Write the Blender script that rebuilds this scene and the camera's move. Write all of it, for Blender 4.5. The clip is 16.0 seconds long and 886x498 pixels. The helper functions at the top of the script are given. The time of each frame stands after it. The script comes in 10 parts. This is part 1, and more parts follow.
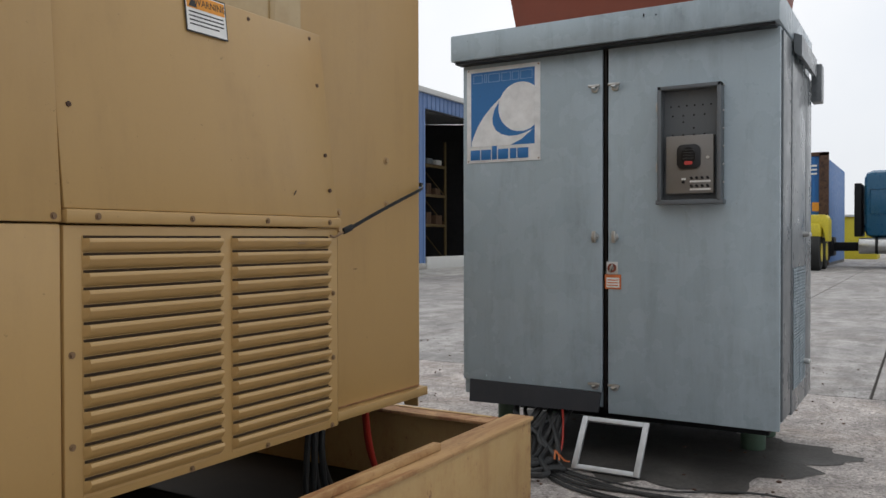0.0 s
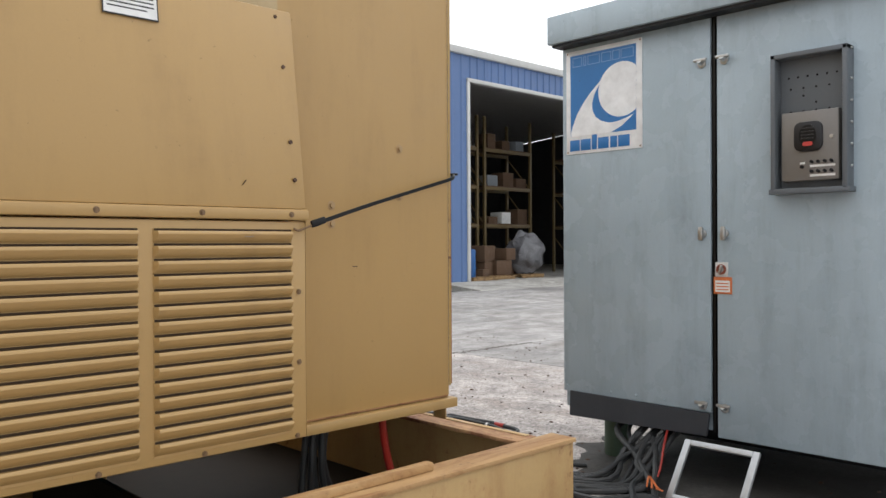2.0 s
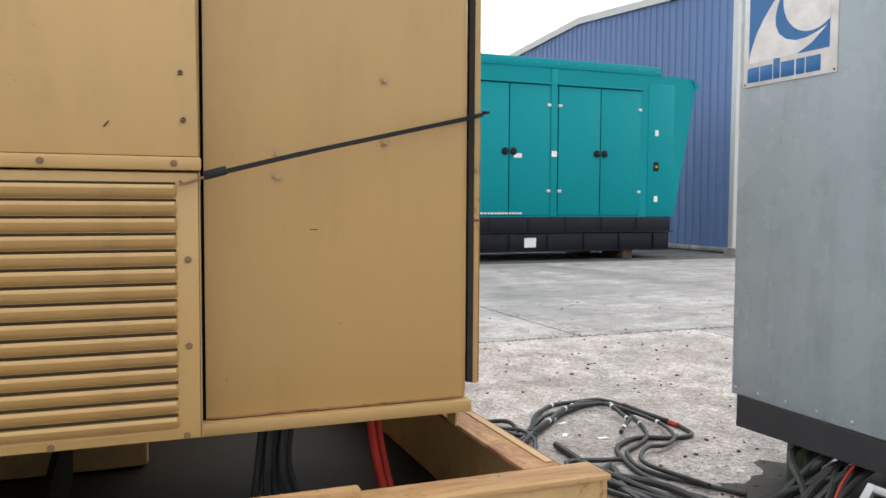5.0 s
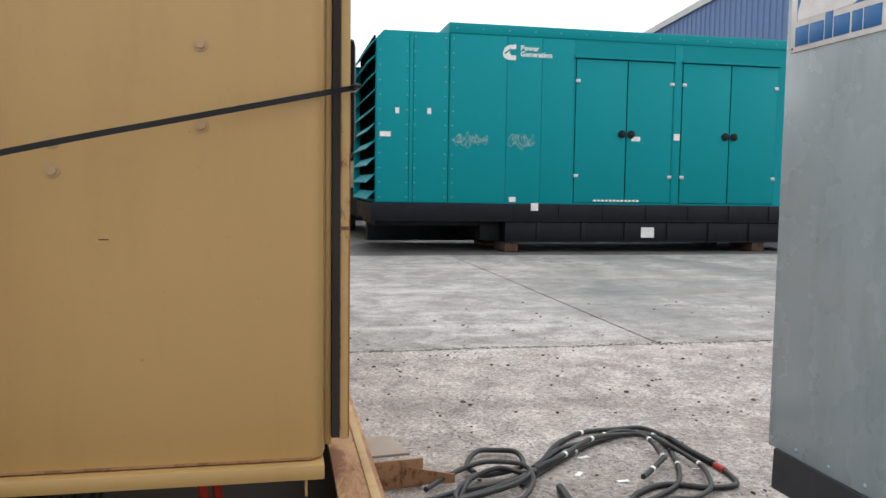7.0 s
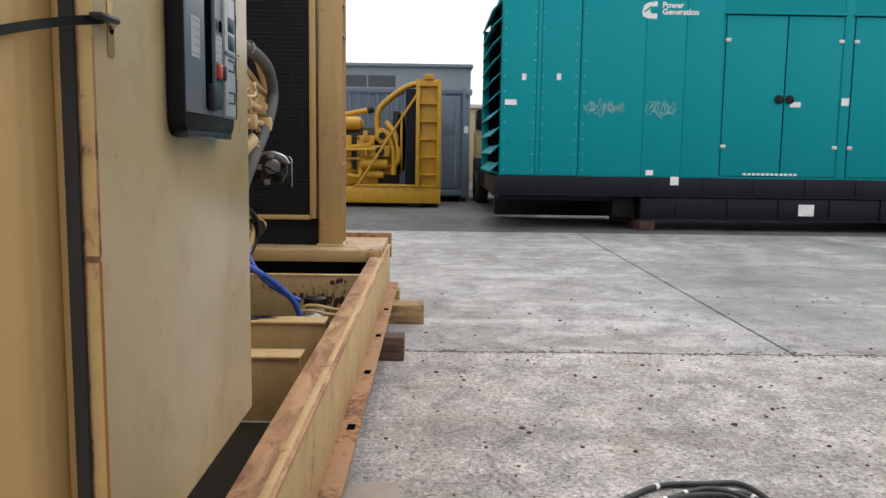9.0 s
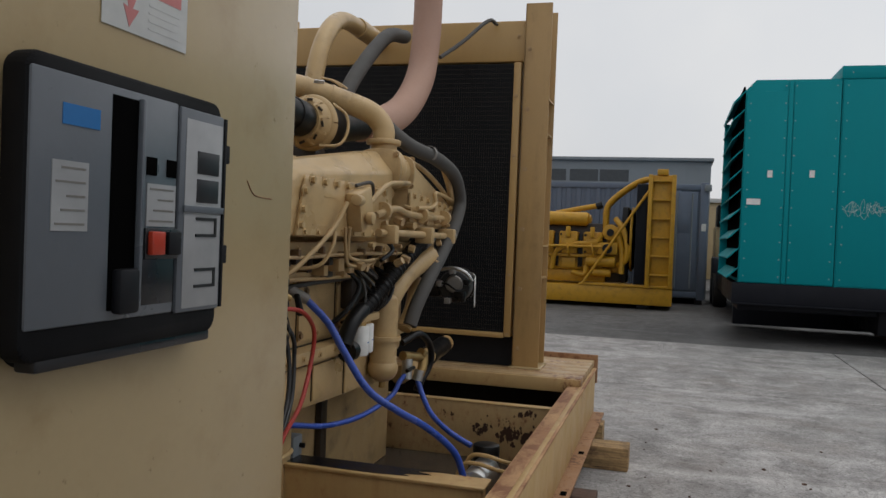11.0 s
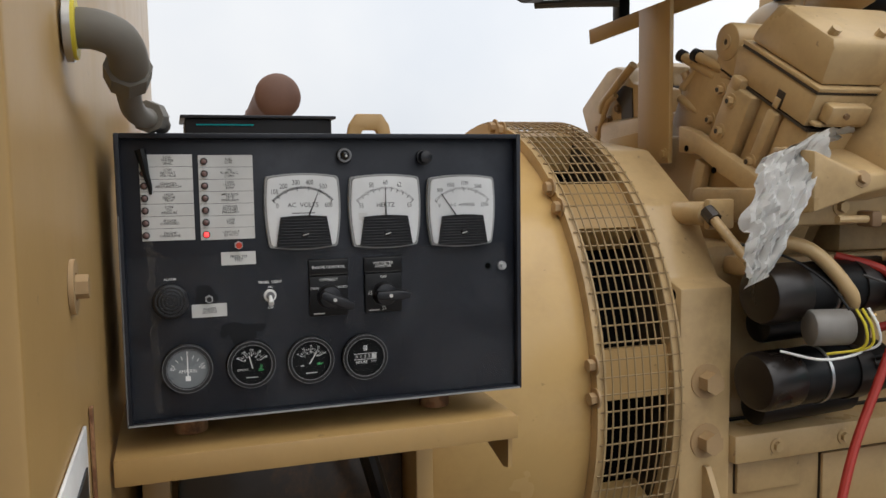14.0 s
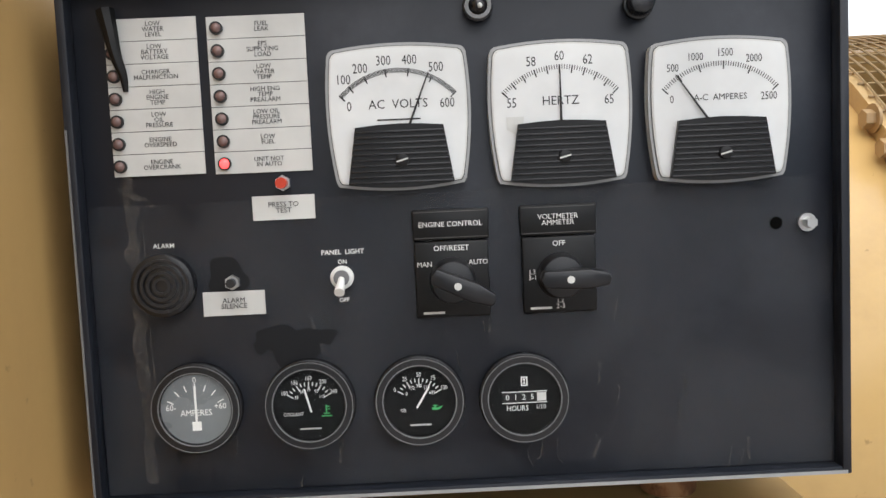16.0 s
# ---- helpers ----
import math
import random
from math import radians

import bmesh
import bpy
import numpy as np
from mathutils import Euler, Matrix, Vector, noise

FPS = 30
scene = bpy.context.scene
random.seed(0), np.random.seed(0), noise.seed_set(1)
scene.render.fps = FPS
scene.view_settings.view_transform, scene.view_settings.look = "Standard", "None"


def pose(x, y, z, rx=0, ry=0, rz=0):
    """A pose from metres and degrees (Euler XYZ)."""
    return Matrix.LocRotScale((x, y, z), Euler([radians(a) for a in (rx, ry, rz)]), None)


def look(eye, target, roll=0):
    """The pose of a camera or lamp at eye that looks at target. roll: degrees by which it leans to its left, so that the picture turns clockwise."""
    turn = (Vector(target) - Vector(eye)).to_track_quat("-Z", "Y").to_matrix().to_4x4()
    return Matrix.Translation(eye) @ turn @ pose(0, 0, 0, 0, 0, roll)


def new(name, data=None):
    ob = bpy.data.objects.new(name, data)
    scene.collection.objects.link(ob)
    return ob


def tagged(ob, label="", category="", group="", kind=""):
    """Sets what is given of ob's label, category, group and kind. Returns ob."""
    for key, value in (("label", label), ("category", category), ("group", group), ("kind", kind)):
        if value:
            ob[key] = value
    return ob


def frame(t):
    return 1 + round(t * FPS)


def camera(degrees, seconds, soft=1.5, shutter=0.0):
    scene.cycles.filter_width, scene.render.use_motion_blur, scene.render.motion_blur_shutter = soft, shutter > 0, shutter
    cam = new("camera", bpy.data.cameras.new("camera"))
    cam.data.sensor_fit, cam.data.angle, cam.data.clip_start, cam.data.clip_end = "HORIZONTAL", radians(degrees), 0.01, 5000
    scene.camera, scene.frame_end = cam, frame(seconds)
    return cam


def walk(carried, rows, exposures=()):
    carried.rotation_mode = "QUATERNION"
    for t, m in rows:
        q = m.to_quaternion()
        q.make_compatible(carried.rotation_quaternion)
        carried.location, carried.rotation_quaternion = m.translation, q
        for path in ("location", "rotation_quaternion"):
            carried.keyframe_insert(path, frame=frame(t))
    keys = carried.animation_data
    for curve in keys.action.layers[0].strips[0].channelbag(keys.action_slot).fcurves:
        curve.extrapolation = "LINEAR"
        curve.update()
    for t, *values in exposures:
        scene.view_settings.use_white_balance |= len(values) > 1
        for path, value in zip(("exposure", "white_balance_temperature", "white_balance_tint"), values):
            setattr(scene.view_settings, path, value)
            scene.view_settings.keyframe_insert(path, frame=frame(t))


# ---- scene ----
cam = camera(57.4, 16.0)
PATH = [
    (0, (-0.019, 0.039, 1.335), (-1.042, 1.757, 1.31), -0.1),
    (0.5, (0.082, 0.196, 1.312), (-1.023, 1.862, 1.295), 0.7),
    (1, (0.175, 0.41, 1.33), (-1.008, 2.023, 1.317), 0.2),
    (1.5, (0.319, 0.594, 1.316), (-0.998, 2.1, 1.31), -0.2),
    (2, (0.384, 0.786, 1.297), (-1.055, 2.175, 1.285), -0.3),
    (2.5, (0.396, 0.999, 1.308), (-1.127, 2.295, 1.296), -0.6),
    (3, (0.476, 1.214, 1.319), (-1.205, 2.297, 1.278), 0.1),
    (3.5, (0.499, 1.427, 1.297), (-1.228, 2.433, 1.218), 0.2),
    (4, (0.47, 1.646, 1.277), (-1.3, 2.573, 1.185), 0.2),
    (6.3, (0.195, 2.649, 1.342), (-1.738, 3.14, 1.201), 0.8),
    (6.5, (0.153, 2.744, 1.346), (-1.788, 3.203, 1.202), 0.9),
    (7, (-0.013, 2.966, 1.351), (-1.966, 3.365, 1.193), 0.8),
    (7.5, (-0.197, 3.181, 1.346), (-2.156, 3.544, 1.172), 0.3),
    (8, (-0.426, 3.403, 1.341), (-2.395, 3.663, 1.103), 0.3),
    (8.5, (-0.66, 3.522, 1.347), (-2.638, 3.69, 1.101), 0.7),
    (9, (-0.83, 3.621, 1.404), (-2.816, 3.648, 1.166), 0.8),
    (9.5, (-0.985, 3.779, 1.506), (-2.954, 3.429, 1.468), 2.4),
    (9.7, (-1.046, 3.819, 1.534), (-3.006, 3.421, 1.537), 2.5),
    (11.8, (-2.136, 3.781, 1.587), (-3.966, 2.988, 1.451), 1.6),
    (12, (-2.261, 3.789, 1.578), (-4.038, 2.882, 1.44), 1.6),
    (12.5, (-2.554, 3.755, 1.574), (-4.197, 2.623, 1.44), 0.9),
    (13, (-2.779, 3.739, 1.569), (-4.205, 2.343, 1.428), 0.7),
    (13.5, (-2.981, 3.729, 1.588), (-3.941, 1.983, 1.418), 0.6),
    (14, (-3.062, 3.567, 1.568), (-3.69, 1.677, 1.388), -0.8),
    (14.5, (-3.111, 3.401, 1.534), (-3.555, 1.463, 1.317), -2.7),
    (15, (-3.18, 3.243, 1.494), (-3.44, 1.266, 1.342), -2.6),
    (15.5, (-3.231, 3.131, 1.483), (-3.294, 1.136, 1.351), -2.4),
    (16, (-3.233, 3.092, 1.48), (-3.254, 1.098, 1.328), -2.6),
]
EXPOSURE = [(0, -0.17), (1.0, 0.13), (3, 0.70), (4.5, 0.72), (6.5, 0.56), (7.6, 0.42), (8.8, 0.48), (9.5, -0.25), (9.7, -0.55), (10.6, -0.6), (12, 0.05), (13, 0.3), (14, 0.25), (15, 0.35), (15.5, 0.50), (16, 1.05)]
walk(cam, [(t, look(eye, target, roll)) for t, eye, target, roll in PATH], EXPOSURE)

# ---- sky and light: a bright overcast day ----
world = bpy.data.worlds.new("overcast")
scene.world = world
world.use_nodes = True
wn, wl = world.node_tree.nodes, world.node_tree.links
wn.clear()
w_out = wn.new("ShaderNodeOutputWorld")
w_bg = wn.new("ShaderNodeBackground")
w_sky = wn.new("ShaderNodeTexSky")
w_sky.sky_type, w_sky.sun_disc = "NISHITA", False
w_sky.sun_elevation, w_sky.sun_rotation = radians(68), radians(-17)
w_sky.dust_density, w_sky.air_density = 4.0, 1.0
w_grey = wn.new("ShaderNodeHueSaturation")
w_grey.inputs["Saturation"].default_value = 0.35
w_mul = wn.new("ShaderNodeMix")
w_mul.data_type, w_mul.blend_type = "RGBA", "MULTIPLY"
w_mul.inputs[0].default_value = 1.0
w_mul.inputs[7].default_value = (0.10, 0.10, 0.10, 1)
w_mix = wn.new("ShaderNodeMix")
w_mix.data_type = "RGBA"
w_mix.inputs[0].default_value = 0.82
# the cloud deck, lightly mottled
w_co = wn.new("ShaderNodeTexCoord")
w_noise = wn.new("ShaderNodeTexNoise")
w_noise.inputs["Scale"].default_value, w_noise.inputs["Detail"].default_value = 2.2, 5
w_ramp = wn.new("ShaderNodeValToRGB")
w_ramp.color_ramp.elements[0].position, w_ramp.color_ramp.elements[0].color = 0.3, (0.80, 0.84, 0.90, 1)
w_ramp.color_ramp.elements[1].position, w_ramp.color_ramp.elements[1].color = 0.7, (1.0, 1.0, 1.0, 1)
wl.new(w_co.outputs["Generated"], w_noise.inputs["Vector"])
wl.new(w_noise.outputs["Fac"], w_ramp.inputs["Fac"])
wl.new(w_sky.outputs["Color"], w_grey.inputs["Color"])
wl.new(w_grey.outputs["Color"], w_mul.inputs[6])
wl.new(w_mul.outputs[2], w_mix.inputs[6])
wl.new(w_ramp.outputs["Color"], w_mix.inputs[7])
w_sep = wn.new("ShaderNodeSeparateXYZ")
w_map = wn.new("ShaderNodeMapRange")
w_map.inputs["From Min"].default_value, w_map.inputs["From Max"].default_value = 0.0, 1.0
w_map.inputs["To Min"].default_value, w_map.inputs["To Max"].default_value = 1.02, 1.25
w_dome = wn.new("ShaderNodeMix")
w_dome.data_type, w_dome.blend_type = "RGBA", "MULTIPLY"
w_dome.inputs[0].default_value = 1.0
wl.new(w_co.outputs["Generated"], w_sep.inputs["Vector"])
wl.new(w_sep.outputs["Z"], w_map.inputs["Value"])
wl.new(w_mix.outputs[2], w_dome.inputs[6])
wl.new(w_map.outputs["Result"], w_dome.inputs[7])
# the veiled sun whitens the cloud smoothly towards one side
w_dot = wn.new("ShaderNodeVectorMath")
w_dot.operation = "DOT_PRODUCT"
w_dot.inputs[1].default_value = (-0.60, 0.80, 0.0)
w_side = wn.new("ShaderNodeMapRange")
w_side.inputs["From Min"].default_value, w_side.inputs["From Max"].default_value = -1.0, 1.0
w_side.inputs["To Min"].default_value, w_side.inputs["To Max"].default_value = 0.81, 1.19
w_glow = wn.new("ShaderNodeMix")
w_glow.data_type, w_glow.blend_type = "RGBA", "MULTIPLY"
w_glow.inputs[0].default_value = 1.0
wl.new(w_co.outputs["Generated"], w_dot.inputs[0])
wl.new(w_dot.outputs["Value"], w_side.inputs["Value"])
wl.new(w_dome.outputs[2], w_glow.inputs[6])
wl.new(w_side.outputs["Result"], w_glow.inputs[7])
wl.new(w_glow.outputs[2], w_bg.inputs["Color"])
wl.new(w_bg.outputs["Background"], w_out.inputs["Surface"])
w_bg.inputs["Strength"].default_value = 1.02
sun = new("sun", bpy.data.lights.new("sun", "SUN"))
sun.data.energy, sun.data.angle, sun.data.color = 0.5, radians(60), (1.0, 0.97, 0.92)
sun.matrix_world = look((-1.5, 5.0, 13), (0, 0, 0))


# ---- materials ----
def rgb(c):
    return (c[0], c[1], c[2], 1.0)


class Nodes:
    """A small helper to chain shader nodes."""

    def __init__(self, name):
        self.mat = bpy.data.materials.new(name)
        self.mat.use_nodes = True
        self.tree = self.mat.node_tree
        self.bsdf = self.tree.nodes["Principled BSDF"]
        self.co = self.tree.nodes.new("ShaderNodeTexCoord").outputs["Object"]

    def link(self, a, b):
        self.tree.links.new(a, b)

    def noise(self, scale, detail=5.0, rough=0.55, stretch=None, distort=0.0):
        n = self.tree.nodes.new("ShaderNodeTexNoise")
        n.inputs["Scale"].default_value, n.inputs["Detail"].default_value = scale, detail
        n.inputs["Roughness"].default_value, n.inputs["Distortion"].default_value = rough, distort
        if stretch:
            m = self.tree.nodes.new("ShaderNodeMapping")
            m.inputs["Scale"].default_value = stretch
            self.link(self.co, m.inputs["Vector"])
            self.link(m.outputs["Vector"], n.inputs["Vector"])
        else:
            self.link(self.co, n.inputs["Vector"])
        return n.outputs["Fac"]

    def voronoi(self, scale, feature="F1", out="Distance"):
        n = self.tree.nodes.new("ShaderNodeTexVoronoi")
        n.feature = feature
        n.inputs["Scale"].default_value = scale
        self.link(self.co, n.inputs["Vector"])
        return n.outputs[out]

    def ramp(self, fac, stops):
        n = self.tree.nodes.new("ShaderNodeValToRGB")
        els = n.color_ramp.elements
        while len(els) < len(stops):
            els.new(0.5)
        for e, (p, c) in zip(els, stops):
            e.position = p
            e.color = rgb(c) if isinstance(c, tuple) else (c, c, c, 1)
        self.link(fac, n.inputs["Fac"])
        return n.outputs["Color"]

    def mix(self, fac, a, b, blend="MIX"):
        n = self.tree.nodes.new("ShaderNodeMix")
        n.data_type, n.blend_type = "RGBA", blend
        for k, v in ((0, fac), (6, a), (7, b)):
            if isinstance(v, (int, float)):
                n.inputs[k].default_value = v
            elif isinstance(v, tuple):
                n.inputs[k].default_value = rgb(v)
            else:
                self.link(v, n.inputs[k])
        return n.outputs[2]

    def bump(self, height, strength, distance=0.01):
        n = self.tree.nodes.new("ShaderNodeBump")
        n.inputs["Strength"].default_value, n.inputs["Distance"].default_value = strength, distance
        self.link(height, n.inputs["Height"])
        self.link(n.outputs["Normal"], self.bsdf.inputs["Normal"])

    def set(self, key, v):
        if isinstance(v, tuple):
            self.bsdf.inputs[key].default_value = rgb(v)
        elif isinstance(v, (int, float)):
            self.bsdf.inputs[key].default_value = v
        else:
            self.link(v, self.bsdf.inputs[key])


def scaled(c, k):
    return tuple(min(1.0, a * k) for a in c)


def paint(name, c, rough=0.45, var=0.12, grime=0.25, grime_c=(0.10, 0.075, 0.05), rust=0.0, rust_at=0.66, grain=60.0, bump=0.12, metal=0.0, spec=0.5, vary=0.0, speck=0.06, run=0.55, fleck=0.45, rvar=1.0):
    """Painted or bare sheet: uneven tone, run-down grime, chipped rust."""
    n = Nodes(name)
    big = n.noise(0.9, 6.0, 0.6)
    col = n.mix(n.ramp(big, [(0.25, 0.0), (0.75, 1.0)]), scaled(c, 1 - var), scaled(c, 1 + var))
    fine = n.noise(grain, 3.0)
    col = n.mix(0.5, col, n.mix(n.ramp(fine, [(0.3, 0.0), (0.7, 1.0)]), scaled(c, 1 - 0.8 * speck), scaled(c, 1 + 0.6 * speck)), "MIX")
    if grime:
        streak = n.noise(2.2, 6.0, 0.65, (3.2, 3.2, 3.2 * run) if run > 0.9 else (3.2, 3.2, run))
        spots = n.noise(7.0, 7.0, 0.7)
        both = n.mix(1.0, n.ramp(streak, [(0.48, 0.0), (0.78, 1.0)]), n.ramp(spots, [(0.42, 0.25), (0.75, 1.0)]), "MULTIPLY")
        strength = n.mix(1.0, both, (grime, grime, grime), "MULTIPLY")
        col = n.mix(strength, col, grime_c)
    flecks = n.noise(46.0, 3.0, 0.6)
    col = n.mix(n.ramp(flecks, [(0.70, 0.0), (0.76, fleck)]), col, scaled(grime_c, 0.55))
    if rust:
        chips = n.noise(24.0, 8.0, 0.72, (1.0, 1.0, 0.7))
        area = n.noise(2.6, 6.0, 0.65, (1.0, 1.0, 0.8))
        both = n.mix(0.5, chips, area)
        halo = n.ramp(both, [(rust_at - 0.07, 0.0), (rust_at + 0.02, 0.75 * min(1.0, rust))])
        col = n.mix(halo, col, n.mix(0.45, col, (0.36, 0.165, 0.06)))
        mask = n.ramp(both, [(rust_at, 0.0), (rust_at + 0.05, min(1.0, rust))])
        rc = n.mix(n.ramp(n.noise(45.0, 6.0), [(0.3, 0.0), (0.7, 1.0)]), (0.075, 0.032, 0.016), (0.27, 0.115, 0.045))
        col = n.mix(mask, col, rc)
    if vary:
        info = n.tree.nodes.new("ShaderNodeObjectInfo").outputs["Random"]
        col = n.mix(1.0, col, n.ramp(info, [(0.0, 1 - vary), (1.0, 1.0)]), "MULTIPLY")
    n.set("Base Color", col)
    n.set("Roughness", n.ramp(n.noise(5.0, 5.0), [(0.3, max(0.05, rough - 0.1 * rvar)), (0.75, min(1.0, rough + 0.16 * rvar))]))
    n.set("Metallic", metal)
    n.bsdf.inputs["Specular IOR Level"].default_value = spec
    n.bump(n.mix(0.3, big, fine), bump, 0.004)
    return n.mat


def plain(name, c, rough=0.5, metal=0.0, emit=0.0):
    n = Nodes(name)
    n.set("Base Color", n.mix(n.ramp(n.noise(14.0, 5.0), [(0.3, 0.0), (0.7, 1.0)]), scaled(c, 0.86), scaled(c, 1.08)))
    n.set("Roughness", rough)
    n.set("Metallic", metal)
    if emit:
        n.bsdf.inputs["Emission Color"].default_value = rgb(c)
        n.bsdf.inputs["Emission Strength"].default_value = emit
    return n.mat


def concrete(name, c, rough_ground=0.5, wet=0.3, pebbles=1.0):
    n = Nodes(name)
    big = n.noise(0.33, 7.0, 0.62)
    mid = n.noise(2.6, 8.0, 0.7, None, 0.6)
    fine = n.noise(38.0, 6.0, 0.7)
    col = n.mix(n.ramp(big, [(0.3, 0.0), (0.7, 1.0)]), scaled(c, 0.70), scaled(c, 1.15))
    col = n.mix(n.ramp(mid, [(0.36, 0.8), (0.52, 0.0)]), col, scaled(c, 0.5))
    col = n.mix(n.ramp(mid, [(0.54, 0.0), (0.68, 0.7)]), col, scaled(c, 1.4))
    grit = n.ramp(fine, [(0.36, 0.5), (0.5, 1.0), (0.66, 1.35)])
    col = n.mix(rough_ground, col, n.mix(1.0, col, grit, "MULTIPLY"))
    drag = n.noise(1.1, 7.0, 0.6, (2.4, 0.45, 1.0), 0.9)
    col = n.mix(n.ramp(drag, [(0.48, 0.0), (0.66, 0.62 * (1.15 - rough_ground))]), col, (c[0] * 0.45, c[1] * 0.42, c[2] * 0.39))
    pale = n.noise(0.9, 6.0, 0.6, (2.2, 0.40, 1.0), 0.8)
    col = n.mix(n.ramp(pale, [(0.52, 0.0), (0.68, 0.6 * (1.2 - rough_ground))]), col, scaled(c, 1.45))
    patch = n.noise(6.0, 7.0, 0.75, (1.15, 0.85, 1.0))
    col = n.mix(0.5 * rough_ground, col, n.mix(1.0, col, n.ramp(patch, [(0.34, 0.36), (0.5, 1.0), (0.66, 1.35)]), "MULTIPLY"))
    earth = n.noise(1.7, 8.0, 0.7, (1.0, 1.3, 1.0), 0.5)
    col = n.mix(n.ramp(earth, [(0.50, 0.0), (0.66, 0.6 * rough_ground)]), col, (c[0] * 0.62, c[1] * 0.54, c[2] * 0.47))
    spots = n.noise(17.0, 4.0, 0.5)
    col = n.mix(n.ramp(spots, [(0.68, 0.0), (0.73, 0.75)]), col, (0.05, 0.045, 0.04))
    holes = n.noise(33.0, 3.0, 0.5)
    col = n.mix(n.ramp(holes, [(0.622, 0.0), (0.655, 0.9 * rough_ground)]), col, (0.055, 0.047, 0.04))
    pit = n.noise(90.0, 5.0, 0.75)
    col = n.mix(pebbles * 0.6, col, n.mix(1.0, col, n.ramp(pit, [(0.30, 0.35), (0.47, 1.0), (0.70, 1.5)]), "MULTIPLY"))
    cell = n.voronoi(75.0, "F1", "Color")
    tone = n.ramp(cell, [(0.15, 0.55), (0.5, 1.0), (0.85, 1.4)])
    col = n.mix(0.55 * rough_ground, col, n.mix(1.0, col, tone, "MULTIPLY"))
    scab = n.noise(16.0, 7.0, 0.8)
    col = n.mix(rough_ground * 0.5, col, n.mix(1.0, col, n.ramp(scab, [(0.36, 0.22), (0.45, 0.95), (0.6, 1.35)]), "MULTIPLY"))
    wander = n.noise(0.45, 9.0, 0.62, (1.0, 1.0, 1.0), 1.2)
    col = n.mix(n.ramp(wander, [(0.494, 0.0), (0.499, 0.4), (0.504, 0.0)]), col, (0.07, 0.065, 0.06))
    damp = n.noise(0.22, 5.0, 0.6, (0.6, 1.6, 1.0))
    dampm = n.ramp(damp, [(0.5, 0.0), (0.62, wet)])
    col = n.mix(dampm, col, scaled(c, 0.42))
    n.set("Base Color", col)
    n.set("Roughness", n.mix(dampm, (0.86, 0.86, 0.86), (0.22, 0.22, 0.22)))
    stones = n.voronoi(46.0)
    n.bump(n.mix(0.5, fine, n.mix(0.4, mid, stones)), 0.55 * pebbles, 0.02)
    return n.mat


TAN = (0.46, 0.292, 0.112)
m_tan = paint("tan_paint", TAN, 0.33, 0.09, 0.42, (0.22, 0.125, 0.05), 0.0, grain=130.0, bump=0.05, speck=0.03, rvar=0.5)
# Glossier tan, also lightened to put the drum's sky sheen into the colour.
m_drum = paint("glossy_drum_paint", (0.58, 0.38, 0.15), 0.24, 0.08, 0.4, (0.26, 0.15, 0.06), 0.0, bump=0.05, speck=0.03, rvar=0.4, run=1.0)
m_cream = paint("weathered_cream_paint", (0.505, 0.384, 0.210), 0.22, 0.12, 0.95, (0.37, 0.242, 0.105), 0.0, rvar=0.2, fleck=0.5, bump=0.0, speck=0.03, run=1.0)
m_tan_rust = paint("chipped_tan_paint", (0.48, 0.318, 0.135), 0.5, 0.12, 0.9, (0.26, 0.115, 0.035), 1.0, 0.575, run=0.3)
m_rusty = paint("rusted_steel", (0.33, 0.18, 0.09), 0.75, 0.25, 0.5, (0.09, 0.04, 0.022), 1.0, 0.50, bump=0.3)
m_orange_rust = paint("orange_rust", (0.30, 0.115, 0.025), 0.8, 0.3, 0.7, (0.09, 0.03, 0.01), 0.0)
m_edge = paint("rust_run_tan_edge", (0.50, 0.335, 0.125), 0.5, 0.2, 0.95, (0.30, 0.11, 0.02), 1.0, 0.56, run=0.3)
m_engine = paint("engine_tan_paint", (0.53, 0.368, 0.178), 0.34, 0.12, 0.75, (0.12, 0.07, 0.033), 0.0, bump=0.2, grain=80.0, run=1.0)
m_gasket = paint("dusty_gasket_rubber", (0.030, 0.027, 0.024), 0.75, 0.3, 0.6, (0.07, 0.055, 0.04), 0.0, spec=0.2)
m_case = paint("breaker_case", (0.13, 0.145, 0.165), 0.35, 0.1, 0.4, (0.09, 0.09, 0.09), 0.0)


def worn_flange(name, stretch, low, high, deep):
    """Rolled steel flange worn to orange and brown bands along its length."""
    n = Nodes(name)
    a = n.noise(1.5, 7.0, 0.65, stretch, 0.3)
    b = n.noise(2.3, 8.0, 0.75, stretch, 0.6)
    chip = n.noise(30.0, 6.0, 0.7)
    col = n.mix(n.ramp(a, [(0.38, 0.0), (0.62, 1.0)]), low, high)
    col = n.mix(n.ramp(b, [(0.47, 0.0), (0.60, 0.9)]), col, deep)
    col = n.mix(n.ramp(chip, [(0.60, 0.0), (0.70, 0.7)]), col, (0.10, 0.05, 0.03))
    n.set("Base Color", col)
    n.set("Roughness", 0.7)
    n.bump(n.mix(0.5, b, chip), 0.3, 0.004)
    return n.mat


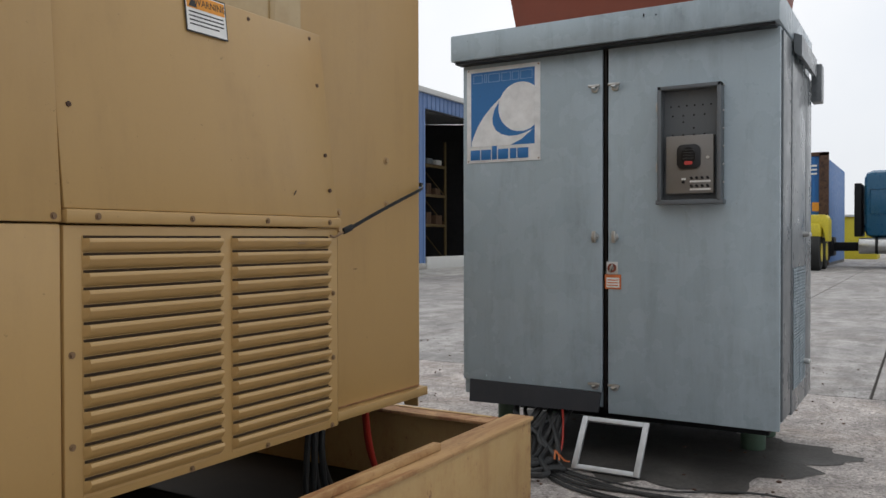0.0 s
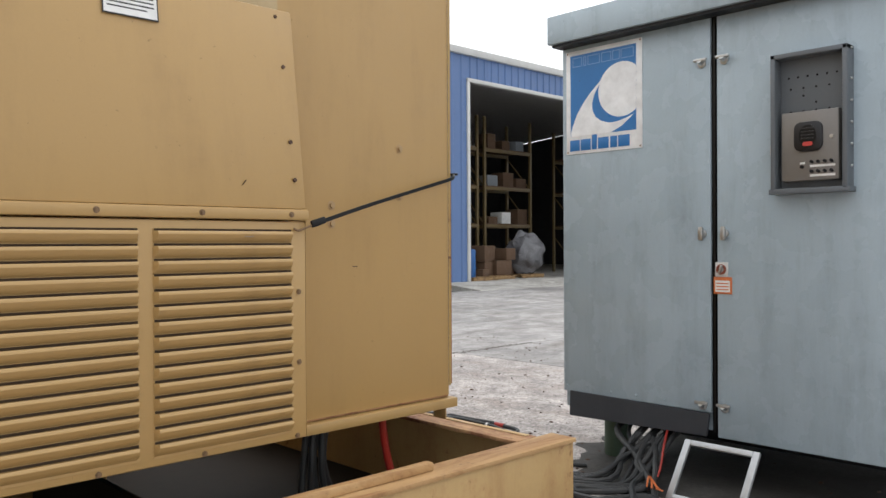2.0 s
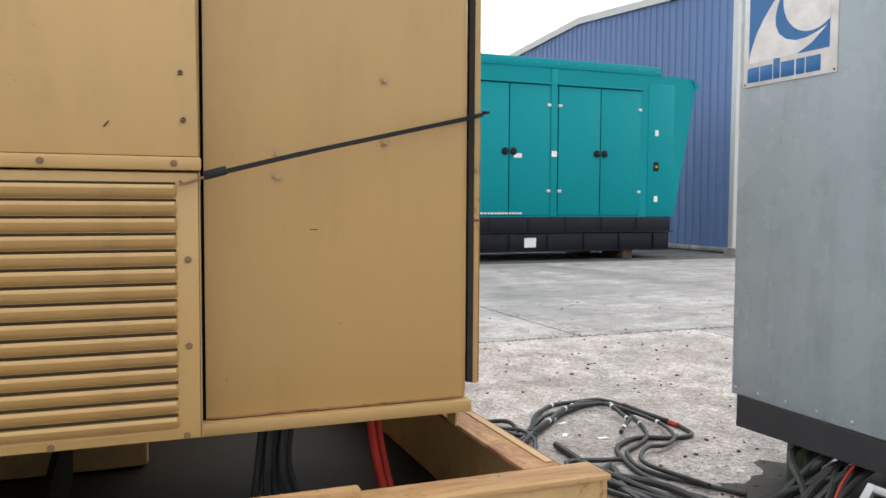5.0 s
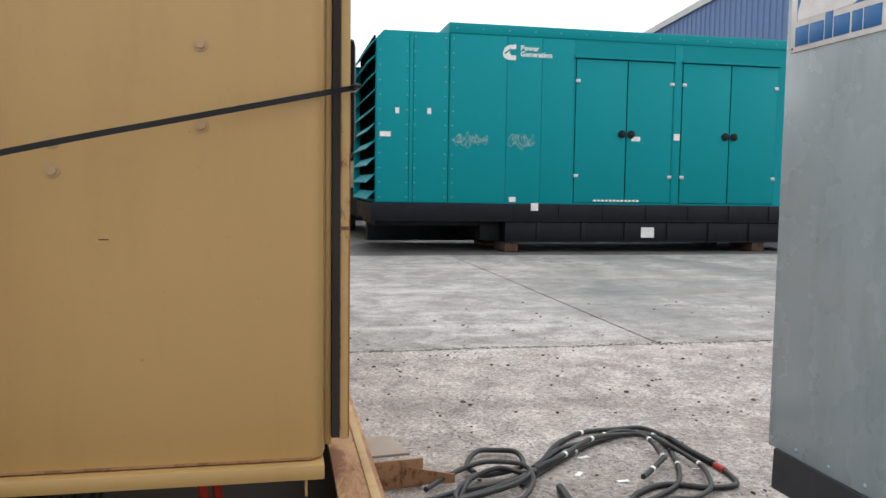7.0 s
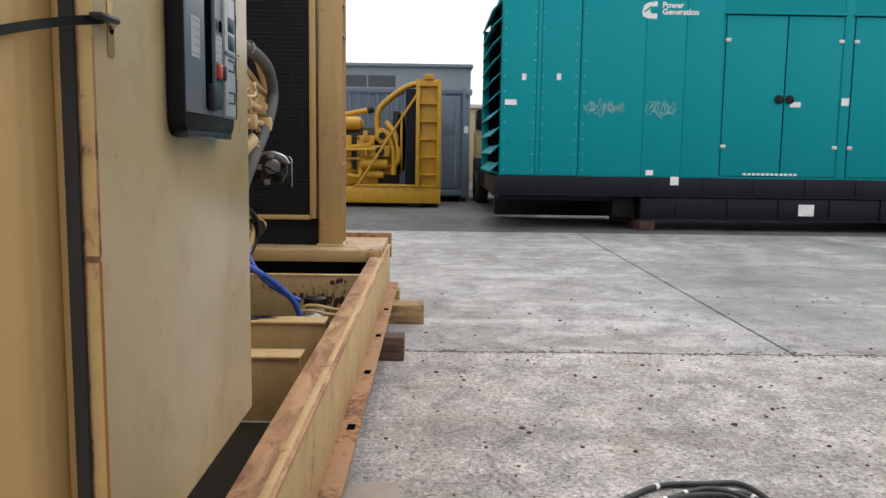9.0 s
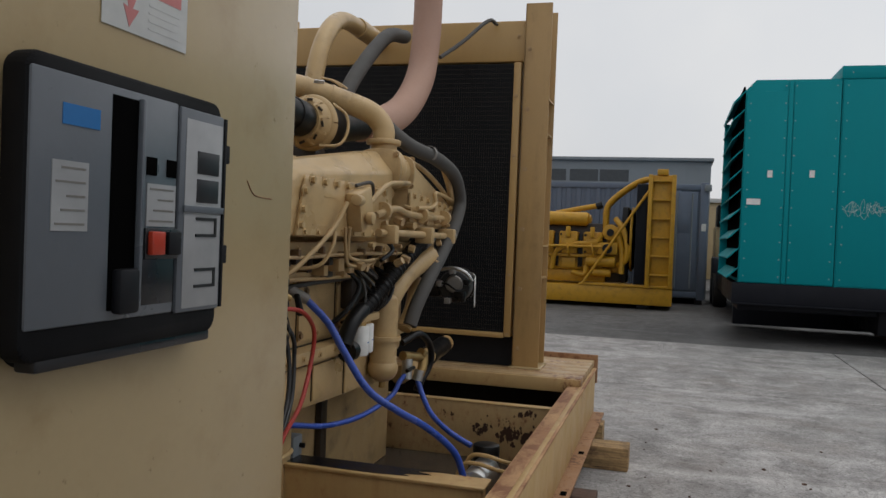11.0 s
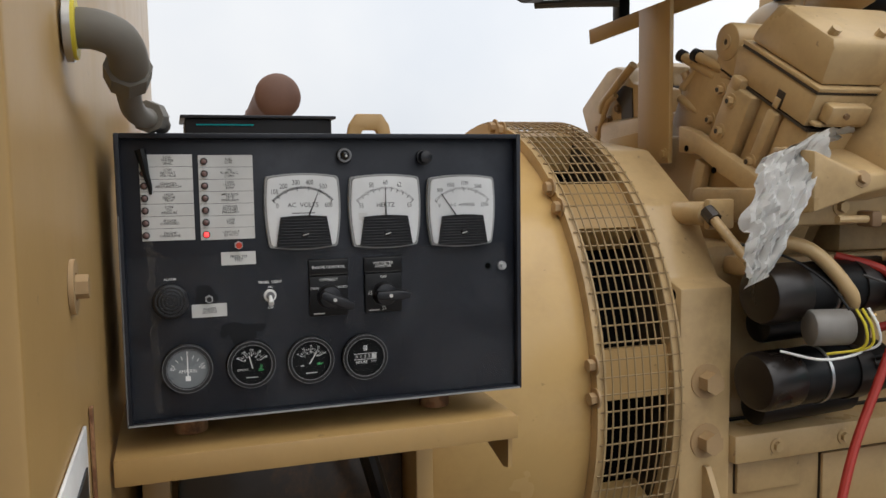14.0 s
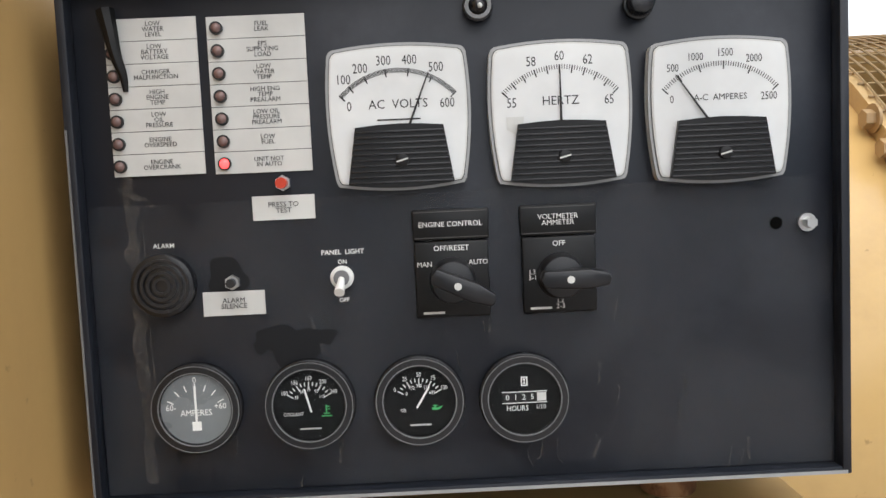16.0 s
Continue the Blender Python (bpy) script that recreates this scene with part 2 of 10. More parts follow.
def timber(name, c, dark):
    """Sawn timber lying along y: grain lines, checks and dirt."""
    n = Nodes(name)
    grain = n.noise(9.0, 7.0, 0.7, (6.0, 0.35, 6.0), 0.4)
    blot = n.noise(6.0, 6.0, 0.7)
    col = n.mix(n.ramp(grain, [(0.36, 0.0), (0.62, 1.0)]), scaled(c, 0.6), scaled(c, 1.25))
    col = n.mix(n.ramp(blot, [(0.46, 0.0), (0.66, 0.85)]), col, dark)
    col = n.mix(n.ramp(n.noise(22.0, 4.0, 0.6, (5.0, 0.2, 5.0)), [(0.60, 0.0), (0.66, 0.8)]), col, scaled(dark, 0.5))
    n.set("Base Color", col)
    n.set("Roughness", 0.85)
    n.bump(grain, 0.6, 0.006)
    return n.mat


m_flange_y = worn_flange("worn_flange_across", (5.0, 0.6, 1.0), (0.40, 0.23, 0.095), (0.52, 0.335, 0.155), (0.28, 0.125, 0.045))
m_flange_x = worn_flange("worn_flange_along", (1.3, 4.0, 1.0), (0.34, 0.17, 0.08), (0.50, 0.30, 0.145), (0.20, 0.078, 0.036))
m_sooty = paint("sooty_engine_paint", (0.46, 0.318, 0.152), 0.5, 0.2, 0.85, (0.05, 0.035, 0.022), 0.0, bump=0.3, grain=40.0, run=1.0)
m_starter = paint("oily_black_motor", (0.014, 0.010, 0.008), 0.30, 0.3, 0.6, (0.04, 0.026, 0.016), 0.0, spec=0.5)
m_soot_shade = paint("sooty_and_shaded_brown", (0.034, 0.024, 0.017), 0.42, 0.3, 0.8, (0.02, 0.017, 0.015), 0.0)
m_relay = paint("grey_relay_case", (0.22, 0.205, 0.185), 0.4, 0.15, 0.7, (0.08, 0.07, 0.06), 0.0)
m_post = paint("grimy_tan_post", (0.44, 0.28, 0.115), 0.4, 0.12, 0.9, (0.10, 0.05, 0.025), 0.0, run=0.5)
m_peel = paint("peeling_tan_paint", (0.50, 0.345, 0.165), 0.45, 0.1, 0.6, (0.12, 0.06, 0.03), 1.0, 0.535, bump=0.3)
m_deck = paint("worn_tan_deck", (0.42, 0.29, 0.15), 0.5, 0.2, 0.8, (0.12, 0.06, 0.03), 1.0, 0.55, run=1.0)
m_flake = paint("bare_dark_rust", (0.060, 0.026, 0.014), 0.75, 0.4, 0.8, (0.02, 0.012, 0.009), 0.0, grain=120.0)
m_flap = paint("dull_dark_flap", (0.045, 0.050, 0.060), 0.45, 0.2, 0.6, (0.09, 0.09, 0.095), 0.0)
m_grey = paint("grey_cabinet_paint", (0.395, 0.480, 0.535), 0.25, 0.24, 0.85, (0.10, 0.12, 0.135), 0.0, grain=90.0, bump=0.06, run=0.4)
m_frame = paint("dark_grey_frame", (0.13, 0.145, 0.16), 0.4, 0.15, 0.5, (0.06, 0.065, 0.07), 0.0)
# Cabinet grey again, darkened so the yard side looks shaded.
m_grey_shade = paint("grey_shaded_side", (0.158, 0.176, 0.191), 0.3, 0.08, 0.3, (0.07, 0.08, 0.085), 0.0)
m_teal = paint("teal_paint", (0.0005, 0.262, 0.297), 0.45, 0.05, 0.12, (0.005, 0.15, 0.17), 0.0, spec=0.16)
m_tank = paint("blue_black_base_paint", (0.0058, 0.0070, 0.0120), 0.5, 0.25, 0.25, (0.016, 0.016, 0.018), 0.0, spec=0.25)
m_black = paint("black_base_paint", (0.008, 0.0085, 0.011), 0.6, 0.2, 0.2, (0.022, 0.02, 0.019), 0.0, spec=0.25)
# Blue in this black carries the sky's sheen on the panel.
m_panel = paint("black_panel_paint", (0.0125, 0.0148, 0.0215), 0.40, 0.3, 0.9, (0.05, 0.054, 0.066), 0.0, spec=0.36, run=1.0)
m_bezel = paint("scuffed_bezel", (0.017, 0.017, 0.019), 0.34, 0.2, 0.7, (0.07, 0.068, 0.066), 0.0)
m_bezel_matt = paint("matt_black_bezel", (0.006, 0.006, 0.007), 0.7, 0.2, 0.3, (0.014, 0.013, 0.012), 0.0, spec=0.2)
m_dial_black = paint("black_dial", (0.006, 0.0065, 0.007), 0.85, 0.2, 0.1, (0.012, 0.02, 0.018), 0.0, spec=0.15)
m_damp = paint("old_oil_stain", (0.0095, 0.0100, 0.0125), 0.5, 0.3, 0.2, (0.012, 0.012, 0.014), 0.0, spec=0.25)
m_brown_pipe = paint("brown_primed_pipe", (0.15, 0.075, 0.05), 0.55, 0.2, 0.5, (0.05, 0.028, 0.02), 0.0)
m_pale_rim = plain("highlight_and_worn_rim", (0.17, 0.17, 0.175), 0.28)
m_meter_rim = plain("clear_grey_rim", (0.33, 0.335, 0.335), 0.22)
m_oil = plain("oily_stain", (0.010, 0.010, 0.012), 0.25)
m_conduit = paint("dusty_conduit", (0.15, 0.135, 0.11), 0.55, 0.15, 0.4, (0.07, 0.06, 0.05), 0.0)
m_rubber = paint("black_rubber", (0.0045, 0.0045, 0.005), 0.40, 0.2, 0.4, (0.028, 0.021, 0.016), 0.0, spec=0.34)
# Oil black taken further down so the skid well looks shaded.
m_pit = plain("oily_shaded_black", (0.0190, 0.0140, 0.0095), 0.7)
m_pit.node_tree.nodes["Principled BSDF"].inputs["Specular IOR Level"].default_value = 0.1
m_hose = paint("grey_hose_rubber", (0.075, 0.072, 0.068), 0.65, 0.15, 0.4, (0.12, 0.09, 0.06), 0.0)
m_cable = paint("black_cable_rubber", (0.02, 0.021, 0.022), 0.5, 0.2, 0.6, (0.10, 0.09, 0.08), 0.0)
m_blue_hose = paint("blue_hose", (0.035, 0.085, 0.42), 0.32, 0.1, 0.4, (0.05, 0.05, 0.10), 0.0)
m_red_cable = paint("red_cable", (0.36, 0.025, 0.014), 0.45, 0.1, 0.4, (0.10, 0.02, 0.015), 0.0)
m_shed = paint("blue_cladding", (0.125, 0.215, 0.43), 0.45, 0.07, 0.25, (0.10, 0.12, 0.18), 0.0, vary=0.1)
# Cabinet grey darkened to put the recess shade into the colour.
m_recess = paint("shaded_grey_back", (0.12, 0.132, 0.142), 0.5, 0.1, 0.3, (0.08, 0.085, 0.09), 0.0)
m_oily_pan = paint("oily_brown_pan", (0.055, 0.047, 0.040), 0.16, 0.3, 0.8, (0.03, 0.024, 0.02), 0.45, 0.60)
m_mesh_wire = paint("sooty_wire", (0.045, 0.040, 0.032), 0.5, 0.3, 1.0, (0.004, 0.004, 0.005), 0.0, run=1.0, spec=0.3)
m_dusty = paint("dusty_plate", (0.30, 0.245, 0.20), 0.8, 0.15, 0.5, (0.12, 0.07, 0.05), 1.0, 0.60)
m_white = paint("white_trim", (0.62, 0.62, 0.60), 0.5, 0.05, 0.3, (0.25, 0.22, 0.18), 0.0)
m_yellow = paint("yellow_engine_paint", (0.55, 0.285, 0.014), 0.45, 0.15, 0.9, (0.10, 0.048, 0.012), 0.0, run=1.0)
m_box_blue = paint("blue_grey_container", (0.135, 0.17, 0.235), 0.5, 0.1, 0.35, (0.07, 0.075, 0.085), 0.0)
m_dusk_glass = plain("dusty_dark_glass", (0.06, 0.068, 0.075), 0.25)
m_far_grey = paint("far_grey_wall", (0.21, 0.235, 0.255), 0.6, 0.06, 0.2, (0.12, 0.12, 0.12), 0.0)
m_plate = paint("brushed_plate", (0.23, 0.215, 0.20), 0.35, 0.1, 0.2, (0.1, 0.09, 0.08), 0.0, metal=0.3)
m_red_box = paint("rust_red_paint", (0.235, 0.055, 0.028), 0.55, 0.1, 0.3, (0.10, 0.03, 0.02), 0.0)
m_wood = timber("weathered_wood", (0.36, 0.23, 0.105), (0.10, 0.055, 0.03))
m_dark_wood = timber("dark_wet_wood", (0.11, 0.06, 0.04), (0.03, 0.018, 0.013))
m_steel = plain("zinc_steel", (0.55, 0.55, 0.54), 0.32, 0.9)
m_bolt = paint("painted_bolt", (0.42, 0.28, 0.14), 0.5, 0.1, 0.7, (0.12, 0.05, 0.02), 0.0)
m_dark_bolt = paint("oiled_bolt", (0.20, 0.12, 0.06), 0.5, 0.1, 0.7, (0.05, 0.025, 0.015), 0.0)
m_brass = plain("brass", (0.50, 0.34, 0.14), 0.4, 0.8)
# Flat black that stands for the shade inside holes, slots and gaps.
m_dark = plain("dark_void", (0.004, 0.004, 0.004), 1.0)
m_dark.node_tree.nodes["Principled BSDF"].inputs["Specular IOR Level"].default_value = 0.0
m_mesh_dark = plain("dark_core", (0.0055, 0.0068, 0.0105), 0.5)
m_mesh_dark.node_tree.nodes["Principled BSDF"].inputs["Specular IOR Level"].default_value = 0.2
m_wire = paint("tan_wire", (0.34, 0.235, 0.115), 0.5, 0.1, 0.4)
m_pink = paint("salmon_lagged_pipe", (0.43, 0.265, 0.20), 0.7, 0.1, 0.4, (0.30, 0.2, 0.16), 0.0, bump=0.3)
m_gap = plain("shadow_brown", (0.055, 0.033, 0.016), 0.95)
m_faded_red = plain("faded_red", (0.62, 0.22, 0.21), 0.5)
m_chalk = plain("chalk_lines", (0.42, 0.58, 0.57), 0.7)
m_teal_rivet = plain("dull_rivet", (0.30, 0.42, 0.42), 0.4)
m_label = plain("label_white", (0.82, 0.82, 0.80), 0.4)
m_dial = plain("dial_white", (0.70, 0.71, 0.71), 0.35)
m_label_grey = plain("dulled_label", (0.40, 0.405, 0.41), 0.45)
m_knob = plain("black_knob", (0.010, 0.010, 0.012), 0.30)
m_gauge = plain("gloss_black_bezel", (0.011, 0.011, 0.013), 0.26)
m_amp_dial = paint("greyed_dial", (0.15, 0.165, 0.175), 0.3, 0.25, 0.7, (0.26, 0.28, 0.28), 0.0, run=1.0)
m_enamel = plain("white_enamel", (0.88, 0.89, 0.90), 0.30)
m_pale_blue = plain("pale_blue_outline", (0.22, 0.40, 0.68), 0.4)
m_silver = plain("label_silver", (0.62, 0.62, 0.60), 0.38, 0.0)
m_ink = plain("black_ink", (0.015, 0.015, 0.016), 0.5)
m_orange = plain("warning_orange", (0.75, 0.30, 0.02), 0.45)
m_tag = plain("orange_tag", (0.62, 0.17, 0.05), 0.5)
m_redink = plain("red_ink", (0.55, 0.06, 0.05), 0.45)
m_logo_blue = paint("sign_blue", (0.025, 0.175, 0.47), 0.35, 0.05, 0.15)
m_led_off = plain("dull_lamp_lens", (0.20, 0.125, 0.115), 0.2)
m_led_on = plain("lit_red_lamp", (1.0, 0.06, 0.06), 0.3, 0.0, 1.6)
m_btn = plain("red_button", (0.55, 0.05, 0.02), 0.3)
m_green_ink = plain("green_ink", (0.05, 0.42, 0.12), 0.5)
m_barrel = paint("blue_barrel", (0.02, 0.12, 0.36), 0.4, 0.1, 0.3)
# Shed goods and lining are darkened; the indoor dimness sits in their colour.
m_card = paint("brown_carton", (0.12, 0.07, 0.04), 0.8, 0.2, 0.4)
m_plastic = plain("plastic_film", (0.16, 0.16, 0.17), 0.25)
m_rack = paint("rack_steel", (0.17, 0.12, 0.05), 0.5, 0.2, 0.4)
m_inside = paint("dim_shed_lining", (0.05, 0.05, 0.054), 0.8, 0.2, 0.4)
m_alu = plain("aluminium", (0.48, 0.49, 0.50), 0.42, 0.75)
m_rag = paint("grey_white_rag", (0.86, 0.86, 0.84), 0.9, 0.06, 0.7, (0.30, 0.29, 0.28), 0.0, bump=0.4)
m_tyre = plain("tyre_rubber", (0.02, 0.02, 0.02), 0.8)
m_loader = plain("loader_yellow", (0.70, 0.58, 0.04), 0.45)
m_cab = paint("blue_truck_paint", (0.012, 0.10, 0.20), 0.3, 0.05, 0.1)
m_cont_blue = paint("blue_container", (0.015, 0.14, 0.42), 0.5, 0.08, 0.3)
m_green = paint("dull_green_paint", (0.07, 0.12, 0.085), 0.6, 0.15, 0.4)
m_ground = concrete("rough_concrete", (0.420, 0.380, 0.358), 0.85, 0.25, 1.3)
m_slab = concrete("smooth_concrete", (0.362, 0.345, 0.335), 0.5, 0.55, 0.5)
m_asphalt = concrete("dark_asphalt", (0.115, 0.112, 0.11), 0.6, 0.5, 0.8)
m_crumb = plain("grey_brown_crumbs", (0.13, 0.115, 0.10), 0.95)
m_joint = plain("dirt_joint", (0.05, 0.045, 0.04), 0.95)
m_wet_shade = concrete("wet_shaded_concrete", (0.060, 0.055, 0.050), 0.5, 0.5, 0.4)
m_apron = concrete("pale_apron", (0.42, 0.405, 0.375), 0.4, 0.2, 0.5)
n_glass = Nodes("clear_cover")
n_glass.set("Base Color", (1.0, 1.0, 1.0))
n_glass.bsdf.inputs["Transmission Weight"].default_value = 1.0
n_glass.bsdf.inputs["Roughness"].default_value = 0.02
n_glass.bsdf.inputs["IOR"].default_value = 1.12
m_glass = n_glass.mat

n_dust = Nodes("dust_film")
n_dust.set("Base Color", n_dust.mix(n_dust.ramp(n_dust.noise(240.0, 5.0, 0.7), [(0.35, 0.0), (0.65, 1.0)]), (0.085, 0.078, 0.072), (0.20, 0.185, 0.17)))
n_dust.set("Roughness", 0.9)
n_dust.set("Alpha", n_dust.ramp(n_dust.mix(0.5, n_dust.noise(70.0, 7.0, 0.75), n_dust.noise(300.0, 4.0, 0.7)), [(0.42, 0.0), (0.62, 0.55)]))
m_dust_film = n_dust.mat
n_haze = Nodes("thin_dust_haze")
n_haze.set("Base Color", (0.10, 0.105, 0.118))
n_haze.set("Roughness", 0.85)
n_haze.set("Alpha", n_haze.ramp(n_haze.noise(9.0, 6.0, 0.65, None, 0.8), [(0.40, 0.0), (0.72, 0.20)]))
m_haze = n_haze.mat


# ---- building blocks ----
def merge(bm, tmp):
    me = bpy.data.meshes.new("tmp")
    tmp.to_mesh(me)
    tmp.free()
    bm.from_mesh(me)
    bpy.data.meshes.remove(me)


def bx(bm, x0, y0, z0, x1, y1, z1, bev=0.0, m=None):
    t = bmesh.new()
    bmesh.ops.create_cube(t, size=1.0)
    for v in t.verts:
        v.co = Vector((x0 + (x1 - x0) * (v.co.x + 0.5), y0 + (y1 - y0) * (v.co.y + 0.5), z0 + (z1 - z0) * (v.co.z + 0.5)))
    bmesh.ops.recalc_face_normals(t, faces=t.faces)
    if bev:
        bmesh.ops.bevel(t, geom=list(t.edges), offset=bev, segments=2, affect="EDGES", profile=0.5)
    if m:
        bmesh.ops.transform(t, matrix=m, verts=t.verts)
    merge(bm, t)
    return bm


def cy(bm, p0, p1, r, r2=None, n=16, bev=0.0):
    p0, p1 = Vector(p0), Vector(p1)
    d = p1 - p0
    t = bmesh.new()
    bmesh.ops.create_cone(t, cap_ends=True, segments=n, radius1=r, radius2=r if r2 is None else r2, depth=d.length)
    if bev:
        rims = [e for e in t.edges if abs(e.verts[0].co.z - e.verts[1].co.z) < 1e-6]
        bmesh.ops.bevel(t, geom=rims, offset=bev, segments=2, affect="EDGES", profile=0.5)
    m = Matrix.Translation((p0 + p1) / 2) @ d.to_track_quat("Z", "Y").to_matrix().to_4x4()
    bmesh.ops.transform(t, matrix=m, verts=t.verts)
    merge(bm, t)
    return bm


def ring(bm, c, axis, r_in, r_out, depth, n=32):
    """A flat ring or collar about axis, from c onwards."""
    c, axis = Vector(c), Vector(axis).normalized()
    q = axis.to_track_quat("Z", "Y").to_matrix()
    rows = []
    for rr, zz in ((r_in, 0), (r_out, 0), (r_out, depth), (r_in, depth)):
        rows.append([bm.verts.new(c + q @ Vector((rr * math.cos(a), rr * math.sin(a), zz))) for a in (2 * math.pi * i / n for i in range(n))])
    for k in range(4):
        a, b = rows[k], rows[(k + 1) % 4]
        for i in range(n):
            bm.faces.new((a[i], a[(i + 1) % n], b[(i + 1) % n], b[i]))
    return bm


def spline(pts, steps=6):
    pts = [Vector(p) for p in pts]
    if len(pts) < 3 or steps < 2:
        return pts
    out = []
    ext = [2 * pts[0] - pts[1]] + pts + [2 * pts[-1] - pts[-2]]
    for i in range(1, len(ext) - 2):
        a, b, c, d = ext[i - 1:i + 3]
        for k in range(steps):
            t = k / steps
            out.append(0.5 * ((2 * b) + (c - a) * t + (2 * a - 5 * b + 4 * c - d) * t * t + (3 * b - a - 3 * c + d) * t ** 3))
    out.append(pts[-1])
    return out


def tube(bm, pts, r, n=10, steps=6, radii=None):
    line = spline(pts, steps)
    up = Vector((0, 0, 1))
    rows = []
    prev = None
    for i, p in enumerate(line):
        d = (line[min(i + 1, len(line) - 1)] - line[max(i - 1, 0)]).normalized()
        if prev is None:
            prev = d.cross(up if abs(d.z) < 0.9 else Vector((1, 0, 0))).normalized()
        side = (prev - d * prev.dot(d)).normalized()
        prev = side
        other = d.cross(side)
        rr = radii(i / max(1, len(line) - 1)) if radii else r
        rows.append([bm.verts.new(p + rr * (math.cos(a) * side + math.sin(a) * other)) for a in (2 * math.pi * k / n for k in range(n))])
    for a, b in zip(rows, rows[1:]):
        for i in range(n):
            bm.faces.new((a[i], a[(i + 1) % n], b[(i + 1) % n], b[i]))
    bm.faces.new(list(reversed(rows[0])))
    bm.faces.new(rows[-1])
    return bm


def prism(bm, poly, axis, a, b, bev=0.0):
    """A polygon, given in the two other axes in order, drawn out along axis from a to b."""
    t = bmesh.new()

    def at(p, w):
        return {"x": (w, p[0], p[1]), "y": (p[0], w, p[1]), "z": (p[0], p[1], w)}[axis]

    lo = [t.verts.new(at(p, a)) for p in poly]
    hi = [t.verts.new(at(p, b)) for p in poly]
    t.faces.new(lo)
    t.faces.new(hi)
    for i in range(len(poly)):
        j = (i + 1) % len(poly)
        t.faces.new((lo[i], lo[j], hi[j], hi[i]))
    bmesh.ops.recalc_face_normals(t, faces=t.faces)
    if bev:
        bmesh.ops.bevel(t, geom=list(t.edges), offset=bev, segments=2, affect="EDGES", profile=0.5)
    merge(bm, t)
    return bm


def ball(bm, c, r, sx=1, sy=1, sz=1, n=14):
    t = bmesh.new()
    bmesh.ops.create_uvsphere(t, u_segments=n, v_segments=max(6, n // 2), radius=r)
    bmesh.ops.transform(t, matrix=Matrix.Translation(c) @ Matrix.Diagonal((sx, sy, sz, 1)), verts=t.verts)
    merge(bm, t)
    return bm


def hexbolt(bm, p, d, r=0.011, h=0.009, washer=True):
    p, d = Vector(p), Vector(d).normalized()
    if washer:
        cy(bm, p - d * 0.002, p + d * 0.002, r * 1.6, n=14)
    cy(bm, p, p + d * h, r, n=6)
    return bm


def thing(name, base, label, category, group="", kind=""):
    ob = new(name)
    ob.location = base
    ob.empty_display_size = 0.1
    return tagged(ob, label, category, group, kind)


def finish(ob, mat, sharp=0.6):
    me = ob.data
    me.materials.append(mat)
    for p in me.polygons:
        p.use_smooth = True
    me.set_sharp_from_angle(angle=sharp)
    return ob


def part(name, bm, mat, parent=None, label="", m=None):
    """One mesh from bm, in the world's metres, under a thing or a part."""
    if m is not None:
        bmesh.ops.transform(bm, matrix=m, verts=bm.verts)
    me = bpy.data.meshes.new(name)
    bm.to_mesh(me)
    bm.free()
    ob = new(name, me)
    finish(ob, mat)
    if parent is not None:
        ob.parent = parent
        ob.matrix_parent_inverse = Matrix.Translation(-parent.location)
    if label:
        ob["label"] = label
    return ob


def solid(name, bm, mat, label, category, group="", kind=""):
    return tagged(part(name, bm, mat), label, category, group, kind)


def B():
    return bmesh.new()


def letters(name, body, size, mat, parent, m, align="CENTER", squeeze=1.0, depth=0.0004, bold=0.0):
    """Writing in the built-in font as a mesh; m: the pose of its middle, x along the line, z out of the surface."""
    cu = bpy.data.curves.new(name, "FONT")
    cu.body, cu.size, cu.align_x, cu.align_y = body, size, align, "CENTER"
    cu.extrude, cu.resolution_u, cu.offset = depth, 2, bold
    cu.space_line = 0.82
    tmp = bpy.data.objects.new(name, cu)
    scene.collection.objects.link(tmp)
    me = bpy.data.meshes.new_from_object(tmp)
    bpy.data.objects.remove(tmp)
    bpy.data.curves.remove(cu)
    me.transform(m @ Matrix.Diagonal((squeeze, 1, 1, 1)))
    ob = new(name, me)
    me.materials.append(mat)
    if parent is not None:
        ob.parent = parent
        ob.matrix_parent_inverse = Matrix.Translation(-parent.location)
    return ob


def rounded(x0, y0, x1, y1, r, n=6):
    """Outline of a rectangle with round corners."""
    out = []
    for cx, cy_, a0 in ((x1 - r, y0 + r, -90), (x1 - r, y1 - r, 0), (x0 + r, y1 - r, 90), (x0 + r, y0 + r, 180)):
        for k in range(n + 1):
            a = radians(a0 + 90 * k / n)
            out.append((cx + r * math.cos(a), cy_ + r * math.sin(a)))
    return out


def face_frame(x, y, z, facing):
    """A frame on a wall: x to the viewer's right, y up, z out of the wall."""
    cols = {"+x": ((0, 1, 0), (0, 0, 1), (1, 0, 0)), "-y": ((1, 0, 0), (0, 0, 1), (0, -1, 0)), "+y": ((-1, 0, 0), (0, 0, 1), (0, 1, 0))}[facing]
    m = Matrix((cols[0], cols[1], cols[2])).transposed().to_4x4()
    return Matrix.Translation((x, y, z)) @ m

# ---- ground ----
bm = B()
bx(bm, -260, -120, -0.30, 260, 420, -0.03)
ground = solid("ground", bm, m_asphalt, "dark yard ground of asphalt and dirt reaching the horizon", "ground", kind="structure")
bm = B()
bx(bm, -15.2, -60, -0.2, 60, 82, -0.022)
solid("ground_bedding", bm, m_joint, "dark dirt filling the joints between concrete slabs", "ground", kind="structure")
pavement = thing("pavement", (0, 0, 0), "worn grey concrete yard paving with dirty joints", "pavement", kind="structure")


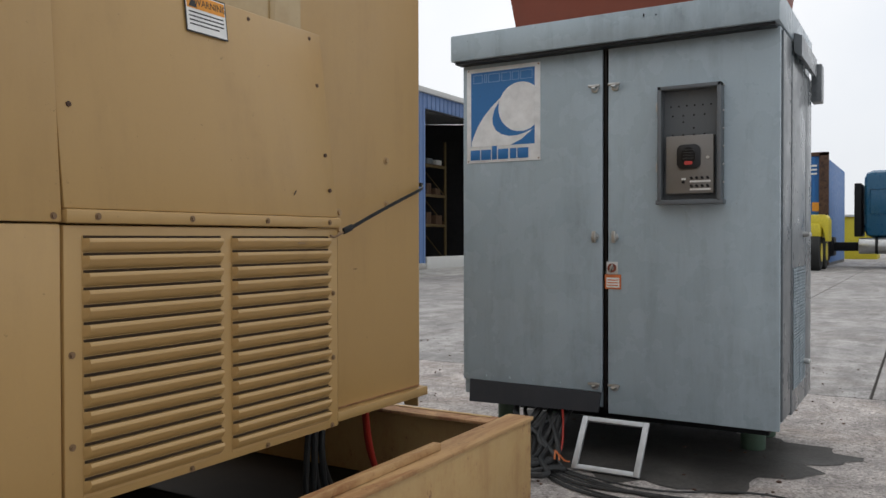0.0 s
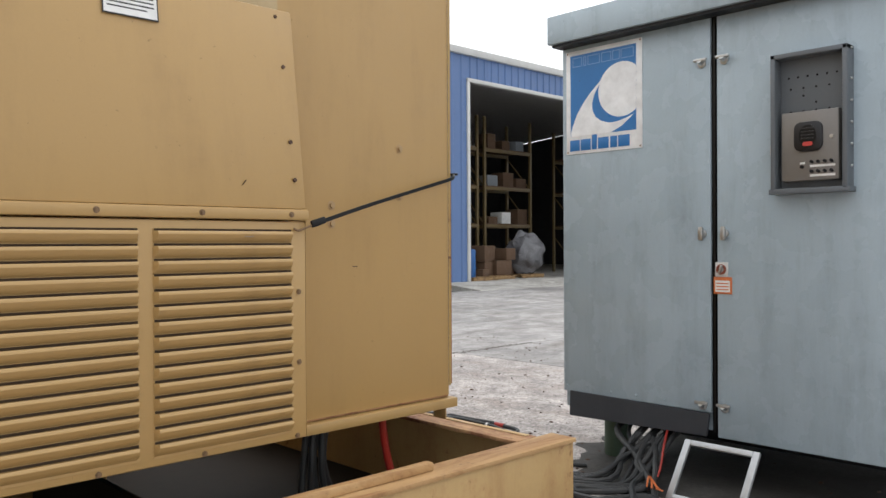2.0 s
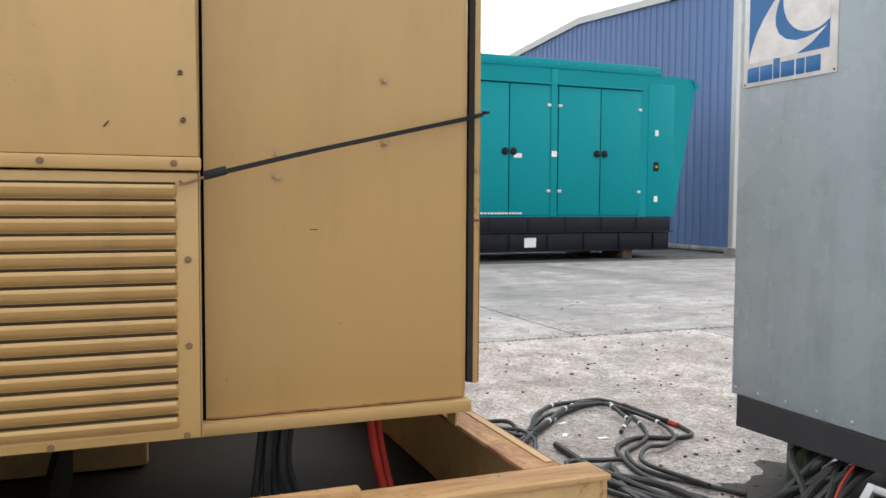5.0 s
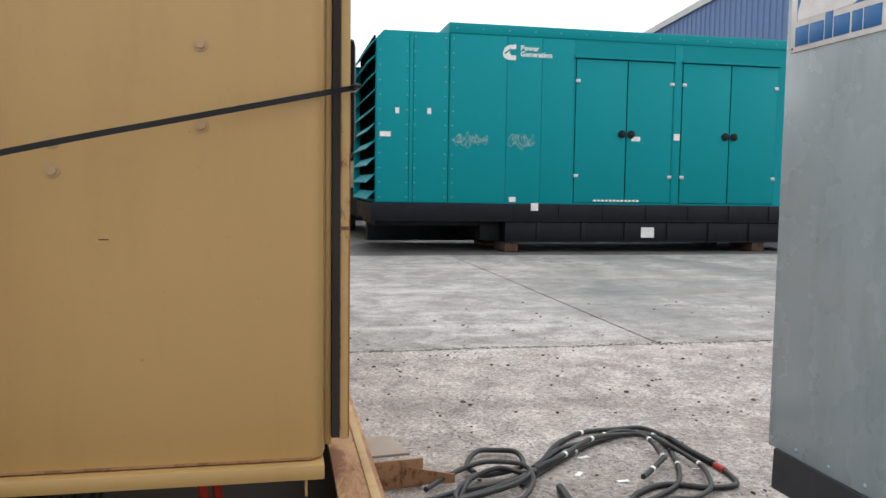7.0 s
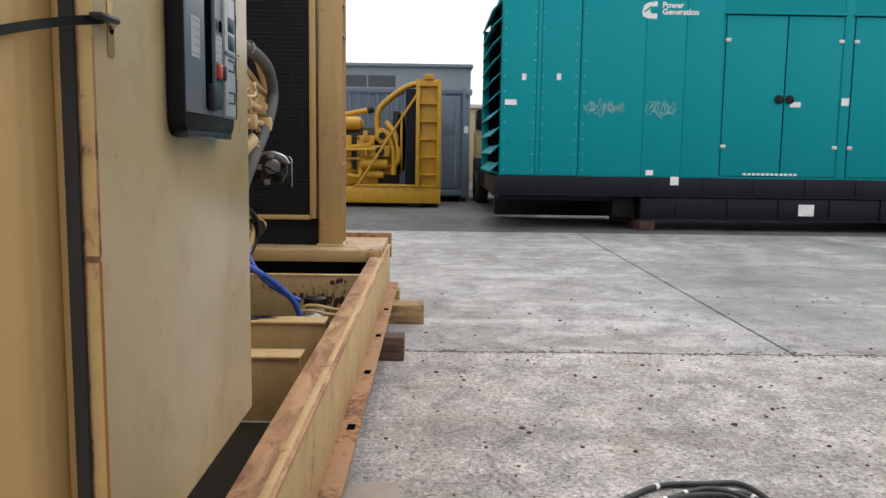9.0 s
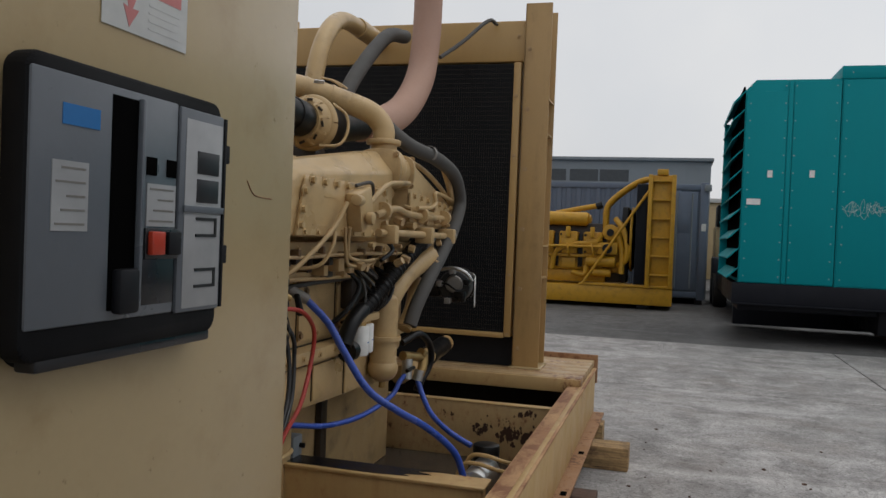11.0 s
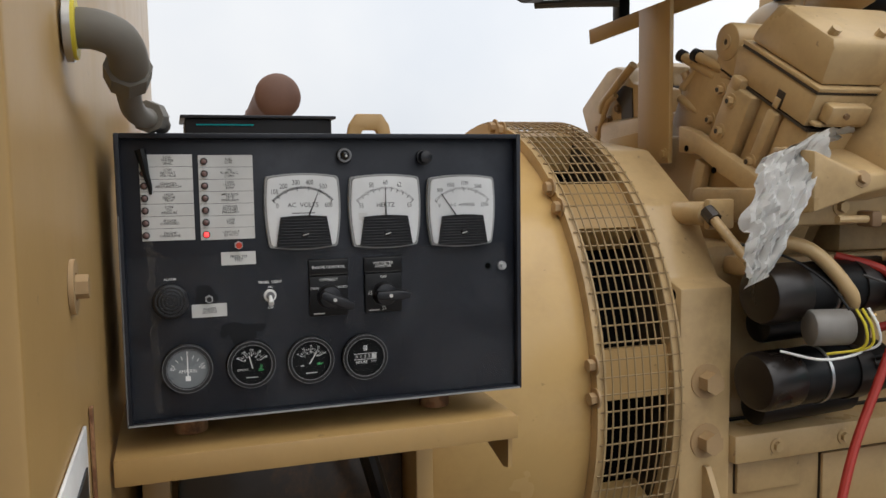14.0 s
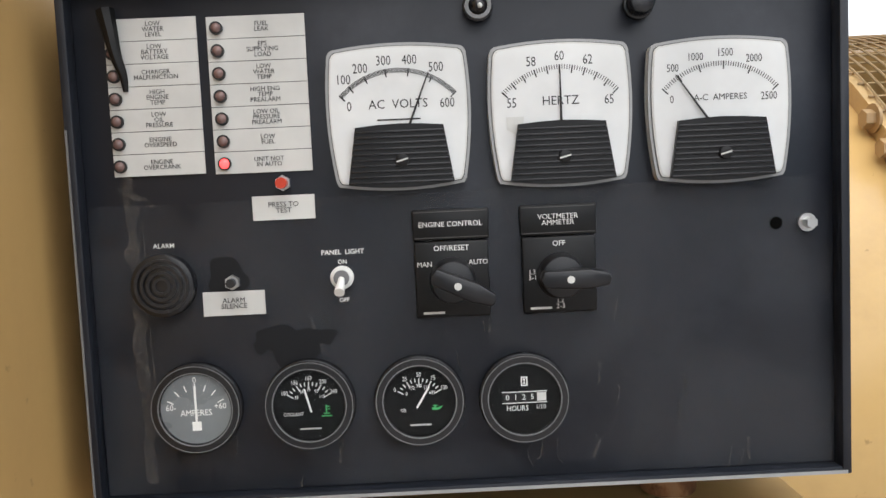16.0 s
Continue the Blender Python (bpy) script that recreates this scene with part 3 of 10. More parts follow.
def slab(x0, y0, x1, y1, mat, top=0.0):
    part("slab", bx(B(), x0 + 0.012, y0 + 0.012, -0.12, x1 - 0.012, y1 - 0.012, top, 0.008), mat, pavement)


slab(-6.45, -20, 6.0, 3.0, m_ground)
slab(-6.45, 3.0, 6.0, 7.6, m_ground)
slab(-6.45, 7.6, -0.4, 16.0, m_slab)
slab(-0.4, 7.6, 6.0, 16.0, m_slab)
for y0, y1 in ((-20, -7.3), (-7.3, -2.8), (-2.8, 1.7), (1.7, 6.22), (6.22, 10.72), (10.72, 15.2)):
    slab(-10.9, y0, -6.45, y1, m_slab)
    slab(-15.2, y0, -10.9, y1, m_slab)
for y0, y1 in ((16.0, 25.0), (25.0, 34.0), (34.0, 43.0), (43.0, 80.0)):
    slab(-6.45, y0, -2.2, y1, m_slab)
    slab(-2.2, y0, 6.0, y1, m_slab)
slab(-15.2, 15.2, -6.45, 22.0, m_slab)
slab(-15.2, 22.0, -6.45, 34.0, m_slab)
slab(6.0, -20, 18.0, 34.0, m_slab)
# loose grit and leaves in front of the skid
bm = B()
rnd = random.Random(4)
for _ in range(1100):
    x, y = rnd.uniform(-9, -0.5), rnd.uniform(3.4, 9.5)
    if x < -6.5 and rnd.random() < 0.6:
        continue
    s = 0.003 + 0.010 * rnd.random() ** 2.5
    ball(bm, (x, y, s * 0.35), s, rnd.uniform(0.7, 1.6), rnd.uniform(0.7, 1.6), 0.6, 6)
tagged(part("gravel", bm, m_dark_wood), "scattered dark grit and bits of leaf on concrete", "gravel", kind="stuff")
# dark debris strip along the joint
bm = B()
for _ in range(450):
    y = rnd.uniform(2.5, 9.0)
    x = -6.45 + rnd.gauss(0, 0.03) + 0.02 * math.sin(y * 5)
    s = rnd.uniform(0.003, 0.009)
    ball(bm, (x, y, s * 0.25), s, rnd.uniform(0.7, 1.8), rnd.uniform(0.8, 2.4), 0.5, 6)
tagged(part("joint_debris", bm, m_crumb), "dirt and crumbs along a slab joint", "debris", kind="stuff")
# dark wet patch round the cable cabinet, its under-shade put into the colour
rnd = random.Random(8)
bm = B()
edge = []
for k in range(90):
    a = 2 * math.pi * k / 90
    w = 1 + 0.35 * noise.noise(Vector((2.0 * math.cos(a), 2.0 * math.sin(a), 3.0))) + 0.18 * noise.noise(Vector((6.0 * math.cos(a), 6.0 * math.sin(a), 8.0)))
    edge.append(bm.verts.new((-1.62 + 1.12 * w * math.cos(a), 5.25 + 0.86 * w * math.sin(a), 0.0035)))
bm.faces.new(edge)
tagged(part("wet_shade_patch", bm, m_wet_shade), "dark wet patch with the cabinet's shade put into it", "stain", kind="structure")
# pale apron at the shed
apron = thing("shed_apron", (-15.5, 21, 0), "pale concrete apron rising to the shed doors", "pavement", kind="structure")
for y0, y1 in ((17.0, 24.6), (24.6, 33.0)):
    bm = B()
    prism(bm, [(-17.0, 0.14), (-16.2, 0.14), (-14.9, 0.005), (-14.9, -0.1), (-17.0, -0.1)], "y", y0 + 0.01, y1 - 0.01)
    part("slab", bm, m_apron, apron)

# ---- blue steel shed ----
shed = thing("steel_shed", (-25, 26, 0), "blue ribbed steel shed with white trim and open doorways", "building", kind="structure")
SX, SY, SH = -17.0, 17.3, 7.1


def cladding(width, height):
    """One ribbed sheet in x and z, ribs towards -y."""
    xs = [0, 0.10, 0.125, 0.175, 0.20, 0.40, 0.425, 0.475, 0.50, 0.70, 0.725, 0.775, 0.80, 0.90]
    ys = [0, 0, -0.035, -0.035, 0, 0, -0.035, -0.035, 0, 0, -0.035, -0.035, 0, 0]
    front = [(a * width / 0.9, b) for a, b in zip(xs, ys)]
    bm = prism(B(), front + [(width, 0.012), (0.0, 0.012)], "z", 0.0, height)
    me = bpy.data.meshes.new("sheet")
    bm.to_mesh(me)
    bm.free()
    me.materials.append(m_shed)
    return me


def sheets(parent, start, along, count, width, z0, z1):
    """A row of ribbed sheets from start on; along: 'x-' for a wall that faces -y, 'y+' for one that faces +x."""
    me = cladding(width, z1 - z0)
    for i in range(count):
        ob = new("sheet", me)
        if along == "x-":
            m = pose(start[0] - (i + 1) * width, start[1], z0)
        else:
            m = pose(start[0], start[1] + i * width, z0, 0, 0, 90)
        ob.parent = parent
        ob.matrix_parent_inverse = Matrix.Translation(-parent.location)
        ob.matrix_basis = m


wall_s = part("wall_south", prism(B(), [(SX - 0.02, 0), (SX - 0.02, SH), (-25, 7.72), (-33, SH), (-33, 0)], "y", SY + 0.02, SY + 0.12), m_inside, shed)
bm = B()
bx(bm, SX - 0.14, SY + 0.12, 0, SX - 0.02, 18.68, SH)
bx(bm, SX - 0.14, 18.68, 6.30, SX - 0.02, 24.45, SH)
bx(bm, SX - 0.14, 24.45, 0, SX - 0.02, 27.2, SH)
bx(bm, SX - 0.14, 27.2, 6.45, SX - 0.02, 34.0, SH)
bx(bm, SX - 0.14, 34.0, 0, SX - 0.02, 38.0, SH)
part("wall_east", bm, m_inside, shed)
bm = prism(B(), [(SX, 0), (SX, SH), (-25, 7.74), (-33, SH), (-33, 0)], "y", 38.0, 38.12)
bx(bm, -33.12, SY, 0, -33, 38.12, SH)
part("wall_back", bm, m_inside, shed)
for k in range(17):
    x = SX + 0.02 - k * 0.94
    rise = 0.62 * min(1.0, max(0.0, (SX - x + 0.47) / 8.0)) if x > -25 else 0.62 * max(0.0, (x + 33.0) / 8.0)
    sheets(shed, (x, SY), "x-", 1, 0.94, 0.10, SH + rise)
sheets(shed, (SX, SY), "y+", 1, 1.32, 0.10, SH)
sheets(shed, (SX, 18.62), "y+", 6, 0.975, 6.32, SH)
sheets(shed, (SX, 24.5), "y+", 3, 0.9, 0.35, SH)
sheets(shed, (SX, 27.2), "y+", 7, 0.975, 6.5, SH)
sheets(shed, (SX, 34.02), "y+", 4, 0.97, 0.35, SH)
bm = B()
bx(bm, SX - 0.05, SY - 0.04, 0.0, SX + 0.06, 18.66, 0.12, 0.01)
bx(bm, -33, SY - 0.07, 0.0, SX + 0.05, SY + 0.02, 0.12, 0.01)
bx(bm, SX - 0.05, 24.5, 0.0, SX + 0.06, 27.2, 0.38, 0.01)
part("plinth", bm, m_apron, shed, "stained concrete plinth")
bm = B()
prism(bm, [(SX + 0.10, SH + 0.22), (SX + 0.10, SH + 0.02), (-25, 7.66), (-33.2, SH), (-33.2, SH + 0.22), (-25, 7.9)], "y", SY - 0.10, SY - 0.04)
part("verge_trim", bm, m_white, shed)
part("eave_trim", bx(B(), SX - 0.02, SY - 0.1, SH - 0.02, SX + 0.12, 38.1, SH + 0.2, 0.02), m_white, shed)
part("corner_trim", bx(B(), SX - 0.12, SY - 0.06, 0.1, SX + 0.06, SY + 0.16, SH + 0.02, 0.01), m_white, shed, "white folded corner flashing")
for y in (18.6, 24.45):
    part("door_jamb", bx(B(), SX - 0.16, y, 0.0, SX + 0.05, y + 0.12, 6.36, 0.01), m_white, shed)
part("door_head", bx(B(), SX - 0.16, 18.6, 6.28, SX + 0.06, 24.57, 6.40, 0.01), m_white, shed)
bm = B()
prism(bm, [(SX + 0.1, SH + 0.16), (-25, 7.85), (-33.2, SH + 0.16), (-33.2, SH + 0.06), (-25, 7.75), (SX + 0.1, SH + 0.06)], "y", SY - 0.02, 38.1)
part("roof", bm, m_white, shed)
part("shed_floor", bx(B(), -33, SY + 0.1, -0.02, SX - 0.0, 38, 0.10), m_apron, shed)
part("low_wall", bx(B(), SX - 0.2, 27.3, 0.0, SX + 0.02, 33.9, 0.62, 0.02), m_white, shed)
# racking and stores inside
for ry in (19.6, 22.6, 28.2, 31.2):
    rack = thing("pallet_rack", (-20.6, ry, 0.1), "tall orange-brown steel pallet rack with loaded shelves", "rack", "racks inside the shed")
    for dx in (0.0, -1.2):
        for dy in (0.0, 2.6):
            part("upright", bx(B(), -20 + dx - 0.05, ry + dy - 0.05, 0.1, -20 + dx + 0.05, ry + dy + 0.05, 6.0, 0.006), m_rack, rack)
    for z in (1.9, 3.3, 4.7):
        part("beam", bx(B(), -20.03, ry, z, -19.96, ry + 2.6, z + 0.12, 0.006), m_rack, rack)
        part("beam", bx(B(), -21.23, ry, z, -21.16, ry + 2.6, z + 0.12, 0.006), m_rack, rack)
        part("shelf", bx(B(), -21.2, ry + 0.05, z + 0.12, -20.0, ry + 2.55, z + 0.16), m_card, rack)
    for dy in (0.0, 2.6):
        for z in (0.3, 2.0, 3.4):
            part("brace", cy(B(), (-20.0, ry + dy, z), (-21.2, ry + dy, z + 1.3), 0.025, n=8), m_rack, rack)
            part("brace", cy(B(), (-20.0, ry + dy, z + 1.3), (-19.98, ry + dy + 0.0, z + 1.31), 0.025, n=8), m_rack, rack)
    for k in range(9):
        z = (2.06, 3.46, 4.86)[k % 3]
        y = ry + 0.25 + (k // 3) * 0.8 + rnd.uniform(0, 0.15)
        w, h = rnd.uniform(0.35, 0.6), rnd.uniform(0.25, 0.6)
        solid("carton", bx(B(), -20.7, y, z, -20.1, y + w, z + h, 0.012), rnd.choice((m_card, m_card, m_label, m_far_grey)), "closed storage carton on a shed rack shelf", "box", "cartons in the shed")


def barrel(x, y, z):
    b = thing("barrel", (x, y, z), "blue plastic drum standing just inside the shed door", "barrel")
    bm = B()
    cy(bm, (x, y, z), (x, y, z + 0.88), 0.29, n=24, bev=0.03)
    for h in (0.28, 0.6):
        ring(bm, (x, y, z + h), (0, 0, 1), 0.28, 0.305, 0.03, 24)
    part("body", bm, m_barrel, b)
    part("lid", cy(B(), (x, y, z + 0.882), (x, y, z + 0.91), 0.27, n=24, bev=0.008), m_barrel, b)


def pallet(x, y, z=0.1):
    p = thing("pallet", (x, y, z), "worn wooden pallet on the shed floor", "pallet", "pallets in the shed")
    for i in range(6):
        part("board", bx(B(), x - 0.5, y - 0.6 + i * 0.21, z + 0.1, x + 0.5, y - 0.48 + i * 0.21, z + 0.125, 0.003), m_wood, p)
    for i in range(3):
        part("bearer", bx(B(), x - 0.5 + i * 0.45, y - 0.6, z, x - 0.4 + i * 0.45, y + 0.57, z + 0.1, 0.003), m_wood, p)
    return p


barrel(-17.9, 19.5, 0.22)
pallet(-17.9, 19.9)
pallet(-18.4, 21.3)
pallet(-18.5, 23.0)
for i, (x, y, z, w, h) in enumerate(((-18.6, 20.9, 0.23, 0.7, 0.45), (-18.5, 21.6, 0.23, 0.8, 0.5), (-18.6, 20.9, 0.69, 0.9, 0.55), (-18.5, 21.9, 0.74, 0.6, 0.4), (-18.9, 22.4, 0.23, 0.5, 0.7), (-18.3, 20.4, 0.1, 0.4, 0.35))):
    m = pose(x, y, z, 0, 0, rnd.uniform(-20, 20))
    solid("carton", bx(B(), -0.35, -w / 2, 0, 0.35, w / 2, h, 0.015, m), m_card, "torn brown carton stacked on a pallet", "box", "cartons in the shed")
bm = B()
t = bmesh.new()
bmesh.ops.create_icosphere(t, subdivisions=4, radius=0.75)
for v in t.verts:
    v.co *= 1 + 0.22 * noise.noise(v.co * 3.0) + 0.08 * noise.noise(v.co * 9.0)
    v.co = Vector((v.co.x * 0.8, v.co.y, max(-0.7, v.co.z * 1.05)))
bmesh.ops.transform(t, matrix=Matrix.Translation((-18.5, 23.1, 0.93)), verts=t.verts)
merge(bm, t)
solid("wrapped_heap", bm, m_plastic, "heap wrapped in crumpled clear plastic on a pallet", "bundle")

# ---- tan generator set: skid ----
skid = thing("generator_skid", (-4.9, 1.66, 0.17), "long tan steel generator skid with rusted top flanges", "skid base")


def channel_y(x, y0, y1, z0, z1, out, wall=0.012, flange=0.11):
    """A channel beam along y with its web at x; flanges point away from out."""
    s = -1 if out > 0 else 1
    web = bx(B(), min(x, x + s * wall), y0, z0, max(x, x + s * wall), y1, z1, 0.003)
    top = bx(B(), min(x - s * 0.012, x + s * flange), y0 - 0.004, z1, max(x - s * 0.012, x + s * flange), y1 + 0.004, z1 + 0.016, 0.003)
    return web, top


RY, RC, RZ0, RZ1 = 3.31, 3.22, 0.17, 0.53
web, top = channel_y(-1.52, 0.05, RY + 0.01, RZ0, RZ1, 1)
part("end_beam", web, m_tan_rust, skid)
part("end_flange", top, m_flange_y, skid, "worn wooden-coloured rusty flange")
part("flange_strip", bx(B(), -1.60, 0.4, RZ1 + 0.017, -1.565, 2.62, RZ1 + 0.045, 0.004), m_flange_y, skid)
# side rails
for side, y in (("near", RC), ("far", 0.11)):
    s = -1 if side == "near" else 1
    part("side_rail", bx(B(), -8.35, y - 0.007, RZ0 + 0.02, -1.53, y + 0.007, RZ1, 0.003), m_tan_rust, skid)
    part("top_flange", bx(B(), -8.35, y - 0.105 if s < 0 else y - 0.018, RZ1, -1.634, y + 0.018 if s < 0 else y + 0.09, RZ1 + 0.016, 0.004), m_flange_x, skid, "rusted red-brown top flange")
    part("bottom_flange", bx(B(), -8.35, y - 0.09, RZ0, -1.53, y + 0.09, RZ0 + 0.018, 0.004), m_rusty, skid, "rusted bottom flange")
part("flange_strip", bx(B(), -8.3, RC - 0.022, RZ1 + 0.0165, -1.66, RC + 0.004, RZ1 + 0.020, 0.002), m_tan_rust, skid, "tan paint left along the flange")
for x in (-2.6, -3.4, -4.3, -5.2, -6.1, -7.0):
    bm = bx(B(), x - 0.035, RC + 0.035, RZ0 + 0.019, x + 0.035, RC + 0.07, RZ0 + 0.021)
    part("slot", bm, m_dark, skid)
# cross members
for x, z, y1 in ((-4.42, 0.46, 3.02), (-5.03, 0.49, 3.05)):
    bm = B()
    bx(bm, x - 0.10, 0.2, RZ0, x, y1, z, 0.008)
    part("cross_member", bm, m_tan_rust, skid)
    if x < -5.0:
        oil = [(x - 0.142, 0.2), (x - 0.012, 0.2), (x - 0.018, y1 - 0.9), (x - 0.010, y1 - 0.5), (x - 0.03, y1 - 0.34), (x - 0.05, y1 - 0.38), (x - 0.08, y1 - 0.25), (x - 0.11, y1 - 0.33), (x - 0.142, y1 - 0.20)]
        part("oil_film", prism(B(), oil, "z", z + 0.0165, z + 0.0185), m_oil, skid, "wet black oil film")
    part("cross_flange", bx(B(), x - 0.14, 0.2, z + 0.001, x + 0.012, y1 + 0.012, z + 0.016, 0.004), m_tan_rust, skid)
part("pan_plate", bx(B(), -7.4, 0.05, 0.035, -5.15, RC - 0.01, 0.05), m_oily_pan, skid, "oily brown drip plate")
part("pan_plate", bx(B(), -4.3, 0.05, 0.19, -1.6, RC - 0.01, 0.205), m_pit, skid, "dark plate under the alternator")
bm = B()
bx(bm, -7.13, 1.84, 0.05, -7.10, RC - 0.01, 0.425, 0.004)
bx(bm, -7.17, 1.84, 0.425, -7.095, RC - 0.01, 0.437, 0.004)
bx(bm, -7.10, 1.82, 0.05, -7.00, 1.85, 0.435, 0.006)
part("bulkhead", bm, m_peel, skid, "tan bulkhead with paint flaked to rust")
rnd = random.Random(31)
bm = B()
for cy_, cz, sy, sz, count, big in ((2.88, 0.385, 0.06, 0.018, 16, 0.020), (2.57, 0.245, 0.05, 0.035, 16, 0.024), (2.80, 0.235, 0.08, 0.050, 34, 0.026), (2.94, 0.245, 0.05, 0.045, 18, 0.026), (2.68, 0.31, 0.12, 0.04, 22, 0.008), (2.33, 0.34, 0.06, 0.04, 8, 0.010)):
    for _ in range(count):
        y0, z0, r0, ph = rnd.gauss(cy_, sy * 0.6), rnd.gauss(cz, sz * 0.6), big * rnd.uniform(0.3, 1.0), rnd.uniform(0, 50)
        z0 = min(max(z0, 0.09), 0.40)
        loop = []
        for k in range(11):
            a = 2 * math.pi * k / 11
            w = r0 * (0.9 + 0.9 * noise.noise(Vector((1.6 * math.cos(a), 1.6 * math.sin(a), ph))))
            loop.append(bm.verts.new((-7.0992 + 0.00002 * _, y0 + 0.8 * w * math.cos(a), z0 + 1.15 * w * math.sin(a))))
        bm.faces.new(loop)
tagged(part("flaked_patch", bm, m_flake, skid), "dark rust showing through flaked paint", kind="stuff")
# Dark sheet added under the deck to close the view and stand for shade.
part("cavity_shade_sheet", bx(B(), -7.75, 0.06, 0.19, -7.72, RC - 0.01, 0.548), m_pit, skid, "added dark sheet for the shaded space under the deck")
part("inner_web", bx(B(), -5.15, 1.85, 0.2, -1.62, 1.87, 0.5), m_pit, skid, "inner web in oily, shade-darkened black")
# radiator deck
deck = [(-7.42 - i * 0.165, -7.58 - i * 0.165) for i in range(6)]
for a, b in deck:
    part("deck_plank", bx(B(), b, 0.06, RZ1 + 0.02, a, RC - 0.01, RZ1 + 0.07, 0.005), m_deck, skid)
part("deck_edge", bx(B(), -7.42, 0.06, RZ1 - 0.03, -7.40, RC - 0.01, RZ1 + 0.065, 0.003), m_tan_rust, skid)
part("deck_end", bx(B(), -8.44, 0.06, RZ1 - 0.12, -8.412, RC + 0.018, RZ1 + 0.11, 0.003), m_rusty, skid)
# timber under the rail
for x, w, ye, z, mm, lab in ((-7.45, 0.22, 3.56, 0.16, m_wood, "pale squared timber packing under the skid"), (-6.25, 0.18, 3.44, 0.16, m_dark_wood, "dark wet timber packing under the skid"), (-2.4, 0.26, 3.37, 0.16, m_dark_wood, "dark timber packing under the skid"), (-8.1, 0.2, 3.33, 0.16, m_wood, "squared timber packing under the skid")):
    solid("timber_block", bx(B(), x - w / 2, 2.9, 0.0, x + w / 2, ye, z, 0.008), mm, lab, "timber", "timber under the skid")
    solid("timber_block", bx(B(), x - w / 2, -0.2, 0.0, x + w / 2, 0.4, z, 0.008), mm, lab, "timber", "timber under the skid")
# bent rusty plate lying beside the rail
plate = thing("scrap_plate", (-3.55, 3.5, 0.0), "rusty folded steel plate lying beside the skid", "scrap metal")
part("plate", bx(B(), -0.17, -0.13, 0, 0.17, 0.13, 0.012, 0.002, pose(-3.66, 3.39, 0.13, 0, -4, 8)), m_dusty, plate)
part("fold", bx(B(), -0.17, 0, -0.13, 0.17, 0.01, 0.0, 0.002, pose(-3.46, 3.43, 0.135, 0, 0, 98)), m_rusty, plate)
part("tongue", prism(B(), [(3.5, 0.02), (3.74, 0.02), (3.74, 0.06), (3.66, 0.075), (3.5, 0.11)], "x", -3.47, -3.462), m_rusty, plate)
part("leg", bx(B(), -3.75, 3.33, 0.0, -3.5, 3.36, 0.125), m_rusty, plate)

# ---- tan generator set: switchgear cabinet ----
cab = thing("switchgear_cabinet", (-2.45, 1.4, 0.55), "large tan sheet-metal generator terminal cabinet on the skid", "cabinet")
CX0, CX1, CY1, DY = -2.98, -1.935, 3.078, 3.139
body = part("body", prism(B(), [(CX0, -0.9), (CX1, -0.9), (CX1, 3.046), (CX1 - 0.005, 3.059), (CX1 - 0.022, 3.071), (CX1 - 0.060, CY1), (CX0, CY1)], "z", 0.69, 2.95, 0.004), m_tan, cab)
bm = B()
bx(bm, -2.96, -0.9, 0.648, -1.905, CY1 - 0.005, 0.685, 0.004)
bx(bm, -2.0, CY1 - 0.05, 0.60, -1.93, CY1 - 0.044, 0.648)
part("bottom_lip", bm, m_tan, cab, "tan folded bottom lip")
for x, y in ((-2.5, 1.4), (-2.8, 1.4), (-2.5, 0.3)):
    part("foot", bx(B(), x - 0.03, y - 0.035, 0.206, x + 0.03, y + 0.005, 0.648, 0.004), m_pit, cab)
part("rust_seam", bx(B(), CX1 - 0.002, 2.26, 0.6895, CX1 + 0.0025, 3.045, 0.6945), m_rusty, cab, "rust line above the lip")
part("door_flange", bx(B(), -2.94, CY1 + 0.0005, 0.70, -2.008, 3.0945, 2.94, 0.003), m_tan, cab)
part("gasket", bx(B(), -2.94, 3.095, 0.72, -1.996, DY - 0.0245, 2.93), m_gasket, cab, "dusty black door gasket")
door = part("door", bx(B(), -2.962, DY - 0.024, 0.712, -2.008, DY, 2.93, 0.003), m_cream, cab, "faded cream breaker door with worn gloss")
part("door_edge", bx(B(), -2.0075, DY - 0.022, 0.72, -2.0055, DY - 0.001, 2.92, 0.0), m_edge, cab, "rust-streaked door edge")
part("rust_line", bx(B(), -2.0075, DY - 0.0242, 0.72, -2.0050, DY - 0.0215, 2.92), m_rusty, cab)
part("rust_line", bx(B(), -2.0072, DY - 0.0035, 0.72, -2.0048, DY + 0.0004, 1.237), m_orange_rust, cab, "orange rust line down the edge")
part("rust_line", bx(B(), -2.0072, DY - 0.0022, 1.246, -2.0050, DY + 0.0004, 1.56), m_rusty, cab)
part("edge_seam", bx(B(), -2.0055, DY - 0.023, 1.237, -2.0035, DY - 0.0005, 1.246), m_rusty, cab)
for y, z in ((2.796, 1.658), (2.796, 1.478), (2.48, 1.435), (2.48, 1.371)):
    part("bolt", hexbolt(B(), (CX1, y, z), (1, 0, 0), 0.010, 0.010), m_bolt, cab)
part("bolt", hexbolt(B(), (CX0 - 0.001, 2.851, 1.482), (-1, 0, 0), 0.010, 0.013), m_bolt, cab)
ring(bm := B(), (CX0 - 0.0005, 2.851, 1.482), (-1, 0, 0), 0.012, 0.023, 0.004)
part("bolt_washer", bm, m_bolt, cab)
part("side_seam", bx(B(), CX0 - 0.004, 2.765, 0.72, CX0 - 0.001, 2.775, 1.36), m_rusty, cab)
part("data_plate", bx(B(), CX0 - 0.004, 2.83, 1.08, CX0 - 0.001, 3.02, 1.36, 0.001), m_label, cab, "scuffed white notice on the cabinet side")
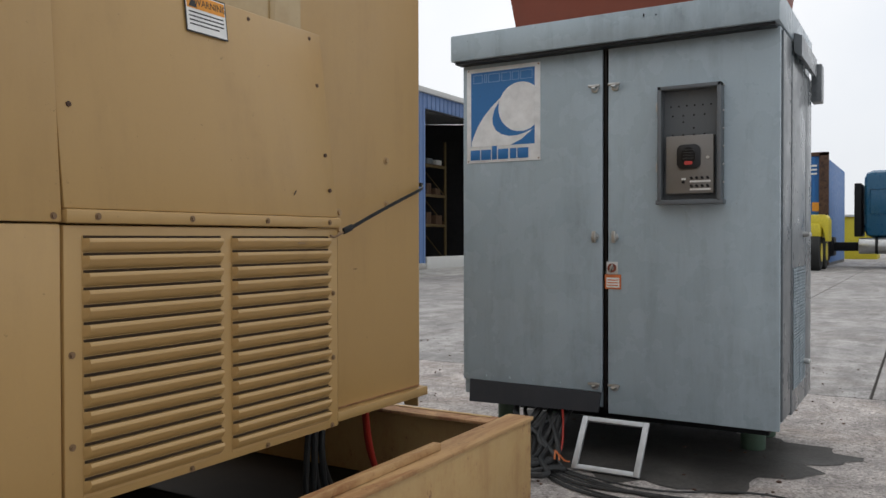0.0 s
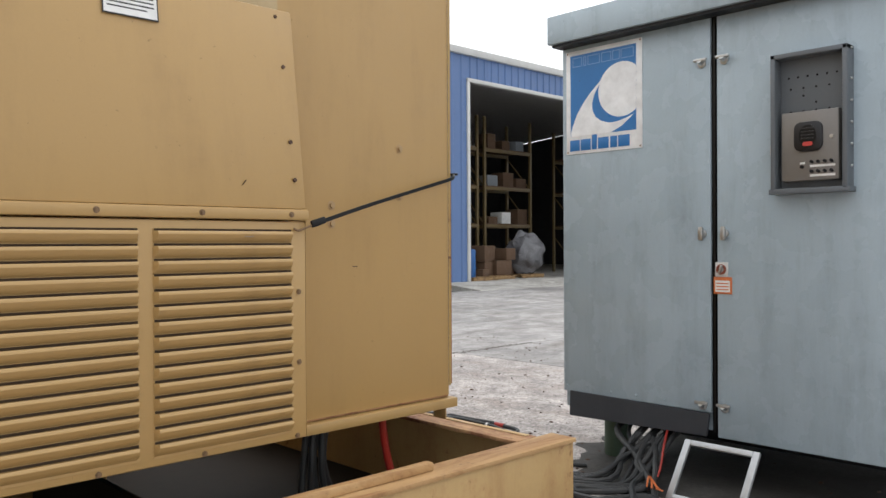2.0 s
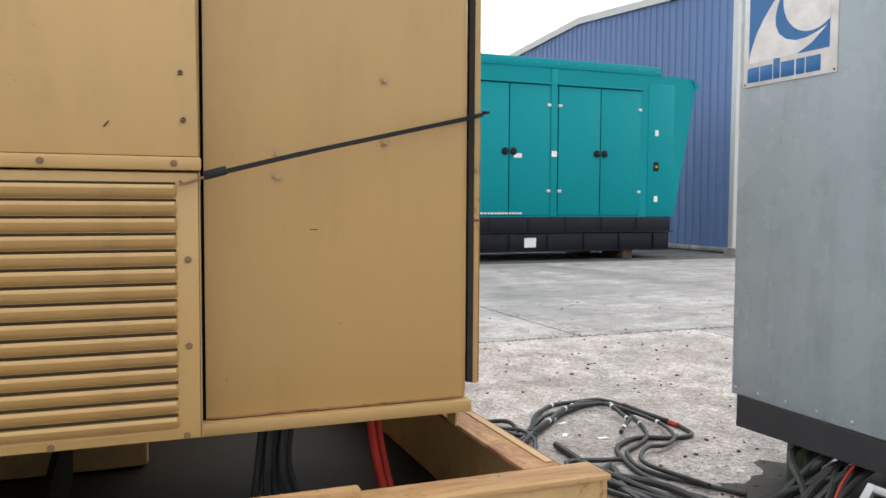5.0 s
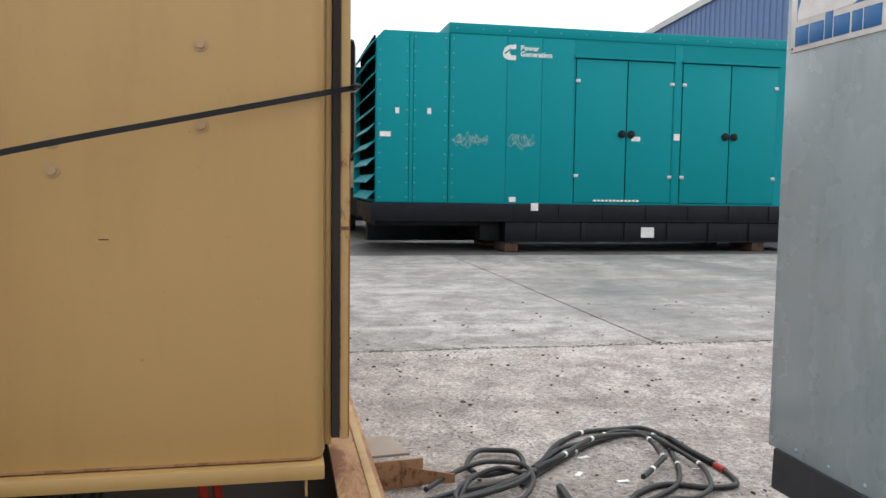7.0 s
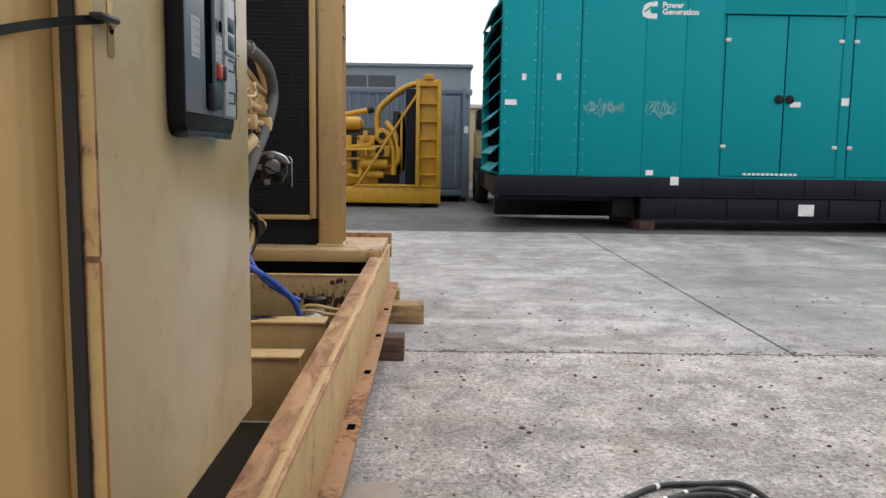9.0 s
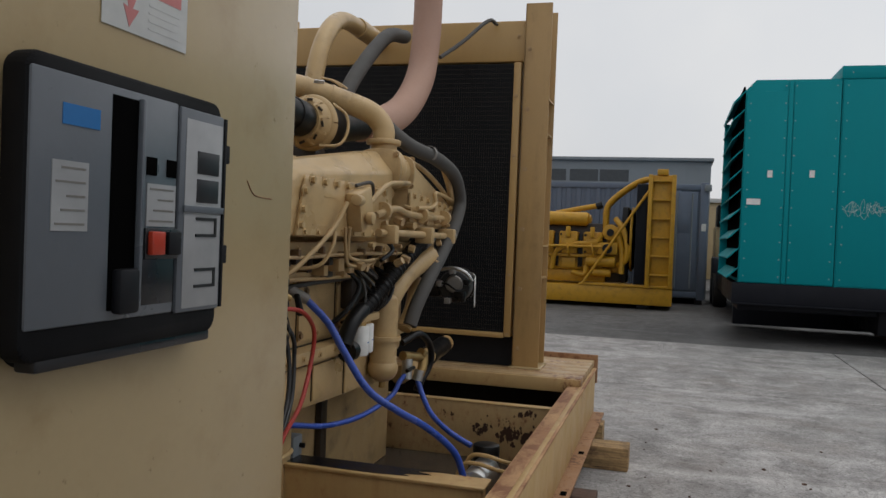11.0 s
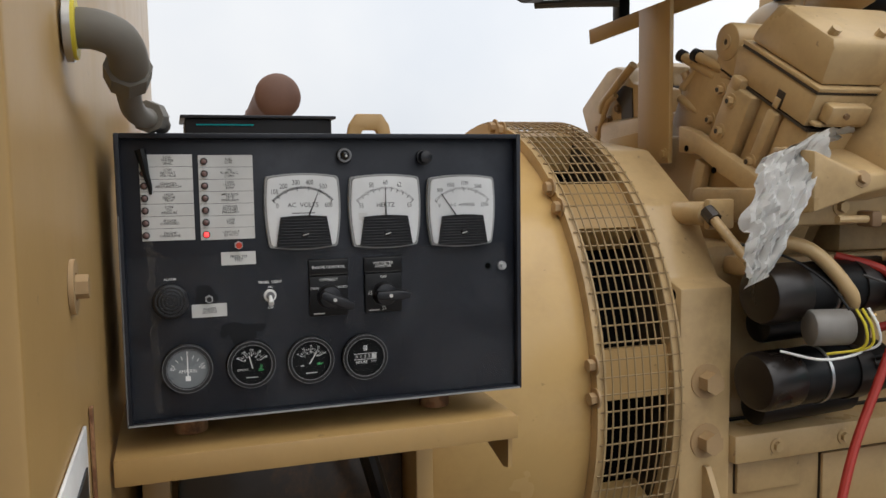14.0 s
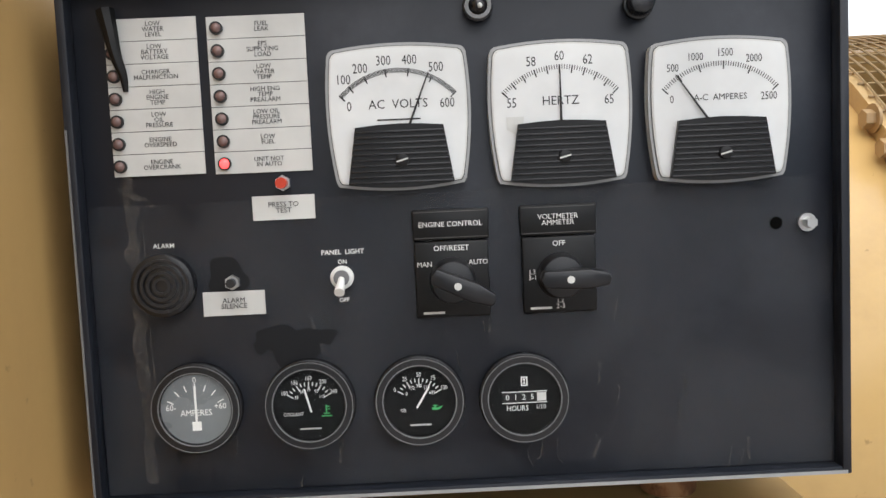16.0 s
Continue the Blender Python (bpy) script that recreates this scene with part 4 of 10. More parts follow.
for i, h in enumerate((0.03, 0.012, 0.012, 0.012)):
    part("notice_line", bx(B(), CX0 - 0.0056, 2.85, 1.30 - i * 0.05, CX0 - 0.004, 2.95, 1.30 - i * 0.05 + h), m_ink, cab)
# creased mark on the door
part("scratch", tube(B(), [(-2.802, DY + 0.0003, 1.657), (-2.820, DY + 0.0003, 1.639), (-2.841, DY + 0.0003, 1.634), (-2.884, DY + 0.0003, 1.632)], 0.0011, 6), m_rusty, cab)
# louvred intake hood
HX = -1.757
# Black filler paints the shade between hood and cabinet.
part("hood_gap_shade", bx(B(), CX1 + 0.001, -0.9, 0.70, CX1 + 0.0115, 2.2485, 2.05), m_dark, cab, "black strip for the shade in the gap behind the hood")
part("hood_return", prism(B(), [(CX1 + 0.012, 2.2505), (HX - 0.002, 2.2505), (HX - 0.002, 2.2525), (CX1 + 0.012, 2.268)], "z", 0.692, 1.372, 0.0), m_tan, cab)
part("hood_return", prism(B(), [(CX1 + 0.012, 2.2505), (-1.838, 2.2505), (-1.838, 2.2525), (CX1 + 0.012, 2.268)], "z", 1.410, 2.045, 0.0), m_tan, cab)
part("hood_gap_shade", bx(B(), CX1 + 0.0005, 2.262, 0.692, CX1 + 0.010, 2.277, 2.05), m_dark, cab, "black strip for the shade in the gap behind the hood")
hood = part("hood_panel", bx(B(), CX1 + 0.012, 1.215, 0.69, HX, 2.25, 1.37, 0.006), m_tan, cab)
part("hood_panel", bx(B(), CX1 + 0.012, -0.9, 0.69, HX, 1.209, 1.372, 0.006), m_tan, cab)
for k, (y0, y1) in enumerate(((1.263, 1.71), (1.75, 2.197))):
    part("louvre_well", bx(B(), HX - 0.0005, y0, 0.712, HX + 0.0015, y1, 1.345), m_tan, cab)
    louvre = None
    for i in range(15):
        z = 0.718 + i * 0.0418
        if louvre is None:
            bm = B()
            t = 0.021
            prof = [(HX + 0.001, 0.001), (HX + 0.010, 0.008), (HX + 0.0185, 0.018), (HX + 0.0215, 0.026), (HX + 0.020, 0.032), (HX + 0.017, 0.035)]
            rows = []
            for yy, k2 in ((y0, 0.0), (y0 + 0.008, 1.0), (y1 - 0.008, 1.0), (y1, 0.0)):
                rows.append([bm.verts.new((HX + (px - HX) * k2 + 0.0012 * (1 - k2), yy, pz)) for px, pz in prof])
            for ra, rb in zip(rows, rows[1:]):
                for j in range(len(prof) - 1):
                    bm.faces.new((ra[j], rb[j], rb[j + 1], ra[j + 1]))
            louvre = part("louvre", bm, m_tan, cab)
            mesh = louvre.data
            louvre.matrix_basis = pose(0, 0, z)
            # Brown strip paints the shadow in the slot above the blade.
            gap = part("louvre_shade_strip", bx(B(), HX + 0.0012, y0 + 0.003, 0.0345, HX + 0.003, y1 - 0.003, 0.0415), m_gap, cab)
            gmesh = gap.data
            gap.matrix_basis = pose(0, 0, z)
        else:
            for nm, me in (("louvre", mesh), ("louvre_shade_strip", gmesh)):
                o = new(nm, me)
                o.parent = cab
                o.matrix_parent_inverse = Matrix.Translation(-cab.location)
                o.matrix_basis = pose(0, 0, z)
# lip over the louvres and the leaning upper hood
part("hood_lip", bx(B(), CX1 + 0.012, 1.217, 1.374, HX + 0.012, 2.256, 1.408, 0.006), m_tan, cab)
part("upper_hood", prism(B(), [(CX1 + 0.012, 1.409), (HX + 0.002, 1.409), (-1.834, 2.045), (CX1 + 0.012, 2.06)], "y", 1.217, 2.25, 0.004), m_tan, cab)
part("upper_hood", prism(B(), [(CX1 + 0.012, 1.376), (HX + 0.002, 1.376), (-1.838, 2.6), (CX1 + 0.012, 2.62)], "y", -0.9, 1.212, 0.004), m_tan, cab)
for y, z, x in ((1.30, 1.391, HX + 0.012), (1.595, 1.391, HX + 0.012), (1.891, 1.391, HX + 0.012), (2.19, 1.391, HX + 0.012), (1.19, 1.39, HX), (1.60, 0.70, HX), (1.90, 0.70, HX), (2.215, 0.70, HX), (2.222, 1.15, HX), (2.222, 0.93, HX), (1.235, 1.06, HX), (1.235, 0.84, HX)):
    part("bolt", hexbolt(B(), (x, y, z + 0.0), (1, 0, 0), 0.0055, 0.006), m_dark_bolt, cab)
for y, z in ((2.19, 2.02), (1.90, 2.02), (1.25, 1.98), (1.25, 1.66), (1.17, 1.93), (1.09, 1.83), (1.18, 1.66), (2.205, 1.86), (2.21, 1.62), (2.215, 1.5)):
    x = HX + 0.002 - (z - 1.425) * 0.134
    part("bolt", hexbolt(B(), (x, y, z), (1, 0, 0.13), 0.007, 0.005, False), m_dark_wood, cab)
part("upper_panel", bx(B(), CX1 + 0.001, 0.2, 2.065, CX1 + 0.004, 2.262, 2.94), m_cream, cab, "pale cream upper panel")
part("upper_fold", bx(B(), CX1 + 0.001, 2.10, 2.065, CX1 + 0.010, 2.125, 2.94, 0.002), m_cream, cab)
# short gouges in the upper hood
for y, z in ((2.03, 1.476),):
    x = HX + 0.0025 - (z - 1.425) * 0.125
    part("scratch", cy(B(), (x, y, z), (x - 0.001, y + 0.012, z + 0.016), 0.0016, n=6), m_dark_wood, cab)
part("scratch", bx(B(), CX1 - 0.001, 2.572, 1.2165, CX1 + 0.0008, 2.594, 1.2195), m_dark_wood, cab)
part("scratch", bx(B(), HX + 0.0195, 2.022, 1.3215, HX + 0.0219, 2.05, 1.3235), m_dusty, cab, "pale scrape on a louvre")
# warning label on the hood
wl_x = HX + 0.0045 - (1.98 - 1.425) * 0.124
warn = part("warning_label", bx(B(), -0.075, -0.055, 0, 0.075, 0.055, 0.001, 0, face_frame(wl_x, 1.72, 1.985, "+x") @ pose(0, 0, 0, -7.1, 0, 0)), m_label, cab, "white and orange warning label")
fm = face_frame(wl_x, 1.72, 1.985, "+x") @ pose(0, 0, 0, -7.1, 0, 0)
part("label_border", bx(B(), -0.079, -0.059, -0.001, 0.079, 0.059, 0.0004, 0, fm), m_ink, warn)
part("label_head", bx(B(), -0.072, 0.012, 0.001, 0.072, 0.052, 0.0016, 0, fm), m_orange, warn)
letters("label_word", "WARNING", 0.03, m_ink, warn, fm @ pose(0.018, 0.032, 0.0018), squeeze=0.85)
part("label_triangle", prism(B(), [(-0.066, 0.016), (-0.034, 0.016), (-0.05, 0.048)], "z", 0.0016, 0.0022), m_ink, warn, m=fm)
for i in range(4):
    part("label_bar", bx(B(), -0.066, -0.001 - i * 0.012, 0.001, 0.066 - 0.02 * (i == 3), 0.003 - i * 0.012, 0.0014, 0, fm), m_ink, warn)

# breaker in the door
brk = thing("circuit_breaker", (-2.56, DY, 1.43), "black moulded circuit breaker set into the cream door", "breaker")
F0 = DY + 0.040
rim = rounded(-2.672, 1.426, -2.318, 1.760, 0.030)
bz = part("bezel", prism(B(), [(x, z) for x, z in rim], "y", DY - 0.008, DY + 0.008, 0.003), m_bezel_matt, brk)
part("bezel_wall", prism(B(), [(x, z) for x, z in rounded(-2.664, 1.436, -2.303, 1.754, 0.022)], "y", DY + 0.006, F0 - 0.003, 0.006), m_bezel_matt, bz)
part("bezel_lip", bx(B(), -2.654, DY + 0.006, 1.424, -2.330, DY + 0.034, 1.440, 0.004), m_bezel, bz, "scuffed lower lip")
case = part("case", bx(B(), -2.556, DY + 0.012, 1.470, -2.308, F0, 1.738, 0.004), m_case, brk, "grey moulded breaker face")
part("blue_mark", bx(B(), -2.408, F0, 1.684, -2.351, F0 + 0.001, 1.706), m_logo_blue, case)
part("handle_slot", bx(B(), -2.474, F0 - 0.002, 1.482, -2.428, F0 + 0.0008, 1.728, 0.0004), m_dark, case)
part("slot_cheek", bx(B(), -2.480, F0, 1.480, -2.474, F0 + 0.008, 1.730, 0.0015), m_case, case)
part("toggle_handle", bx(B(), -2.470, F0, 1.478, -2.434, F0 + 0.014, 1.530, 0.004), m_black, case)
part("recess", bx(B(), -2.552, F0 - 0.002, 1.484, -2.484, F0 + 0.0008, 1.540, 0.0004), m_bezel, case)
for x0, x1, z0, z1, n_b in ((-2.392, -2.338, 1.572, 1.646, 5), (-2.552, -2.494, 1.580, 1.632, 4)):
    rl = part("rating_label", bx(B(), x0, F0, z0, x1, F0 + 0.0010, z1), m_label_grey, case)
    for k in range(n_b):
        z = z0 + (z1 - z0) * (k + 0.5) / n_b
        part("label_bar", bx(B(), x0 + 0.005, F0 + 0.0010, z - 0.0012, x1 - 0.005 - 0.008 * (k % 3), F0 + 0.0014, z + 0.0012), m_relay, rl)
for x in (-2.502, -2.542):
    part("test_port", bx(B(), x - 0.010, F0, 1.642, x + 0.010, F0 + 0.0015, 1.664, 0.0005), m_dark, case)
part("button_frame", bx(B(), -2.560, F0, 1.540, -2.491, F0 + 0.003, 1.578, 0.001), m_bezel, case)
part("trip_button", bx(B(), -2.521, F0 + 0.003, 1.545, -2.495, F0 + 0.011, 1.574, 0.002), m_btn, case)
part("reset_button", bx(B(), -2.556, F0 + 0.003, 1.545, -2.530, F0 + 0.010, 1.574, 0.002), m_black, case)
side = part("accessory_cover", bx(B(), -2.662, DY + 0.012, 1.468, -2.559, F0 + 0.002, 1.736, 0.004), m_case, brk, "grey accessory cover with small windows")
part("cover_well", bx(B(), -2.656, F0 + 0.002, 1.474, -2.570, F0 + 0.0028, 1.722, 0.0003), m_label_grey, side)
for z0, z1 in ((1.652, 1.682), (1.614, 1.645)):
    part("window", bx(B(), -2.648, F0 + 0.0028, z0, -2.596, F0 + 0.0040, z1, 0.0004), m_bezel, side)
part("cover_bar", bx(B(), -2.660, F0 + 0.0028, 1.600, -2.566, F0 + 0.0060, 1.609, 0.001), m_case, side)
for z0 in (1.568, 1.500):
    for a in ((-2.642, z0, -2.596, z0 + 0.004), (-2.642, z0 + 0.022, -2.596, z0 + 0.026), (-2.646, z0, -2.641, z0 + 0.026)):
        part("outline_bar", bx(B(), a[0], F0 + 0.0028, a[1], a[2], F0 + 0.0042, a[3]), m_ink, side)
part("cover_edge", bx(B(), -2.668, DY + 0.010, 1.470, -2.662, F0 + 0.003, 1.734, 0.001), m_black, side)
for z in (1.531, 1.672):
    part("clip", bx(B(), -2.679, F0 - 0.012, z, -2.658, F0 + 0.002, z + 0.026, 0.002), m_black, brk)
# high voltage notice above it
fm = face_frame(-2.537, DY + 0.001, 1.867, "+y")
hv = solid("hazard_notice", bx(B(), -0.085, -0.05, 0, 0.085, 0.05, 0.001, 0, fm), m_silver, "faded white hazard notice with a red lightning arrow", "notice")
part("notice_head", bx(B(), 0.0, 0.005, 0.001, 0.07, 0.043, 0.0014, 0, fm), m_faded_red, hv)
part("lightning_arrow", prism(B(), [(-0.045, 0.044), (-0.02, 0.044), (-0.028, 0.014), (-0.014, 0.014), (-0.03, -0.02), (-0.018, -0.02), (-0.036, -0.044), (-0.048, -0.018), (-0.038, -0.02), (-0.046, 0.006), (-0.056, 0.006)], "z", 0.001, 0.0015), m_faded_red, hv, m=fm)
for i in range(4):
    part("notice_bar", bx(B(), 0.002, -0.008 - i * 0.01, 0.001, 0.066, -0.005 - i * 0.01, 0.0014, 0, fm), m_silver, hv)
# strap from the hood to the door's eye
strap = thing("rubber_strap", (-1.86, 2.7, 1.45), "black rubber tie-down strap stretched round the cabinet edge", "strap")
bm = B()
line = spline([(-1.744, 2.285, 1.366), (-1.803, 2.54, 1.432), (-1.862, 2.79, 1.492), (-1.922, 3.045, 1.553), (-1.960, 3.115, 1.572), (-2.012, DY + 0.012, 1.584)], 6)
rows = []
for k, p in enumerate(line):
    d = (line[min(k + 1, len(line) - 1)] - line[max(k - 1, 0)]).normalized()
    side = d.cross(Vector((0, 0, 1))).normalized()
    up = side.cross(d)
    rows.append([bm.verts.new(p + side * a + up * b) for a, b in ((-0.002, -0.0065), (0.002, -0.0065), (0.002, 0.0065), (-0.002, 0.0065))])
for ra, rb in zip(rows, rows[1:]):
    for k in range(4):
        bm.faces.new((ra[k], ra[(k + 1) % 4], rb[(k + 1) % 4], rb[k]))
bm.faces.new(rows[0])
bm.faces.new(rows[-1])
bmesh.ops.recalc_face_normals(bm, faces=bm.faces)
part("strap", bm, m_rubber, strap)
part("hook", tube(B(), [(-1.744, 2.285, 1.366), (-1.742, 2.245, 1.352), (-1.745, 2.215, 1.342), (-1.756, 2.205, 1.348)], 0.0035, 8), m_dark_bolt, strap)
part("end_grip", bx(B(), -0.03, -0.005, -0.009, 0.03, 0.006, 0.014, 0.004, Matrix.Translation((-1.744, 2.29, 1.367)) @ Vector((-0.03, 0.25, 0.07)).to_track_quat("X", "Z").to_matrix().to_4x4()), m_rubber, strap)
part("end_grip", bx(B(), -0.035, -0.005, -0.010, 0.035, 0.005, 0.010, 0.004, Matrix.Translation((-2.017, DY + 0.013, 1.586)) @ Vector((-1, 0.0, 0.02)).to_track_quat("X", "Y").to_matrix().to_4x4()), m_rubber, strap)
part("hook", tube(B(), [(-2.032, DY + 0.013, 1.585), (-2.047, DY + 0.013, 1.583), (-2.060, DY + 0.006, 1.581), (-2.065, DY - 0.01, 1.578)], 0.0045, 8), m_steel, strap)
keeper = part("keeper_plate", bx(B(), -2.076, DY + 0.0005, 1.538, -2.054, DY + 0.003, 1.618, 0.001), m_brass, strap, "yellowed keyhole plate")
part("keyhole", cy(B(), (-2.065, DY + 0.0032, 1.579), (-2.065, DY + 0.0036, 1.579), 0.009, n=16), m_dark, keeper)

# leads hanging under the cabinet into the skid
drop = thing("hanging_leads", (-2.1, 2.6, 0.3), "red and black battery leads hanging under the cabinet", "cables")
for k, (y, dx) in enumerate(((2.77, 0.0), (2.80, 0.03))):
    part("red_lead", tube(B(), [(-2.02 - dx, y, 0.70), (-2.03 - dx, y + 0.02, 0.55), (-2.02 - dx, y + 0.05, 0.40), (-1.98, y + 0.09, 0.22)], 0.013, 10), m_red_cable, drop)
for k in range(5):
    y = 2.46 + k * 0.022
    part("black_lead", tube(B(), [(-2.05, y, 0.70), (-2.06 + 0.02 * (k % 2), y - 0.02, 0.5), (-2.04, y - 0.04 + 0.02 * k, 0.32), (-1.98 + 0.03 * k, y + 0.02, 0.215)], 0.013, 8), m_cable, drop)
part("pale_sheet", prism(B(), [(-1.95, 2.35), (-1.70, 2.30), (-1.68, 2.75), (-1.92, 2.72)], "z", 0.207, 0.222), m_far_grey, drop)

# ---- tan generator set: alternator ----
AY, AZ = 1.665, 1.115
alt = thing("alternator", (-3.5, AY, 0.2), "tan drum-shaped alternator with a wire guard ring", "alternator")
GY, GZ = 1.702, 1.124
bm = B()
cy(bm, (-3.0, GY, GZ), (-3.44, GY, GZ), 0.44, n=56)
part("rear_drum", bm, m_engine, alt)
bm = B()
cy(bm, (-3.44, GY, GZ), (-3.80, GY, GZ), 0.512, 0.545, 72, 0.012)
part("main_drum", bm, m_drum, alt)
ring(bm := B(), (-3.79, GY, GZ), (-1, 0, 0), 0.515, 0.568, 0.020, 72)
part("guard_rim", bm, m_engine, alt)
ring(bm := B(), (-3.955, GY, GZ), (-1, 0, 0), 0.535, 0.568, 0.022, 72)
part("guard_rim", bm, m_engine, alt)
# Dark disc and core fill the guard openings, standing for their shade.
part("guard_shade_disc", cy(B(), (-3.9785, GY, GZ), (-3.955, GY, GZ), 0.534, n=60), m_soot_shade, alt, "dark disc for the shaded inside of the guard")
part("fan_core", cy(B(), (-3.81, GY, GZ), (-3.96, GY, GZ), 0.45, n=48), m_dark, alt)
for a0, a1 in ((-35, -24), (2, 12), (37.5, 50), (74, 85.5), (110, 122), (146, 158)):
    bm = B()
    rows = []
    for i in range(7):
        a = radians(a0 + (a1 - a0) * i / 6)
        rows.append([bm.verts.new((x, GY + r * math.cos(a), GZ + r * math.sin(a))) for x, r in ((-3.80, 0.552), (-3.97, 0.552), (-3.97, 0.47), (-3.80, 0.47))])
    for p, q in zip(rows, rows[1:]):
        for k in range(4):
            bm.faces.new((p[k], q[k], q[(k + 1) % 4], p[(k + 1) % 4]))
    bm.faces.new(rows[0])
    bm.faces.new(rows[-1])
    bmesh.ops.recalc_face_normals(bm, faces=bm.faces)
    part("guard_bridge", bm, m_tan, alt)
wire = cy(B(), (-3.795, 0.570, 0), (-3.975, 0.570, 0), 0.0017, n=5)
wire_mesh = bpy.data.meshes.new("guard_wire")
wire.to_mesh(wire_mesh)
wire.free()
wire_mesh.materials.append(m_wire)
for i in range(76):
    ob = new("guard_wire", wire_mesh)
    ob.parent = alt
    ob.matrix_parent_inverse = Matrix.Translation(-alt.location)
    ob.matrix_basis = pose(0, GY, GZ, -70 + i * 3.2, 0, 0)
for k in range(11):
    hoop = tube(B(), [(-3.803 - k * 0.0165, GY + 0.5725 * math.cos(radians(a)), GZ + 0.5725 * math.sin(radians(a))) for a in range(-70, 171, 4)], 0.0017, 5, 1)
    part("guard_hoop", hoop, m_wire, alt)
for a in (-27, -32, 3.0, 9.3, 42.4, 48.0, 77, 82, 113, 118):
    c, s = math.cos(radians(a)), math.sin(radians(a))
    part("bolt", hexbolt(B(), (-3.789, GY + 0.5615 * c, GZ + 0.5615 * s), (1, 0, 0), 0.012, 0.014), m_bolt, alt)
bm = prism(B(), [(-3.395, 1.595), (-3.41, 1.675), (-3.425, 1.697), (-3.478, 1.697), (-3.493, 1.675), (-3.508, 1.595), (-3.478, 1.595), (-3.476, 1.645), (-3.465, 1.664), (-3.438, 1.664), (-3.427, 1.645), (-3.425, 1.595)], "y", 1.908, 1.928, 0.003)
part("lifting_eye", bm, m_tan, alt)
part("saddle", bx(B(), -3.75, GY - 0.45, 0.21, -3.1, GY + 0.45, 0.62, 0.02), m_engine, alt)
# flywheel housing
fh = part("flywheel_housing", prism(B(), [(1.08, 0.35), (2.25, 0.35), (2.25, 1.345), (2.205, 1.36), (2.12, 1.50), (1.95, 1.62), (1.665, 1.66), (1.38, 1.62), (1.21, 1.50), (1.08, 1.345)], "x", -4.10, -3.98, 0.008), m_engine, alt)
for z in (1.33, 1.245):
    part("bolt_hole", cy(B(), (-3.979, 2.222, z), (-3.983, 2.222, z), 0.012, n=14), m_dark, alt)
for z in (1.16, 1.04):
    part("bolt", hexbolt(B(), (-4.04, 2.251, z), (0, 1, 0), 0.022, 0.03), m_bolt, alt)
    part("bolt", hexbolt(B(), (-3.979, 2.215, z - 0.01), (1, 0, 0), 0.016, 0.014), m_bolt, alt)
part("gusset", prism(B(), [(2.246, 0.36), (2.60, 0.36), (2.60, 0.40), (2.262, 0.990), (2.246, 0.990)], "x", -4.046, -4.034), m_engine, alt)
part("foot_plate", bx(B(), -4.12, 2.0, 0.34, -3.86, 2.66, 0.37, 0.004), m_engine, alt)
for y in (2.42, 2.55):
    part("stud", hexbolt(B(), (-3.90, y, 0.37), (0, 0, 1), 0.022, 0.05), m_bolt, alt)
part("foot_block", bx(B(), -4.12, 2.0, 0.2, -3.86, 2.66, 0.339, 0.01), m_tan_rust, alt)

# ---- control panel ----
PX, PY, PZ = -3.0, 2.556, 1.277
panel = thing("control_panel", (-3.25, 2.45, 1.245), "black generator control box with gauges on a tan shelf", "control panel")
fp = face_frame(PX, PY, PZ, "+y")


def on_panel(u, v, w=0.0):
    return fp @ Vector((u, v, w))


part("box", bx(B(), 0.0, 0.0, -0.26, 0.505, 0.345, -0.0005, 0.003, fp), m_panel, panel)
for a in ((0, 0, 0.006, 0.345), (0.499, 0, 0.505, 0.345), (0.006, 0.339, 0.499, 0.345), (0.006, 0, 0.499, 0.005)):
    part("rim", bx(B(), a[0], a[1], 0.0, a[2], a[3], 0.012, 0.001, fp), m_panel, panel)
part("worn_edge", bx(B(), 0.0015, 0.0005, 0.0118, 0.502, 0.0028, 0.0125, 0, fp), m_meter_rim, panel, "edge worn to bare metal")
part("worn_edge", bx(B(), 0.0006, 0.004, 0.0118, 0.0020, 0.25, 0.0125, 0, fp), m_pale_rim, panel, "edge worn to bare metal")
for u in (0.072, 0.40):
    p = on_panel(u, 0, -0.055)
    part("rubber_foot", cy(B(), (p.x, p.y, 1.2465), (p.x, p.y, 1.278), 0.021, n=18, bev=0.003), m_rusty, panel, "rust-stained mounting foot")


def wstrip(name, u0, v0, u1, v1, mat, parent, w0=0.0, w1=0.001, bev=0.0):
    return part(name, bx(B(), u0, v0, w0, u1, v1, w1, bev, fp), mat, parent)


def words(body, u, v, size, mat, parent, w=0.0015, align="CENTER", squeeze=1.0, bold=0.0):
    return letters("lettering", body, size, mat, parent, fp @ pose(u, v, w), align, squeeze, 0.00008, bold)


